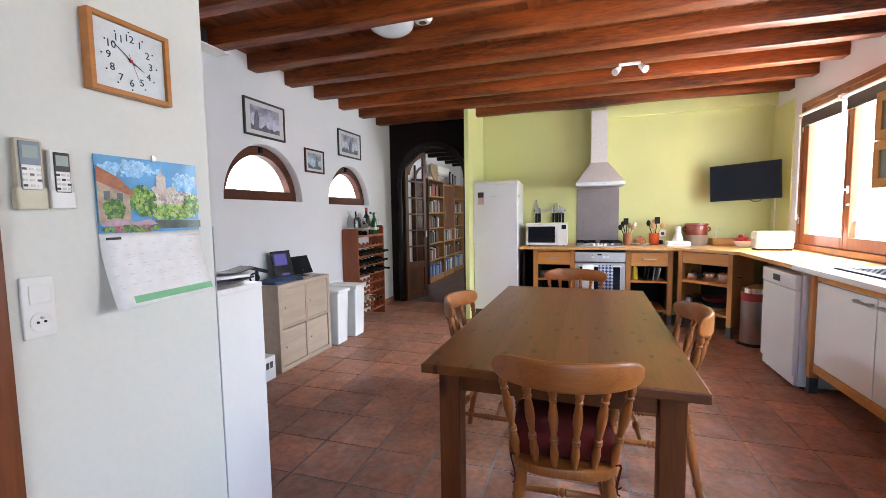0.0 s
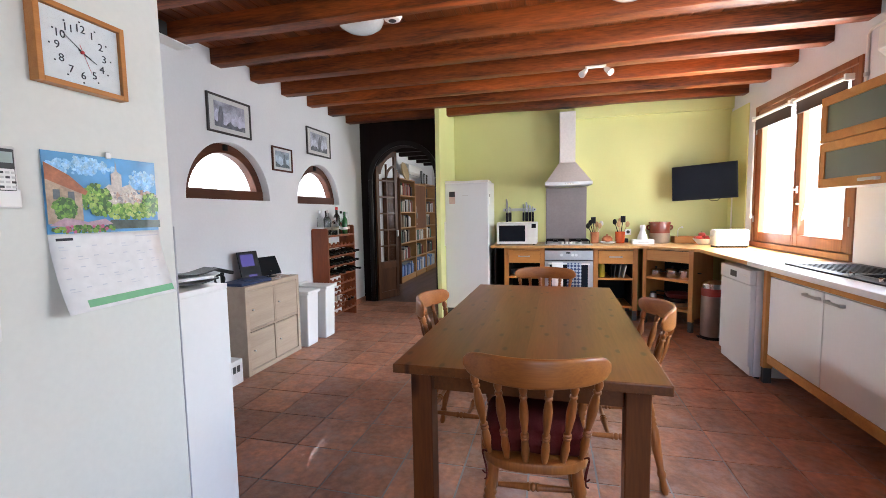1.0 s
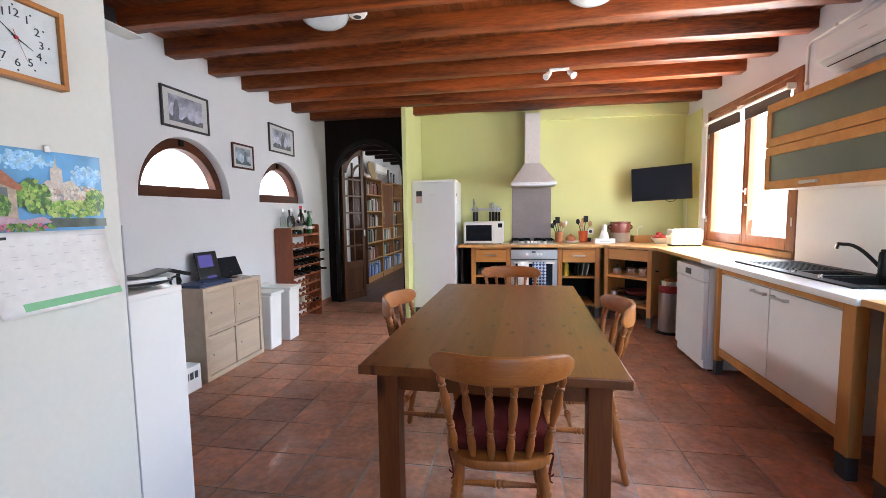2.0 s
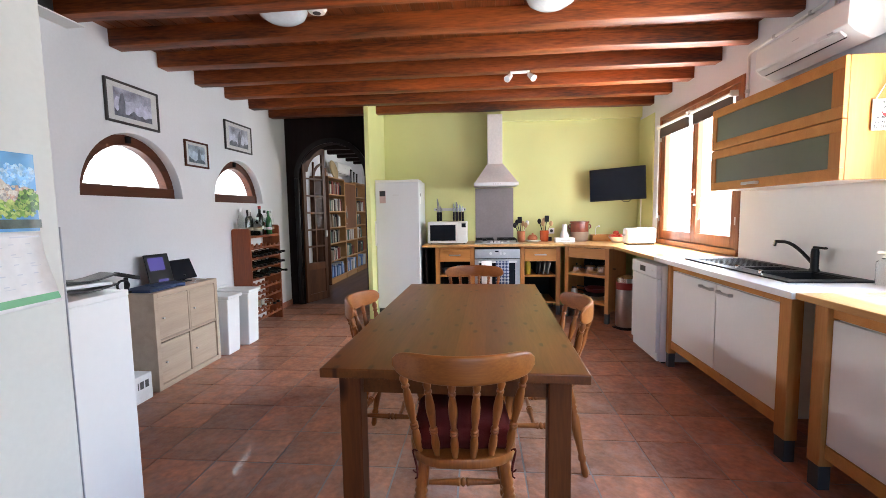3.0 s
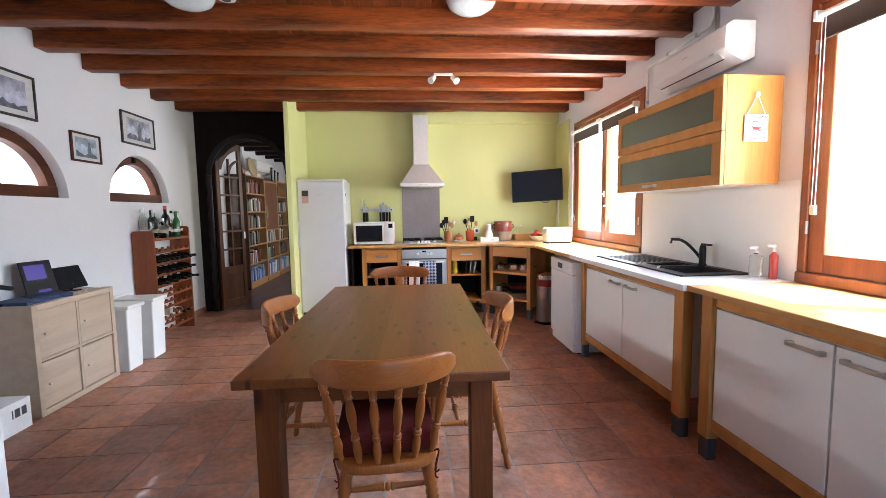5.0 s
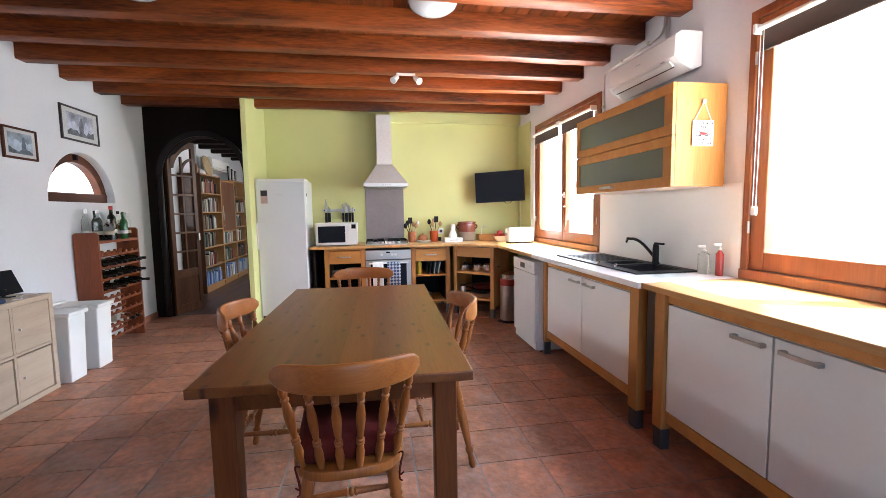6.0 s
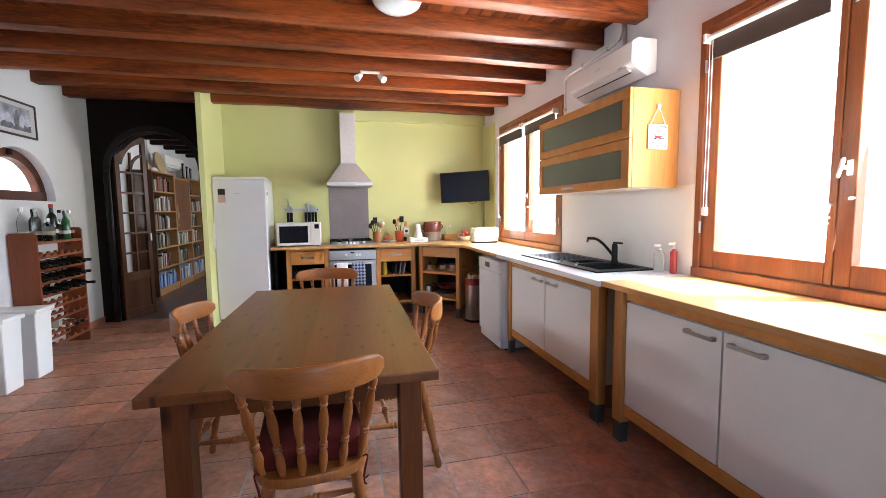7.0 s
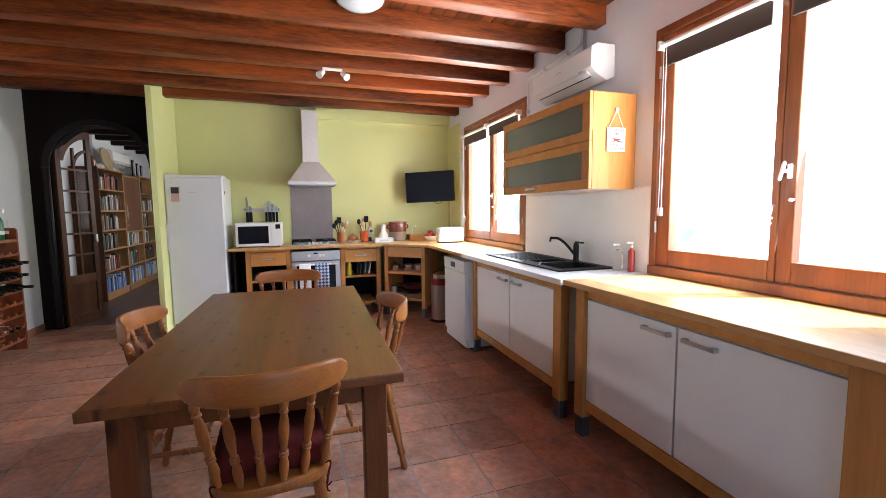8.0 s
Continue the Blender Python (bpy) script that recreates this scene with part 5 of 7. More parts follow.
part("lid", lathe([(0.058, 0.07), (0.04, 0.09), (0.012, 0.097), (0.014, 0.11), (0.004, 0.115)], 22), TERRA, pt, smooth=60)

rb = thing("kitchen_roll_holder", 0.95, 5.93, WZ, 0, "white tapered bottle standing on a white box", "bottle")
part("box", box(-0.125, 0.125, -0.07, 0.07, 0, 0.06, 0.006), PLASTIC, rb)
part("bottle", lathe([(0.06, 0.06), (0.055, 0.10), (0.035, 0.15), (0.028, 0.18), (0.032, 0.20), (0.030, 0.235), (0.02, 0.24)], 20), PLASTIC, rb, smooth=50)
part("print", box(-0.06, 0.06, -0.0712, -0.0702, 0.02, 0.035), STEEL, rb)


def crock():
    m = material("salt_glaze", (0.33, 0.24, 0.17), 0.4, vary=0.15, vary_scale=6, coat=0.2)
    m2 = material("oxblood_glaze", (0.22, 0.045, 0.025), 0.22, vary=0.2, vary_scale=9, coat=0.4)
    c = thing("stoneware_crock", 1.19, 6.12, WZ, 0, "tall stoneware crock with a dark red glazed top", "crock")
    part("crock", lathe([(0.105, 0), (0.115, 0.01), (0.122, 0.13)], 30), m, c, smooth=40)
    part("glazed_top", lathe([(0.122, 0.13), (0.125, 0.21), (0.122, 0.245), (0.13, 0.25), (0.13, 0.27), (0.118, 0.272), (0.11, 0.15)], 30), m2, c, smooth=40)
    for sx in (-1, 1):
        part("handle", tube([(sx * 0.12, 0, 0.17), (sx * 0.148, 0, 0.185), (sx * 0.148, 0, 0.215), (sx * 0.12, 0, 0.23)], 0.010, 8), m2, c, smooth=60)


crock()
tray = thing("wooden_tray", 1.60, 6.13, WZ, 0, "low wooden tray against the wall", "tray")
part("base", box(-0.25, 0.25, -0.09, 0.09, 0, 0.012, 0.002), BEECH, tray)
for a in ((-0.25, 0.25, 0.075, 0.09), (-0.25, 0.25, -0.09, -0.075)):
    part("side", box(*a, 0.012, 0.085, 0.003), BEECH, tray)
for a in ((-0.25, -0.235, -0.075, 0.075), (0.235, 0.25, -0.075, 0.075)):
    part("side", box(*a, 0.012, 0.085, 0.003), BEECH, tray)
bowl = thing("fruit_bowl", 1.60, 5.80, WZ, 0, "white bowl of red fruit", "bowl")
part("bowl", lathe([(0.05, 0), (0.06, 0.006), (0.115, 0.075), (0.108, 0.076), (0.05, 0.014)], 26), PLASTIC, bowl, smooth=50)
APPLE = material("red_apple", (0.42, 0.03, 0.02), 0.3, vary=0.35, vary_scale=9, coat=0.3)
for i, (x, y, z) in enumerate(((-0.05, 0.0, 0.075), (0.035, 0.03, 0.075), (0.02, -0.05, 0.075), (-0.015, 0.02, 0.115), (-0.055, 0.05, 0.07))):
    ap = thing("apple", 1.60 + x, 5.80 + y, WZ + z, 40 * i, "red apple in a white bowl", "apple", "fruit in the bowl")
    part("flesh", lathe([(0.006, -0.028), (0.024, -0.034), (0.038, -0.01), (0.040, 0.008), (0.028, 0.030), (0.012, 0.033), (0.004, 0.026)], 16), APPLE, ap, smooth=80)
    part("stalk", rod((0, 0, 0.026), (0.004, 0, 0.045), 0.0016), MATTBLACK, ap)


def toaster():
    t = thing("toaster", 1.735, 5.43, WZ, 2, "white long-slot toaster with black feet", "toaster")
    bm = box(-0.17, 0.17, -0.085, 0.085, 0.015, 0.20, 0.03, seg=3)
    part("body", bm, PLASTIC, t, smooth=50)
    for y in (-0.03, 0.03):
        part("slot", box(-0.14, 0.14, y - 0.013, y + 0.013, 0.1985, 0.202), MATTBLACK, t)
    part("base", box(-0.155, 0.155, -0.075, 0.075, 0.0, 0.018, 0.003), BLACK, t)
    part("lever", box(-0.195, -0.168, -0.02, 0.02, 0.11, 0.13, 0.004), STEEL, t)
    part("dial", rod((-0.13, -0.085, 0.05), (-0.13, -0.095, 0.05), 0.014), STEEL, t)
    part("button", box(-0.09, -0.05, -0.089, -0.083, 0.045, 0.055), STEEL, t)


toaster()
lamp = thing("hook_lamp", 1.42, 6.18, WZ, 0, "thin white curved hook on a stand", "hook")
part("stem", tube([(0, 0, 0), (0, 0, 0.16), (0.015, 0, 0.19), (0.04, 0, 0.20)], 0.004, 6), PLASTIC, lamp)
part("base", lathe([(0.035, 0), (0.035, 0.006), (0.006, 0.01)], 16), PLASTIC, lamp)
part("head", lathe([(0.01, 0), (0.018, 0.01), (0.01, 0.025)], 12, None, Matrix.Translation((0.045, 0, 0.185))), PLASTIC, lamp)
bk = thing("plug_adapter", 0.80, 6.22, WZ, 0, "black plug adapter on the worktop", "adapter")
part("body", box(-0.03, 0.03, -0.03, 0.03, 0, 0.055, 0.006), BLACK, bk)
sock = thing("wall_socket", 0, 0, 0, 0, "white double wall socket on the green wall", "socket")
part("plate", box(0.80, 0.88, YB - 0.012, YB - 0.001, 1.03, 1.11, 0.004), PLASTIC, sock)
part("recess", rod((0.84, YB - 0.0125, 1.07), (0.84, YB - 0.0115, 1.07), 0.022), GREYLEG, sock)


def television():
    t = thing("television", 1.628, 5.95, 1.688, 0, "black flat television on a wall arm", "television")
    t.matrix_basis = pose(1.628, 5.95, 1.688, 0, -2.2, -26.4)
    part("bezel", box(-0.345, 0.345, -0.02, 0.02, -0.212, 0.212, 0.006), BLACK, t)
    part("screen", box(-0.333, 0.333, -0.0225, -0.019, -0.197, 0.200), SCREEN, t, "dark glossy screen")
    part("rear_housing", box(-0.24, 0.24, 0.02, 0.05, -0.15, 0.12, 0.01), BLACK, t)
    part("arm", rod((0.06, 0.05, 0), (0.22, 0.27, 0), 0.016), BLACK, t)
    part("wall_plate", box(0.16, 0.28, 0.26, 0.275, -0.09, 0.09), BLACK, t)
    part("cable", tube([(0.05, 0.0, -0.21), (0.08, 0.0, -0.235), (0.14, 0.0, -0.235), (0.17, 0.0, -0.205)], 0.004, 6), BLACK, t)


television()
tk = thing("cable_cover", 0, 0, 0, 0, "thin white cable cover on the wall", "cable cover")
part("cover", box(XR - 0.026, XR - 0.013, 6.15, 6.165, TOP, 1.6, 0.002), PLASTIC, tk)

# ---- ceiling lights ----
OPAL = material("opal_glass", (0.58, 0.63, 0.66), 0.25, vary=0.01, coat=0.4)
for x, y in ((-1.52, 3.10), (0.31, 3.10)):
    l = thing("ceiling_light", x, y, 0, 0, "white opal dome ceiling light, switched off", "ceiling light", "dome lights on the ceiling")
    part("base", lathe([(0.15, CEIL), (0.15, CEIL - 0.03), (0.14, CEIL - 0.035)], 32), PLASTIC, l, smooth=40)
    part("shade", lathe([(0.165, CEIL - 0.032), (0.168, CEIL - 0.045), (0.15, CEIL - 0.082), (0.11, CEIL - 0.108), (0.055, CEIL - 0.122), (0.004, CEIL - 0.126)], 32), OPAL, l, "white opal glass", 60)
sd = thing("smoke_detector", -1.265, 3.07, 0, 0, "round white smoke detector on the ceiling", "smoke detector")
part("body", lathe([(0.07, CEIL), (0.07, CEIL - 0.06), (0.055, CEIL - 0.085), (0.03, CEIL - 0.09)], 24), PLASTIC, sd, smooth=40)
part("grille", lathe([(0.028, CEIL - 0.0905), (0.026, CEIL - 0.093)], 20), GREYLEG, sd)
spot = thing("spot_bar", 0.22, 4.36, 0, 0, "white bar with two small adjustable spotlights", "spotlight")
part("bar", box(-0.09, 0.09, -0.02, 0.02, BEAM - 0.016, BEAM + 0.004, 0.004), PLASTIC, spot)
for sx in (-1, 1):
    a, b = (sx * 0.085, -0.01, BEAM - 0.035), (sx * 0.125, -0.06, BEAM - 0.085)
    hd = part("head", rod(a, b, 0.020, 0.032, 16), PLASTIC, spot, smooth=40)
    part("pin", rod((sx * 0.07, 0, BEAM - 0.01), a, 0.006), PLASTIC, hd)
    part("lens", rod(b, (b[0] + sx * 0.001, b[1] - 0.0015, b[2] - 0.0015), 0.026), OPAL, hd)

# ---- along the west wall ----


def cube_cabinet():
    c = thing("cube_cabinet", 0, 0, 0, 0, "pale oak cube cabinet with four doors", "cabinet")
    x0, x1, y0, y1 = -3.028, -2.65, 3.12, 3.905
    h = 0.77
    part("side_panel", box(x0, x1, y0, y0 + 0.04, 0, h, 0.002), PALEOAK, c)
    part("side_panel", box(x0, x1, y1 - 0.04, y1, 0, h, 0.002), PALEOAK, c)
    part("top_panel", box(x0, x1, y0 + 0.04, y1 - 0.04, h - 0.04, h, 0.002), PALEOAK, c)
    part("bottom_panel", box(x0, x1, y0 + 0.04, y1 - 0.04, 0, 0.04, 0.002), PALEOAK, c)
    my = (y0 + y1) / 2
    part("divider", box(x0, x1 - 0.004, my - 0.01, my + 0.01, 0.04, h - 0.04), PALEOAK, c)
    part("divider", box(x0, x1 - 0.004, y0 + 0.04, y1 - 0.04, h / 2 - 0.01, h / 2 + 0.01), PALEOAK, c)
    part("back_panel", box(x0, x0 + 0.006, y0 + 0.04, y1 - 0.04, 0.04, h - 0.04), PALEOAK, c)
    for a, b in ((y0 + 0.04, my - 0.01), (my + 0.01, y1 - 0.04)):
        for z0, z1 in ((0.04, h / 2 - 0.01), (h / 2 + 0.01, h - 0.04)):
            sink_in = 0.002 if z0 > 0.2 else 0.010
            d = part("door", box(x1 - 0.022 - sink_in, x1 - 0.003 - sink_in, a + (0.004 if z0 > 0.2 else 0.013), b - 0.003, z0 + 0.003, z1 - (0.004 if z0 > 0.2 else 0.013), 0.002), PALEOAK, c)
            part("knob", rod((x1 - 0.004, a + 0.045, (z0 + z1) / 2), (x1 + 0.012, a + 0.045, (z0 + z1) / 2), 0.006, 0.008, 10), STEEL, d)


cube_cabinet()
CZ = 0.77
NAVY = material("navy_cover", (0.03, 0.05, 0.12), 0.7, bump=0.2, bump_scale=200)
PURPLE = glow("lit_tablet_picture", (0.10, 0.07, 0.42), 0.14)
lp = thing("laptop", -2.86, 3.24, CZ, 90, "closed dark blue laptop on a cabinet", "laptop")
part("base", box(-0.11, 0.17, -0.16, 0.09, 0, 0.012, 0.003), NAVY, lp)
part("lid", box(-0.11, 0.17, -0.16, 0.09, 0.0125, 0.022, 0.003), NAVY, lp)
lp.location.y = 3.26
fold = thing("folder", -2.80, 3.44, CZ, 60, "dark blue folder on a cabinet", "folder")
part("cover", box(-0.12, 0.12, -0.09, 0.09, 0, 0.03, 0.006), NAVY, fold)
tb = thing("tablet", -2.87, 3.50, CZ, 78, "upright tablet showing a purple picture", "tablet")
slab = part("body", box(-0.11, 0.11, -0.006, 0.006, 0, 0.27, 0.004), BLACK, tb)
slab.matrix_basis = pose(0, 0, 0.004, -14, 0, 0)
sc_ = part("screen", box(-0.085, 0.055, -0.0072, -0.006, 0.13, 0.240), PURPLE, tb, "lit purple screen")
sc_.matrix_basis = pose(0, 0, 0.004, -14, 0, 0)
sc2 = part("keyboard_glow", box(-0.03, 0.06, -0.0072, -0.006, 0.03, 0.05), PURPLE, tb)
sc2.matrix_basis = pose(0, 0, 0.004, -14, 0, 0)
part("stand", box(-0.08, 0.08, 0.0, 0.10, 0, 0.006), BLACK, tb)
fr = thing("digital_frame", -2.83, 3.74, CZ, 82, "black digital photo frame on a stand, switched off", "photo frame")
slab = part("body", box(-0.15, 0.13, -0.007, 0.007, 0.02, 0.21, 0.004), SCREEN, fr)
slab.matrix_basis = pose(0, 0, 0, -24, 0, 0)
part("stand", box(-0.03, 0.03, -0.03, 0.09, 0, 0.008), BLACK, fr)
part("neck", rod((0, 0.03, 0.006), (0, 0.02, 0.06), 0.012), BLACK, fr)
ph = thing("phone_cradle", -2.9, 3.16, CZ, 70, "black phone held in a round cradle on a stand", "phone")
part("base", box(-0.04, 0.04, -0.05, 0.05, 0, 0.02, 0.005), BLACK, ph)
part("stem", box(-0.012, 0.012, -0.012, 0.012, 0.02, 0.12, 0.003), BLACK, ph)
hs = part("handset", box(-0.08, 0.09, -0.03, 0.03, 0, 0.03, 0.008), BLACK, ph)
hs.matrix_basis = pose(0, 0, 0.12, 0, 18, 0)
part("ring", tube([(0.04 * math.cos(i * math.pi / 10) - 0.03, -0.014, 0.062 + 0.04 * math.sin(i * math.pi / 10)) for i in range(21)], 0.009, 8), BLACK, ph, smooth=60)
wr = thing("charging_cable", 0, 0, 0, 0, "loose white charging cable on a cabinet", "cable")
part("cable", tube([(-2.70 + 0.03 * math.sin(i * 0.9), 3.60 + 0.022 * i, CZ + 0.004 + (0.012 if i in (6, 7, 8) else 0)) for i in range(13)], 0.003, 6), PLASTIC, wr, smooth=60)
bxo = thing("cardboard_box", -2.72, 3.00, 0, 0, "white printed cardboard box on the floor", "box")
part("carton", box(-0.20, 0.10, -0.20, 0.045, 0, 0.20, 0.003), PAPER, bxo)
for i, (a, b) in enumerate(((-0.09, -0.082), (-0.07, -0.035), (-0.022, 0.012))):
    part("print", box(0.1002, 0.101, a, b, 0.10, 0.155), GREYINK, bxo)
bxo.matrix_basis = pose(-2.74, 2.99, 0, 0, 0, 0)


def lidded_bin(y, x, w, label):
    b = thing("lidded_bin", x, y, 0, 0, label, "bin", "bins beside the wine rack")
    bm = box(-0.185, 0.185, -w / 2, w / 2, 0, 0.55, 0.01)
    for v in bm.verts:
        k = 0.90 + 0.10 * v.co.z / 0.55
        v.co.x, v.co.y = v.co.x * k, v.co.y * k
    part("tub", bm, PLASTIC, b)
    part("lid", box(-0.205, 0.205, -w / 2 - 0.015, w / 2 + 0.015, 0.551, 0.585, 0.008), PLASTIC, b)
    part("lid_ridge", box(-0.20, -0.17, -w / 2 - 0.012, w / 2 + 0.012, 0.585, 0.60, 0.004), PLASTIC, b)


lidded_bin(4.065, -2.775, 0.21, "tall white plastic bin with a flat lid")
lidded_bin(4.395, -2.755, 0.21, "tall white plastic bin with a flat lid")


def wine_rack():
    r = thing("wine_rack", 0, 0, 0, 0, "red-brown wooden wine rack with scalloped shelves", "wine rack")
    x0, x1, y0, y1, h = -3.02, -2.80, 4.79, 5.52, 1.20
    out = [(x0, 0), (x1, 0), (x1, h - 0.02), (x1 - 0.02, h), (x0 + 0.02, h), (x0, h - 0.02)]
    part("side_panel", prism(out, "y", y0, y0 + 0.022), RACKWOOD, r)
    part("side_panel", prism([(a, b + (0.03 if b > 1 else 0)) for a, b in out], "y", y1 - 0.022, y1), RACKWOOD, r)
    part("top_shelf", box(x0, x1, y0 + 0.022, y1 - 0.022, h - 0.11, h - 0.085, 0.002), RACKWOOD, r)
    n = 6
    for k in range(8):
        z = 0.10 + k * 0.122
        for xx in (x1 - 0.022, x0 + 0.03):
            top = []
            span = (y1 - y0 - 0.044) / n
            for i in range(n):
                c = y0 + 0.022 + (i + 0.5) * span
                top += arc(c, z + 0.045, span * 0.42, 180, 360, 6, 0.028)
            poly = [(y0 + 0.022, z)] + [(y0 + 0.022, z + 0.045)] + top + [(y1 - 0.022, z + 0.045), (y1 - 0.022, z)]
            part("scalloped_rail", prism(poly, "x", xx, xx + 0.018), RACKWOOD, r)
    return r


wine_rack()
DARKGLASS = material("dark_bottle_glass", (0.006, 0.008, 0.006), 0.15, coat=0.2)
GREENGLASS = material("green_bottle_glass", (0.02, 0.12, 0.03), 0.12, coat=0.5)
CLEARB = glass("clear_bottle_glass", (0.95, 0.97, 0.96), 0.02)
BROWNB = material("amber_bottle", (0.14, 0.05, 0.015), 0.15, coat=0.5)
LABELS = [material("cream_bottle_paper", (0.42, 0.36, 0.26), 0.7), material("white_bottle_paper", (0.66, 0.66, 0.65), 0.7)]
WINE = ((0.036, 0), (0.0375, 0.01), (0.0375, 0.19), (0.03, 0.215), (0.015, 0.24), (0.0145, 0.295), (0.016, 0.3), (0.016, 0.31))


def bottle(x, y, z, shape, scale, mat, label, tint, cap, rz=0, lying=False):
    b = thing("bottle", x, y, z, 0, label, "bottle", "bottles on the wine rack")
    b.matrix_basis = pose(x, y, z, 0, 90, 0) if lying else pose(x, y, z, 0, 0, rz)
    k = scale
    part("glass_body", lathe([(r * k, h * k) for r, h in shape], 16), mat, b, smooth=50)
    part("label_band", lathe([(shape[1][0] * k + 0.0006, 0.06 * k), (shape[1][0] * k + 0.0006, 0.095 * k)], 16), tint, b, smooth=50)
    part("cap", lathe([(0.0165 * k, shape[-1][1] * k - 0.03 * k), (0.0165 * k, shape[-1][1] * k + 0.004)], 12), cap, b, smooth=50)


SQUAT = ((0.05, 0), (0.052, 0.01), (0.052, 0.13), (0.03, 0.16), (0.016, 0.18), (0.016, 0.22))
TALL = ((0.03, 0), (0.032, 0.01), (0.032, 0.20), (0.02, 0.24), (0.014, 0.26), (0.014, 0.32))
random.seed(5)
for x, y, sh, k, m, cp, lab in (
    (-2.93, 4.84, TALL, 0.95, CLEARB, STEEL, "tall clear glass bottle on a wine rack"),
    (-2.95, 4.90, WINE, 1.0, CLEARB, STEEL, "clear glass bottle with a metal cap"),
    (-2.80, 4.98, SQUAT, 0.95, CLEARB, STEEL, "squat clear glass bottle on a rack"),
    (-2.81, 5.27, WINE, 0.92, GREENGLASS, GREENGLASS, "green glass bottle standing on a rack"),
    (-2.94, 5.42, WINE, 0.95, CLEARB, BLACK, "clear glass bottle with a dark cap"),
    (-2.88, 4.955, WINE, 0.98, CLEARB, PLASTIC, "clear glass bottle with a white cap"),
    (-2.94, 5.02, WINE, 0.96, DARKGLASS, BLACK, "dark wine bottle standing on a rack"),
    (-2.87, 5.08, SQUAT, 0.9, CLEARB, PLASTIC, "squat clear glass bottle on a rack"),
    (-2.88, 5.185, WINE, 1.12, DARKGLASS, REDINK, "dark wine bottle with a red cap"),
    (-2.87, 5.30, SQUAT, 0.9, CLEARB, STEEL, "squat clear glass bottle on a rack"),
    (-2.94, 5.30, WINE, 0.98, GREENGLASS, GREENGLASS, "green glass bottle standing on a rack"),
    (-2.87, 5.37, WINE, 0.9, GREENGLASS, BLACK, "green glass bottle standing on a rack"),
    (-2.87, 5.46, TALL, 0.9, CLEARB, STEEL, "clear glass bottle standing on a rack")):
    bottle(x, y, 1.118, sh, k, m, lab, random.choice(LABELS), cp)
for k, n in ((6, (0, 1, 2, 3, 4, 5)), (5, (0, 1, 2, 3, 4, 5)), (4, (0, 1, 3, 4, 5)), (1, (2, 3))):
    z = 0.10 + k * 0.122 + 0.045 + 0.010
    span = (0.73 - 0.044) / 6
    for i in n:
        y = 4.79 + 0.022 + (i + 0.5) * span
        bottle(-3.01 + 0.01 * ((i * 7 + k) % 4), y, z, WINE, 0.95, DARKGLASS if k > 1 else CLEARB, "dark wine bottle lying in a rack" if k > 1 else "clear wine bottle lying in a rack", LABELS[i % 2], BLACK, 0, True)

# framed pictures
random.seed(3)


MOUNT = material("grey_card", (0.55, 0.53, 0.51), 0.8, vary=0.03)
DARKFRAME = material("dark_brown_frame", (0.035, 0.028, 0.026), 0.5, vary=0.15)


def picture(y0, y1, z0, z1, frame_mat, tone, seed, label):
    p = thing("framed_picture", 0, 0, 0, 0, label, "picture", "pictures on the white wall")
    x, f = XL + 0.001, 0.018
    bm = box(x, x + 0.02, y0, y0 + f, z0, z1, 0.003)
    bm = box(x, x + 0.02, y1 - f, y1, z0, z1, 0.003, bm)
    bm = box(x, x + 0.02, y0 + f, y1 - f, z0, z0 + f, 0.003, bm)
    bm = box(x, x + 0.02, y0 + f, y1 - f, z1 - f, z1, 0.003, bm)
    part("frame", bm, frame_mat, p)
    part("mount", box(x, x + 0.010, y0 + f, y1 - f, z0 + f, z1 - f), MOUNT, p, "grey-white card mount")
    my, mz = 0.15 * (y1 - y0), 0.17 * (z1 - z0)
    m = material("photo_%d" % seed, tone, 0.6, vary=0.55, vary_scale=9 + seed, grain=0.15, bump_scale=60)
    ph_ = part("print", box(x + 0.010, x + 0.0115, y0 + my, y1 - my, z0 + mz, z1 - mz), m, p, "faded grey print")
    darks = material("photo_shapes_%d" % seed, tuple(t * 0.4 for t in tone), 0.6, vary=0.6, vary_scale=25)
    pale = material("photo_haze_%d" % seed, tuple(t * 1.5 for t in tone), 0.6, vary=0.3, vary_scale=18)
    a, b, c, d = y0 + my, y1 - my, z0 + mz, z1 - mz
    w, h = b - a, d - c
    rnd = random.Random(seed)
    for lay, (mat, lift, amp) in enumerate(((pale, 0.45, 0.28), (darks, 0.10, 0.22))):
        ridge = [(a + w * i / 14, c + h * min(0.95, lift + amp * rnd.random())) for i in range(15)]
        part("ridge", prism([(a, c)] + ridge + [(b, c)], "x", x + 0.0115 + 0.0006 * lay, x + 0.0121 + 0.0006 * lay), mat, ph_)
    u = a + w * (0.12, 0.55, 0.45)[seed - 1]
    part("mass", prism([(u, c), (u + 0.14 * w, c), (u + 0.16 * w, c + 0.5 * h), (u + 0.11 * w, c + 0.85 * h), (u + 0.05 * w, c + 0.8 * h), (u - 0.02 * w, c + 0.4 * h)], "x", x + 0.0128, x + 0.0134), darks, ph_)
    g = part("glazing", box(x + 0.014, x + 0.016, y0 + f, y1 - f, z0 + f, z1 - f), PANE, p, "clear glass")
    g.visible_shadow = False


picture(3.230, 3.778, 2.103, 2.436, DARKFRAME, (0.31, 0.30, 0.37), 1, "dark framed grey print with a white mount")
picture(4.092, 4.45, 1.846, 2.105, ARCHWOOD, (0.28, 0.32, 0.38), 2, "small brown framed blue-grey print")
picture(4.772, 5.335, 2.107, 2.438, DARKFRAME, (0.33, 0.33, 0.39), 3, "dark framed grey print with a white mount")

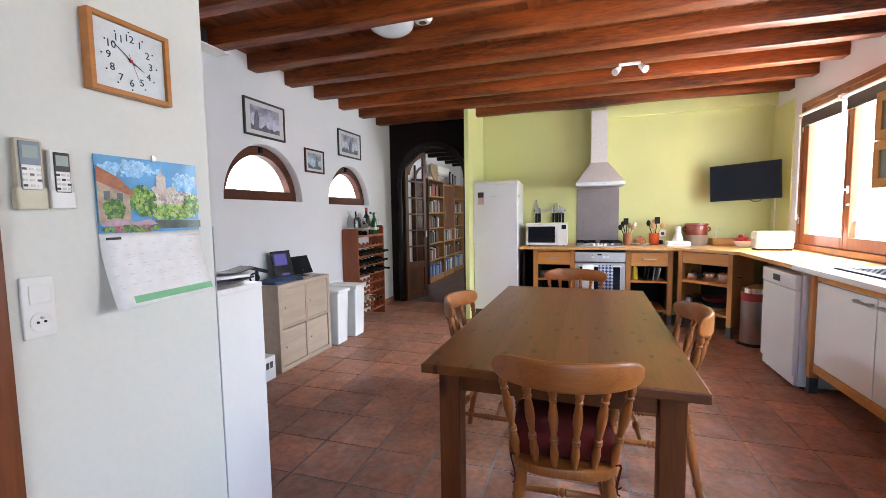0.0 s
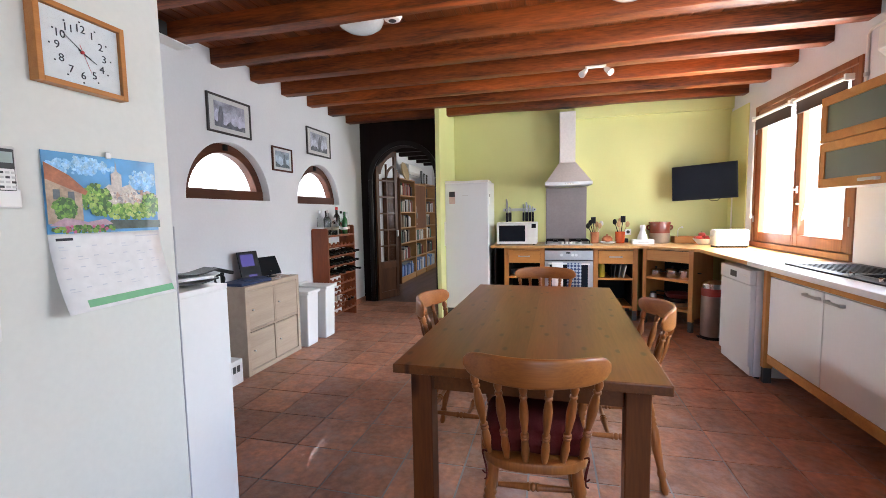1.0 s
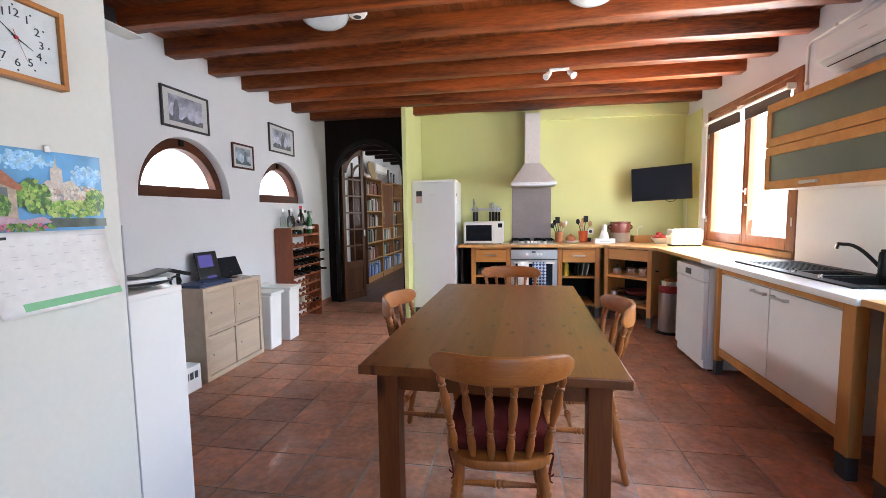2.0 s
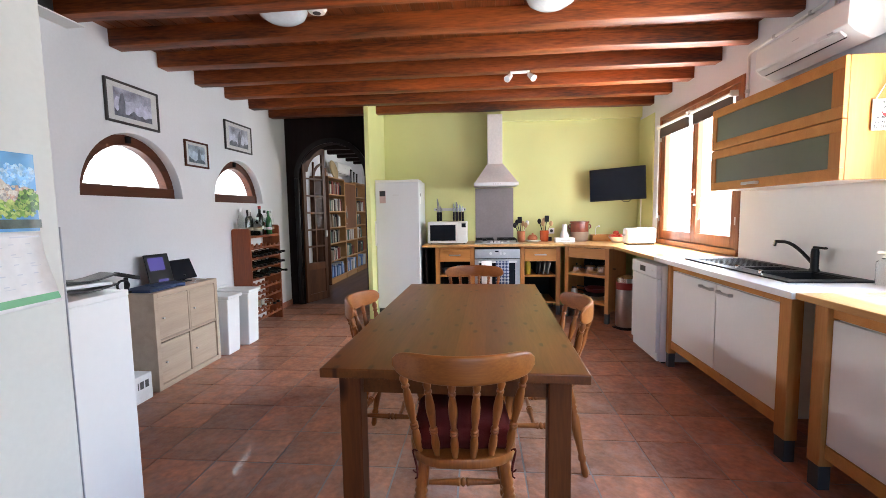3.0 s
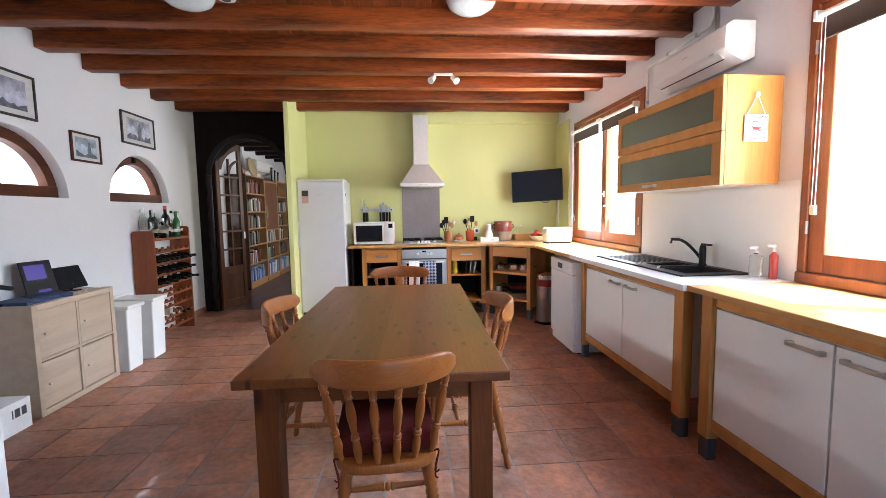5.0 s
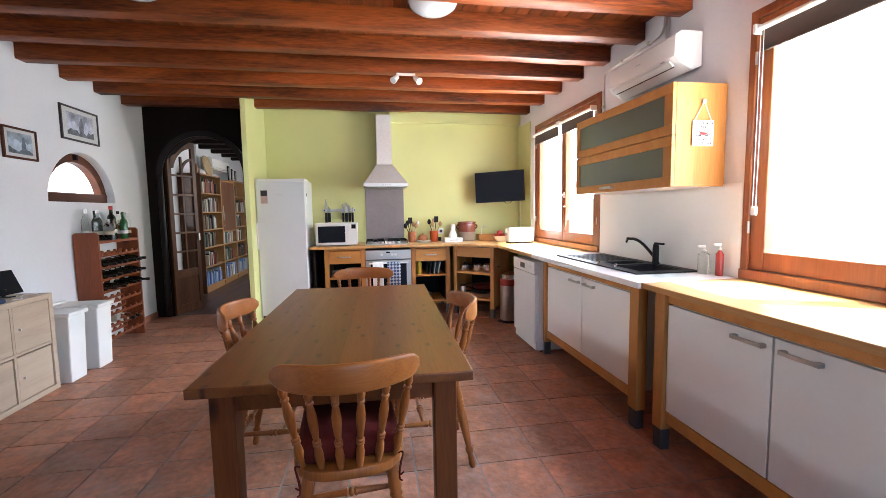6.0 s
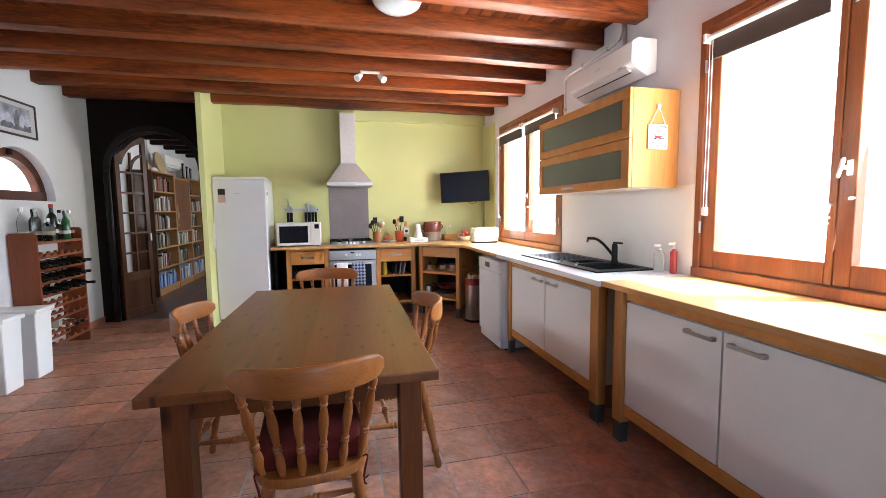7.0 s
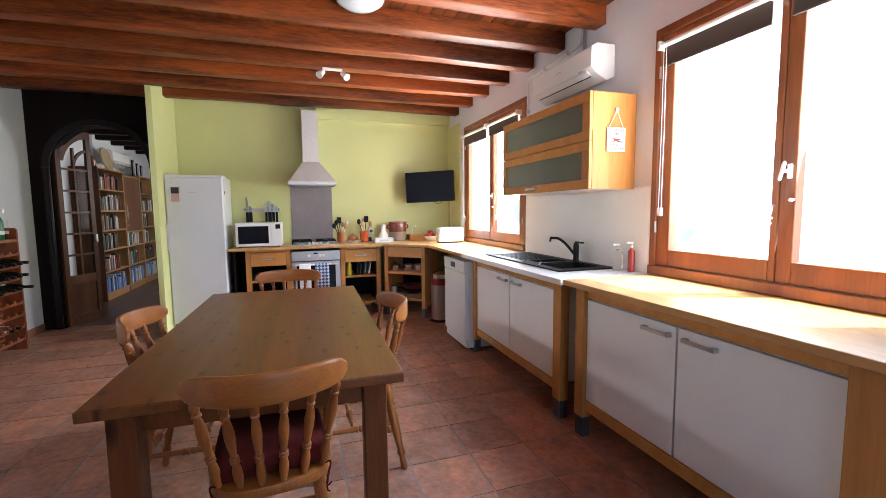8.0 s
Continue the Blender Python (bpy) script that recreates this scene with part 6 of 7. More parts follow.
vent = thing("duct_box", 0, 0, 0, 0, "grey duct box with a white bracket under the ceiling", "duct")
part("box", box(XL + 0.001, XL + 0.10, 2.60, 2.80, 2.69, 2.80, 0.004), GREYLEG, vent)
part("bracket", box(XL + 0.001, XL + 0.14, 2.55, 2.98, 2.672, 2.682, 0.002), PLASTIC, vent)

structure("baseboard", box(XL, XL + 0.012, 5.54, YB - 0.001, 0.001, 0.08, 0.002), TILE, "terracotta tile skirting")
structure("baseboard", box(XL, XL + 0.012, 0.72, 3.10, 0.001, 0.08, 0.002), TILE, "terracotta tile skirting")

# ---- the partition wall and what hangs on it ----
XP = PX
wc = thing("white_cabinet", 0, 0, 0, 0, "plain tall white cabinet behind the partition", "cabinet")
part("body", box(-1.80, -1.353, 1.232, 1.445, 0, 1.092, 0.002), LAMINATE, wc)
part("top_panel", box(-1.80, -1.352, 1.2315, 1.4455, 1.0925, 1.112, 0.002), LAMINATE, wc)
LEATHER = material("black_leather", (0.022, 0.022, 0.024), 0.45, bump=0.4, bump_scale=150)
wl = thing("wallet", -1.455, 1.345, 1.112, -22, "black leather wallet with papers inside", "wallet")
def leather_leaf(tilt, lift, width):
    """One soft cover of a wallet, sagging towards its free edge."""
    bm = bmesh.new()
    rows = []
    for i in range(9):
        u = -0.105 + 0.21 * i / 8
        sag = tilt * (u + 0.105) + 0.006 * math.sin(i * 0.9)
        rows.append([bm.verts.new((v, u, lift + sag + dz)) for v, dz in ((-width, 0), (width, 0.002), (width, 0.008), (-width, 0.006))])
    for p, q in zip(rows, rows[1:]):
        for k in range(4):
            bm.faces.new((p[k], p[(k + 1) % 4], q[(k + 1) % 4], q[k]))
    bm.faces.new(rows[0])
    bm.faces.new(rows[-1][::-1])
    return bm


part("cover", leather_leaf(0.03, 0.007, 0.055), LEATHER, wl, smooth=40)
part("papers", box(-0.045, 0.05, -0.085, 0.092, 0.022, 0.034, 0.003), PAPER, wl, "pale papers between the covers")
part("flap", leather_leaf(0.06, 0.034, 0.054), LEATHER, wl, smooth=40)
pp = thing("paper_stack", -1.64, 1.33, 1.112, -8, "loose white papers on a cabinet top", "papers")
part("sheets", box(-0.07, 0.07, -0.06, 0.06, 0, 0.05, 0.002), PAPER, pp)


def clock():
    c = thing("wall_clock", XP + 0.001, 0.973, 1.7765, 0, "square oak wall clock with a white dial", "clock")
    CLOCKOAK = wood("clock_oak", (0.52, 0.22, 0.055), (0.40, 0.15, 0.034), 1, 0.4, 0.15, ring=25, spread=0.02)
    w, h, d, f = 0.108, 0.0965, 0.030, 0.013
    for a in ((-w, -w + f, -h, h), (w - f, w, -h, h), (-w + f, w - f, -h, -h + f), (-w + f, w - f, h - f, h)):
        part("frame_bar", box(0, d, *a, 0.0015), CLOCKOAK, c)
    DIAL = material("clock_dial", (0.62, 0.63, 0.62), 0.5, vary=0.01)
    dial = part("dial", box(0.002, d - 0.012, -w + f, w - f, -h + f, h - f), DIAL, c, "white dial")
    x = d - 0.0115
    for i in range(1, 13):
        a = radians(90 - 30 * i)
        ry, rz = 0.056, 0.057
        y, z = ry * math.cos(a), rz * math.sin(a)
        written(str(i), 0.0265, Matrix.Translation((x, y, z)) @ FACE_E, INK, "numeral", dial)
        ky, kz = 0.073 * math.cos(a), 0.074 * math.sin(a)
        part("hour_mark", box(x - 0.0004, x + 0.0004, ky - 0.0018, ky + 0.0018, kz - 0.0018, kz + 0.0018), INK, dial)

    def pointer(name, minutes, length, width, mat, tail, lift):
        a = radians(90 - 6 * minutes)
        u, v = Vector((math.cos(a), math.sin(a))), Vector((-math.sin(a), math.cos(a)))
        pts = [(-u * tail + v * width), (u * length + v * width * 0.3), (u * length - v * width * 0.3), (-u * tail - v * width)]
        part(name, prism([(p.x, p.y) for p in pts], "x", x + lift, x + lift + 0.0006), mat, dial)

    pointer("hour_pointer", 19.8, 0.040, 0.0022, INK, 0.010, 0.002)
    pointer("minute_pointer", 51.2, 0.060, 0.0018, INK, 0.012, 0.003)
    pointer("second_pointer", 26.5, 0.052, 0.0006, REDINK, 0.018, 0.004)
    part("hub", rod((x, 0, 0), (x + 0.005, 0, 0), 0.004), REDINK, dial)
    g = part("glazing", box(d - 0.007, d - 0.005, -w + f, w - f, -h + f, h - f), PANE, c, "clear glass")
    g.visible_shadow = False


clock()


def calendar():
    c = thing("wall_calendar", XP, 0, 0, 0, "open wall calendar with a village picture above", "calendar")
    y0, y1, zt, zm, zb = 0.870, 1.168, 1.523, 1.322, 1.130
    w, h = y1 - y0, zt - zm
    pic = part("picture_page", box(0.003, 0.0055, y0, y1, zm, zt), material("calendar_sky", (0.10, 0.33, 0.62), 0.45, vary=0.35, vary_scale=9, coat=0.2), c, "glossy village photograph page")

    def flat(name, pts, colour, layer, vary=0.25, vs=30):
        m = material("print_" + name, colour, 0.45, vary=vary, vary_scale=vs, grain=0.2, bump_scale=130, coat=0.2)
        part(name, prism([(y0 + u * w, zm + v * h) for u, v in pts], "x", 0.0055 + 0.0003 * layer, 0.0058 + 0.0003 * layer), m, pic)

    inks = {}

    def fleck(pts, colour, layer):
        if colour not in inks:
            inks[colour] = material("print_ink", colour, 0.45, vary=0.3, vary_scale=60, grain=0.25, bump_scale=200, coat=0.2)
        return prism([(y0 + min(1, max(0, u)) * w, zm + min(1, max(0, v)) * h) for u, v in pts], "x", 0.0055 + 0.0003 * layer, 0.0058 + 0.0003 * layer), inks[colour]

    def cluster(name, cu, cv, ru, rv, n, colours, layer, size):
        """A printed mass made of many small irregular flecks."""
        made = {}
        n, size = n * 4, size * 0.5
        for i in range(n):
            a, q = rnd.uniform(0, 6.283), rnd.random() ** 0.6
            u, v = cu + ru * q * math.cos(a), cv + rv * q * math.sin(a)
            s = size * rnd.uniform(0.6, 1.3)
            pts = [(u + s * 0.66 * math.cos(k * 1.047) * rnd.uniform(0.7, 1.2), v + s * math.sin(k * 1.047) * rnd.uniform(0.7, 1.2)) for k in range(6)]
            c_ = rnd.choice(colours)
            bm_, mat_ = fleck(pts, c_, layer + 0.01 * i)
            if c_ in made:
                made[c_] = (merge(bm_, made[c_][0]), mat_)
            else:
                made[c_] = (bm_, mat_)
        for bm_, mat_ in made.values():
            tagged(part(name, bm_, mat_, pic), kind="stuff")

    rnd = random.Random(8)
    LEAVES = ((0.03, 0.10, 0.012), (0.07, 0.20, 0.02), (0.16, 0.34, 0.04), (0.33, 0.48, 0.09))
    cluster("clouds", 0.30, 0.85, 0.28, 0.10, 26, ((0.26, 0.54, 0.80), (0.36, 0.62, 0.82)), 0, 0.07)
    cluster("clouds", 0.85, 0.72, 0.14, 0.14, 18, ((0.24, 0.52, 0.80), (0.40, 0.64, 0.82)), 0, 0.07)
    flat("far_town", [(0.42, 0.30), (1, 0.30), (1, 0.52), (0.9, 0.58), (0.8, 0.52), (0.72, 0.66), (0.62, 0.60), (0.52, 0.64), (0.42, 0.52)], (0.58, 0.52, 0.45), 4)
    cluster("roofs", 0.72, 0.48, 0.26, 0.10, 46, ((0.62, 0.56, 0.46), (0.50, 0.33, 0.24), (0.70, 0.66, 0.58), (0.36, 0.34, 0.33)), 5, 0.045)
    flat("tower", [(0.54, 0.55), (0.64, 0.55), (0.64, 0.78), (0.60, 0.82), (0.59, 0.97), (0.58, 0.82), (0.54, 0.78)], (0.52, 0.47, 0.42), 8)
    cluster("bank", 0.70, 0.28, 0.32, 0.10, 70, LEAVES[1:] + ((0.45, 0.55, 0.15),), 9, 0.06)
    cluster("tree", 0.40, 0.42, 0.13, 0.20, 60, LEAVES, 13, 0.055)
    cluster("tree", 0.92, 0.40, 0.09, 0.14, 36, LEAVES, 13, 0.055)
    flat("house_wall", [(0, 0.12), (0.27, 0.14), (0.27, 0.52), (0.14, 0.62), (0, 0.70)], (0.42, 0.32, 0.22), 17, 0.35, 50)
    flat("house_roof", [(0, 0.66), (0.30, 0.48), (0.32, 0.53), (0.18, 0.72), (0, 0.86)], (0.34, 0.11, 0.045), 18, 0.35, 50)
    for u, v in ((0.05, 0.42), (0.16, 0.40), (0.05, 0.24), (0.17, 0.24)):
        flat("shutter", [(u, v), (u + 0.05, v), (u + 0.05, v + 0.12), (u, v + 0.12)], (0.10, 0.12, 0.13), 19)
    cluster("bush", 0.13, 0.30, 0.09, 0.13, 40, LEAVES[:3], 20, 0.055)
    flat("river", [(0.45, 0.04), (1, 0.04), (1, 0.15), (0.5, 0.16)], (0.06, 0.09, 0.07), 22, 0.5, 40)
    flat("parasol", [(0, 0.10), (0.12, 0.20), (0.30, 0.14), (0.45, 0.18), (0.52, 0.11), (0.3, 0.07)], (0.44, 0.30, 0.36), 23, 0.15)
    cluster("flower_bed", 0.28, 0.05, 0.26, 0.04, 40, LEAVES[:3] + ((0.45, 0.10, 0.20),), 24, 0.045)
    # hanging lower sheet, bellied out from the wall
    bm = bmesh.new()
    n = 14
    rows = []
    for i in range(n + 1):
        s = i / n
        z = zm - 0.003 - s * (zm - zb)
        x = 0.005 + 0.050 * s ** 1.6
        rows.append([bm.verts.new((x, y0 + w * k / 6, z + 0.006 * (k / 6) * s)) for k in range(7)])
    for a, b in zip(rows, rows[1:]):
        for k in range(6):
            bm.faces.new((a[k], a[k + 1], b[k + 1], b[k]))
    sheet = part("date_page", bm, PAPER, c, "white date page", 60)
    sheet.modifiers.new("thick", "SOLIDIFY").thickness = 0.0012
    BAND = material("green_band", (0.22, 0.52, 0.28), 0.5, vary=0.08)
    LINE = material("pale_grey_print", (0.64, 0.65, 0.69), 0.7)

    def on_sheet(s):
        return 0.005 + 0.050 * s ** 1.6 + 0.0012, zm - 0.003 - s * (zm - zb)

    def strip(name, s0, s1, u0, u1, mat):
        m = bmesh.new()
        k = 4
        last = None
        for i in range(k + 1):
            x, z = on_sheet(s0 + (s1 - s0) * i / k)
            s = s0 + (s1 - s0) * i / k
            row = [m.verts.new((x, y0 + w * u, z + 0.006 * u * s)) for u in (u0, u1)]
            if last:
                m.faces.new((last[0], last[1], row[1], row[0]))
            last = row
        ob = part(name, m, mat, sheet)
        ob.modifiers.new("thick", "SOLIDIFY").thickness = 0.0005

    strip("band", 0.86, 0.955, 0.16, 0.99, BAND)
    strip("month_bars", 0.04, 0.075, 0.05, 0.18, INK)
    strip("month_bars", 0.05, 0.07, 0.74, 0.98, LINE)
    for r in range(5):
        for k in range(7):
            strip("date_bar", 0.15 + r * 0.135, 0.163 + r * 0.135, 0.06 + k * 0.132, 0.10 + k * 0.132, LINE)
            if (r * 3 + k * 5) % 4 == 0:
                strip("note_bar", 0.19 + r * 0.135, 0.197 + r * 0.135, 0.06 + k * 0.132, 0.14 + k * 0.132, LINE)
    part("clip", box(0.004, 0.010, 1.022, 1.036, zt - 0.004, zt + 0.014, 0.002), STEEL, c, "small metal clip")


calendar()


def remote(y0, y1, z0, z1, body, label, big):
    r = thing("remote_control", XP + 0.001, 0, 0, 0, label, "remote control", "remotes on the partition wall")
    part("holder", box(0, 0.022, y0 - 0.003, y1 + 0.003, z0 - 0.004, z0 + (z1 - z0) * 0.30, 0.004), body, r, "wall holder")
    b = part("casing", box(0.003, 0.020, y0, y1, z0 + 0.002, z1, 0.005), body if big else PLASTIC, r)
    w, h = y1 - y0, z1 - z0
    face = part("face", box(0.0195, 0.0225, y0 + 0.006, y1 - 0.006, z0 + h * 0.25, z1 - 0.006, 0.002), GREYLEG if not big else material("blue_grey_plastic", (0.20, 0.25, 0.30), 0.5), b)
    part("display", box(0.022, 0.0232, y0 + w * 0.22, y1 - w * 0.22, z1 - h * 0.28, z1 - h * 0.10), material("lcd_grey", (0.30, 0.36, 0.34), 0.3), face)
    lower = part("key_panel", box(0.0222, 0.0236, y0 + 0.008, y1 - 0.008, z0 + h * 0.27, z0 + h * 0.62, 0.001), PLASTIC, face)
    for i in range(4):
        for k in range(3):
            y, z = y0 + w * (0.25 + 0.25 * k), z0 + h * (0.32 + 0.08 * i)
            part("key", box(0.0234, 0.0246, y - 0.004, y + 0.004, z - 0.0025, z + 0.0025, 0.0008), STEEL if (i + k) % 3 else GREYLEG, lower)


remote(0.706, 0.757, 1.386, 1.536, material("beige_plastic", (0.58, 0.54, 0.40), 0.45), "grey and beige remote in a wall holder", True)
remote(0.769, 0.813, 1.388, 1.519, PLASTIC, "white remote control in a wall holder", False)

sw = thing("switch_plate", XP + 0.001, 0, 0, 0, "white light switch above a wall socket", "light switch")
plate = part("plate", box(0, 0.009, 0.700, 0.763, 1.094, 1.233, 0.003), PLASTIC, sw)
part("rocker", box(0.009, 0.012, 0.712, 0.753, 1.172, 1.214, 0.002), PLASTIC, plate)
sk = part("socket_ring", lathe([(0.022, -0.003), (0.022, 0.003), (0.0195, 0.003), (0.017, 0.0012)], 26, None, pose(0.009, 0.732, 1.130, 0, 90, 0)), PLASTIC, plate, smooth=40)
for y in (0.725, 0.739):
    part("contact", rod((0.0095, y, 1.130), (0.0112, y, 1.130), 0.003), MATTBLACK, sk)
part("earth_pin", rod((0.009, 0.732, 1.140), (0.018, 0.732, 1.140), 0.0025), STEEL, sk)

door = thing("door_1", 0, 0, 0, 0, "varnished wooden door with a plain casing, closed", "door", kind="structure")
part("casing", box(XP + 0.001, XP + 0.022, 0.600, 0.672, 0, 2.10, 0.004), WINDOWWOOD, door)
part("casing", box(XP + 0.001, XP + 0.022, -0.325, -0.257, 0, 2.10, 0.004), WINDOWWOOD, door)
part("casing", box(XP + 0.001, XP + 0.022, -0.257, 0.600, 2.035, 2.10, 0.004), WINDOWWOOD, door)
part("door_leaf", box(XP + 0.001, XP + 0.012, -0.255, 0.598, 0.005, 2.033, 0.002), WINDOWWOOD, door)

# ---- the library beyond the archway ----
LY0, LY1, LXW, LXE, LZ = YB + 0.16, 11.6, -3.36, 0.0, 2.72
LIBFLOOR = wood("dark_plank_floor", (0.10, 0.05, 0.035), (0.05, 0.025, 0.018), 1, 0.35, 0.2)
structure("floor_library", box(LXW - 0.2, LXE + 0.2, YB - 0.02, LY1, -0.12, -0.004), LIBFLOOR, "dark wooden floor beyond the archway")
structure("ceiling_library", box(LXW - 0.2, LXE + 0.2, YB + 0.2, LY1 + 0.2, LZ, LZ + 0.1), WHITE, "white ceiling beyond the archway")
structure("wall_library_west", box(LXW - 0.2, LXW, YB + 0.2, LY1, -0.1, LZ), WHITE, "white library wall")
structure("wall_library_north", box(LXW - 0.2, LXE + 0.2, LY1, LY1 + 0.2, -0.1, LZ), WHITE, "white library end wall")
# out of view; the opening is added to go with the library lamp
wall_with_holes("wall_library_east", "x", LXE, LXE + 0.2, YB + 0.2, LY1, -0.1, LZ, [(7.9, 9.3, 1.1, 2.4)], WHITE, "unseen white library wall with an added opening")
structure("wall_library_return", box(LXW, XL, YB + 0.16, YB + 0.2, -0.1, LZ), WHITE, "white return beside the archway")
for i in range(7):
    y = 7.1 + i * 0.62
    b = part("ceiling_beam", box(LXW, LXE, y, y + 0.11, LZ - 0.11, LZ - 0.001, 0.008), DARKWOOD)
    tagged(b, "dark stained ceiling beam beyond the archway", "ceiling beam", "beams in the library", "structure")


def bookcase(y0, y1, shelves, h, door_z=None, label=""):
    b = thing("bookcase", 0, 0, 0, 0, label, "bookcase", "bookcases along the library wall")
    x0, x1, t = LXW + 0.002, -3.0, 0.022
    part("side_panel", box(x0, x1, y0, y0 + t, 0, h), DOORWOOD if y0 < 8 else SHELFWOOD, b)
    part("side_panel", box(x0, x1, y1 - t, y1, 0, h), SHELFWOOD, b)
    part("back_panel", box(x0, x0 + 0.008, y0 + t, y1 - t, 0, h), DOORWOOD, b, "dark back panel")
    for z in shelves:
        part("shelf", box(x0 + 0.008, x1 - 0.002, y0 + t, y1 - t, z, z + t), SHELFWOOD, b)
    part("plinth", box(x1 - 0.03, x1 - 0.012, y0 + t, y1 - t, 0, shelves[0]), SHELFWOOD, b)
    if door_z:
        d = part("door", box(x1 - 0.02, x1 - 0.001, y0 + t, y1 - t, *door_z, 0.002), wood("cabinet_door_brown", (0.19, 0.075, 0.028), (0.12, 0.046, 0.018), 2, 0.4), b, "plain brown cupboard door")
        part("knob", rod((x1, y0 + 0.06, door_z[0] + 0.1), (x1 + 0.02, y0 + 0.06, door_z[0] + 0.1), 0.012), STEEL, d)
    return b


SH = [0.09, 0.43, 0.77, 1.08, 1.39, 1.72, 2.048]
bookcase(7.97, 8.94, SH, 2.07, None, "pale wooden bookcase filled with books")
bookcase(8.945, 9.74, [0.09, 0.43, 0.77, 1.02, 1.998], 2.02, (1.045, 1.995), "pale bookcase with a brown cupboard door above")
bookcase(9.745, 10.60, SH, 2.07, None, "pale wooden bookcase filled with books")
BOOKS = [material("book_%d" % i, c, 0.6, vary=0.15, vary_scale=30) for i, c in enumerate(((0.03, 0.03, 0.035), (0.26, 0.24, 0.21), (0.08, 0.12, 0.30), (0.25, 0.05, 0.04), (0.50, 0.48, 0.42), (0.05, 0.12, 0.09), (0.16, 0.10, 0.06), (0.16, 0.26, 0.50), (0.55, 0.55, 0.56)))]
random.seed(11)
BOOKMESH = {}
for c0, c1, zs in ((8.00, 8.91, SH[:-1]), (8.97, 9.71, SH[:3]), (9.77, 10.57, SH[:-1])):
    for zi, z in enumerate(zs):
        y = c0 + random.uniform(0, 0.08)
        stop = c1 - (random.uniform(0.1, 0.6) if zi not in (0, 4) else 0.03)
        room = 0.27
        while y < stop:
            t, hh = random.choice((0.022, 0.03, 0.04, 0.05)), random.choice((0.19, 0.22, 0.25))
            if y + t > c1:
                break
            pool = (7, 8, 4, 2, 7) if zi == 0 else (0, 1, 0, 3, 5, 6, 6, 4, 8)
            key = (t, hh, random.choice(pool))
            if key not in BOOKMESH:
                tmp = part("book", box(0, 0.17, 0, t - 0.002, 0, min(hh, room), 0.002, seg=1), BOOKS[key[2]])
                BOOKMESH[key] = tmp.data
                ob = tmp
            else:
                ob = new("book", BOOKMESH[key])
            ob.location = (-3.21 + random.uniform(-0.02, 0.02), y, z + 0.022)
            tagged(ob, "bound book standing on a library shelf", "book", "books on the library shelves")
            y += t
split_unit("air_conditioner", pose(LXW + 0.002, 9.48, 2.20, 0, 0, 90), 0.95, 0.26, 0.22, "white air conditioning unit above a bookcase")
bs = thing("round_basket", -3.18, 8.80, 2.071, 0, "round woven tray leaning above a bookcase", "basket")
disc = part("disc", lathe([(0.19, 0), (0.2, 0.012), (0.19, 0.03), (0.15, 0.018)], 28), material("woven_straw", (0.36, 0.27, 0.15), 0.9, bump=0.6, bump_scale=90), bs, smooth=40)
disc.matrix_basis = pose(0, 0, 0.19, 0, 78, 0)
for y, h in ((9.80, 0.30), (10.02, 0.26), (10.24, 0.24)):
    f = thing("photo_frame", -3.12, y, 2.071, 8, "dark photo frame standing on a bookcase", "photo frame", "frames on the bookcase")
    part("frame", box(-0.01, 0.01, 0, 0.17, 0, h, 0.003), MATTBLACK, f)
    part("print", box(0.0102, 0.0112, 0.025, 0.145, 0.03, h - 0.03), material("grey_print", (0.3, 0.3, 0.3), 0.5), f)
for y, r, h in ((8.08, 0.05, 0.16), (8.18, 0.03, 0.12)):
    v = thing("vase", -3.1, y, 2.071, 0, "small dark vase on a bookcase", "vase")
    part("vase", lathe([(r * 0.6, 0), (r, h * 0.4), (r * 0.5, h * 0.85), (r * 0.6, h)], 16), BROWNB, v, smooth=60)


charm = thing("hanging_ornament", -2.998, 9.03, 1.33, 0, "grey fabric heart hanging on a cupboard door", "ornament")
part("heart", lathe([(0.004, -0.10), (0.035, -0.05), (0.055, 0.0), (0.045, 0.04), (0.012, 0.07)], 16, None, Matrix.Diagonal((0.35, 1, 1, 1))), material("grey_cloth", (0.25, 0.25, 0.24), 0.9, bump=0.3), charm, smooth=60)
part("string", rod((0.0, 0, 0.065), (0.0, 0, 0.20), 0.003, None, 6), PAPER, charm)
structure("trim_post", box(LXW, LXW + 0.05, 8.72, 8.80, 0, LZ - 0.001, 0.004), WHITE, "white boxed pipe on the library wall")


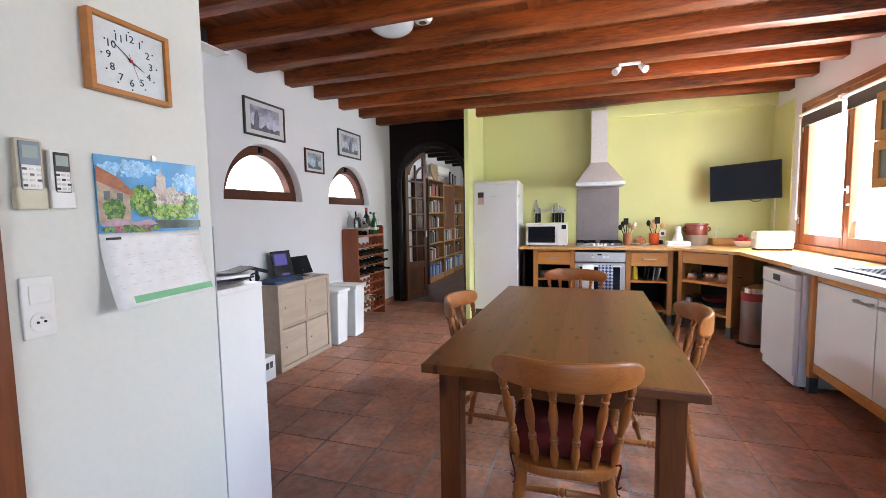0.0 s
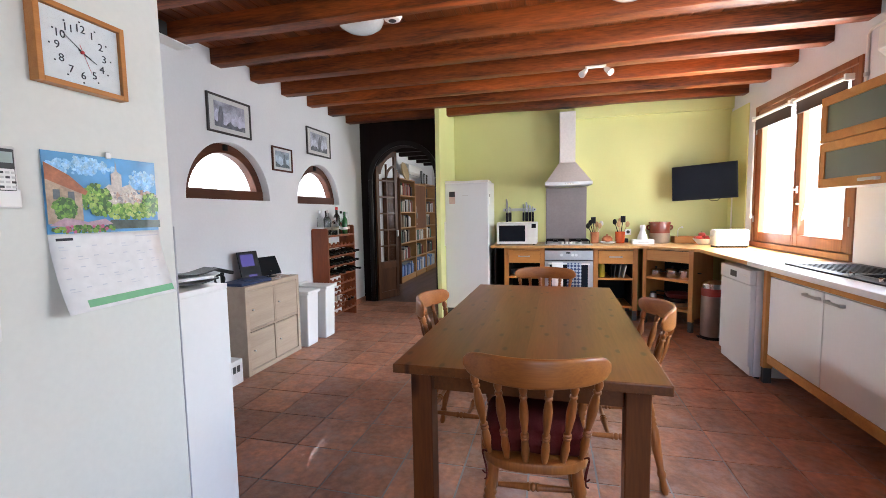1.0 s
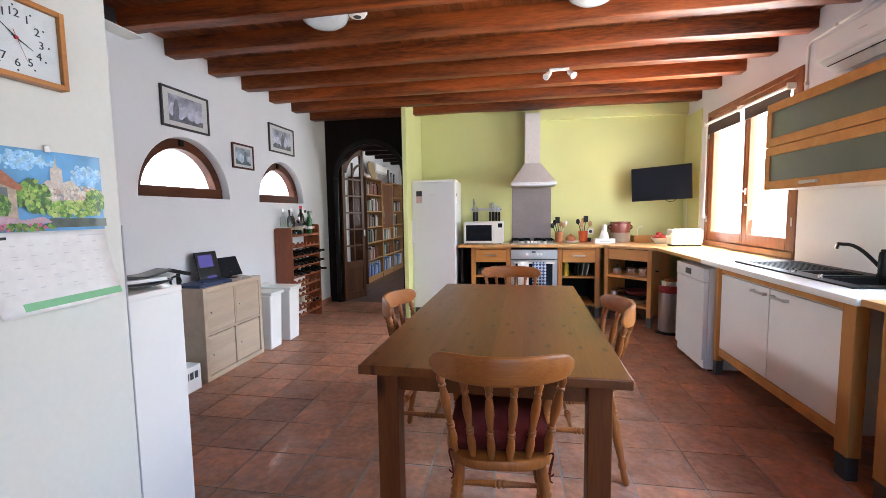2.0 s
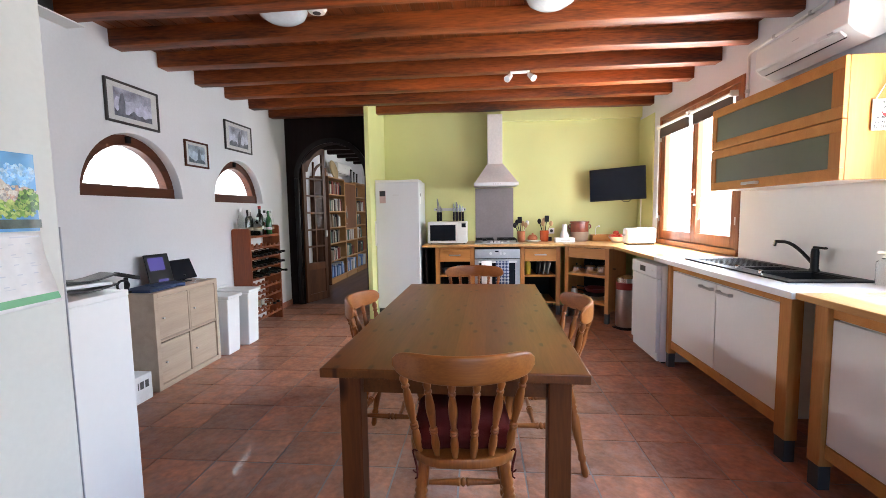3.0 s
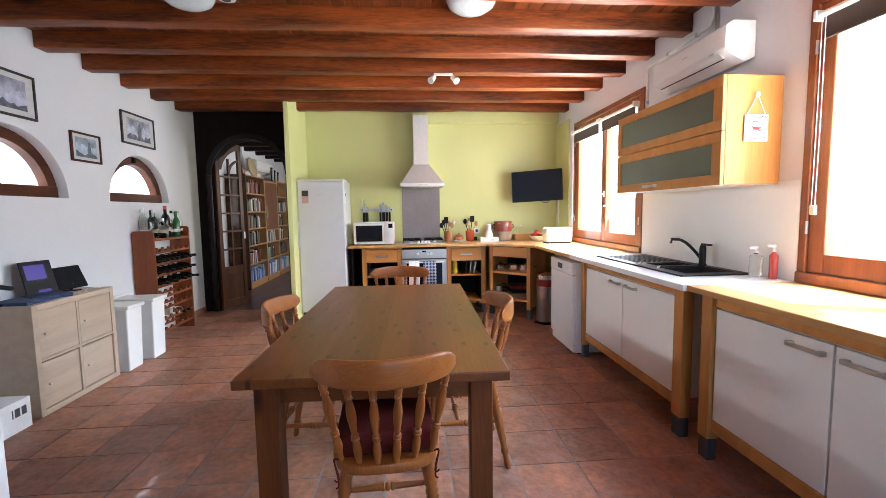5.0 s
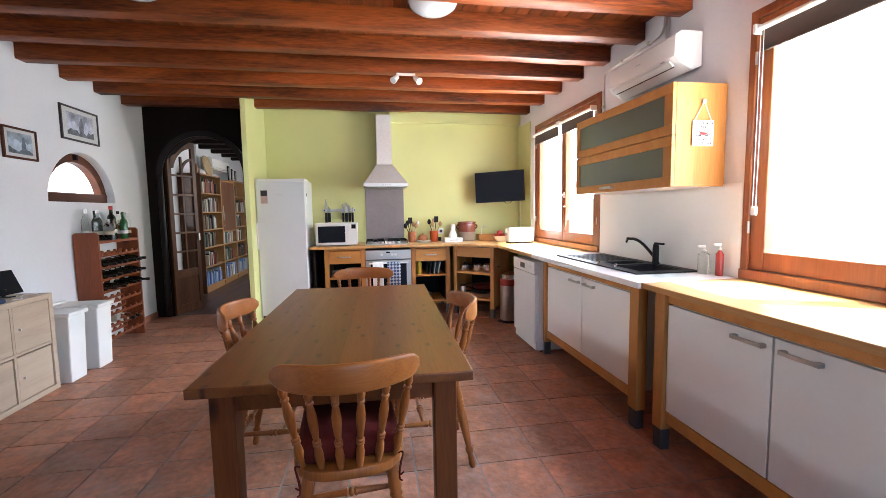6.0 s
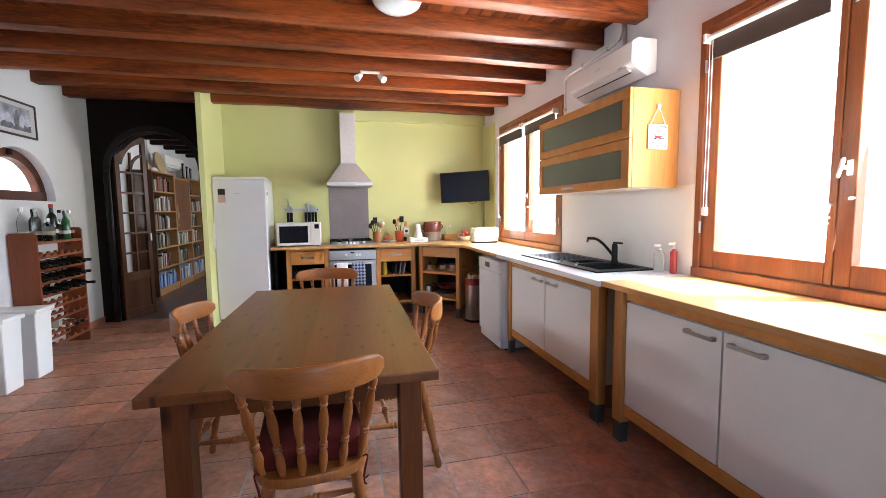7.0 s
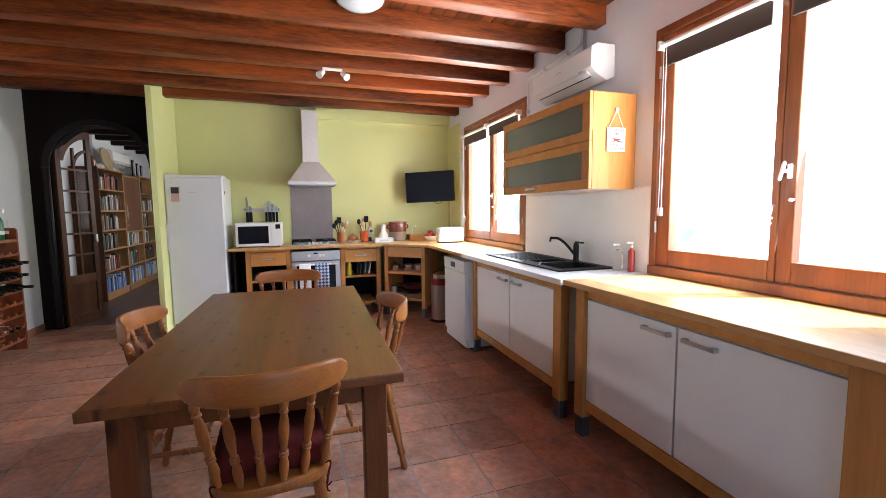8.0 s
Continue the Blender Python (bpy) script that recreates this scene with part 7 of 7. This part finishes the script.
def door_leaf():
    """Half of an arched glazed double door, swung open into the library."""
    d = thing("door_2", -2.785, YB + 0.012, 0, 69, "open brown arched glazed door leaf", "door", kind="structure")
    w, t, r = 0.485, 0.035, 0.48
    z1 = ACZ
    part("stile", box(0, 0.065, 0, t, 0.01, z1 + 0.22, 0.003), DOORWOOD, d)
    part("stile", box(w - 0.065, w, 0, t, 0.01, z1 + r - 0.012, 0.003), DOORWOOD, d)
    part("panel", box(0.065, w - 0.065, 0.008, t - 0.008, 0.13, 0.52, 0.002), DOORWOOD, d)
    part("rail", box(0.065, w - 0.065, 0, t, 0.01, 0.13, 0.003), DOORWOOD, d)
    part("rail", box(0.065, w - 0.065, 0, t, 0.50, 0.60, 0.003), DOORWOOD, d)
    part("arched_rail", arch_ring(w, z1, r, r, 0.085, 16, "y", 0, t, 90, 166), DOORWOOD, d, smooth=30)
    part("arched_bar", arch_ring(w, z1, r * 0.55, r * 0.55, 0.03, 12, "y", 0.004, t - 0.004, 90, 180), DOORWOOD, d, smooth=30)
    for k in range(6):
        z = 0.60 + k * (z1 - 0.60) / 5
        part("glazing_bar", box(0.065, w - 0.065, 0.004, t - 0.004, z - 0.012, z + 0.012), DOORWOOD, d)
    part("glazing_bar", box(w / 2 - 0.012, w / 2 + 0.012, 0.004, t - 0.004, 0.60, z1 + 0.26), DOORWOOD, d)
    for k in range(5):
        for a, b in ((0.065, w / 2 - 0.012), (w / 2 + 0.012, w - 0.065)):
            z = 0.60 + k * (z1 - 0.60) / 5 + 0.012
            g = part("pane", box(a, b, t / 2 - 0.002, t / 2 + 0.002, z, z + (z1 - 0.60) / 5 - 0.024), PANE, d, "clear glass pane")
            g.visible_shadow = False
    part("door_handle", box(w - 0.05, w - 0.02, -0.03, 0, 1.0, 1.10, 0.005), STEEL, d)


door_leaf()

# ---- floor tiles ----
PITCH = 0.339
random.seed(21)


def tile_mesh(x0, x1, y0, y1):
    bm = box(x0, x1, y0, y1, -0.008, 0.0, 0)
    top = [f for f in bm.faces if f.normal.z > 0.9]
    edges = list({e for f in top for e in f.edges})
    bmesh.ops.bevel(bm, geom=edges, offset=0.003, segments=2, affect="EDGES")
    me = bpy.data.meshes.new("tile")
    bm.to_mesh(me)
    bm.free()
    me.materials.append(TILE)
    me.shade_smooth()
    me.set_sharp_from_angle(angle=radians(50))
    return me


G = PITCH / 2 - 0.0021
tile_data = tile_mesh(-G, G, -G, G)
far_bm = None
i0, i1 = math.floor((XL - 0.393) / PITCH), math.ceil((XR - 0.393) / PITCH)
for j in range(-13, 13):
    for i in range(i0, i1):
        cx, cy = 0.393 + (i + 0.5) * PITCH, 2.26 + (j + 0.5) * PITCH
        if cy > YB - 0.14:
            continue
        if cx - G > XR or cx + G < XL or cy + G < YF:
            continue
        if cy > 0.9:
            ob = new("tile", tile_data)
            ob.matrix_basis = pose(cx, cy, random.uniform(-0.0008, 0.0008), random.uniform(-0.12, 0.12), random.uniform(-0.12, 0.12), random.choice((0, 90, 180, 270)))
            ob.parent = floor
        else:
            far_bm = box(cx - G, cx + G, cy - G, cy + G, -0.008, 0.0, 0, far_bm)
tagged(part("floor_tiles", far_bm, TILE, floor), kind="stuff")
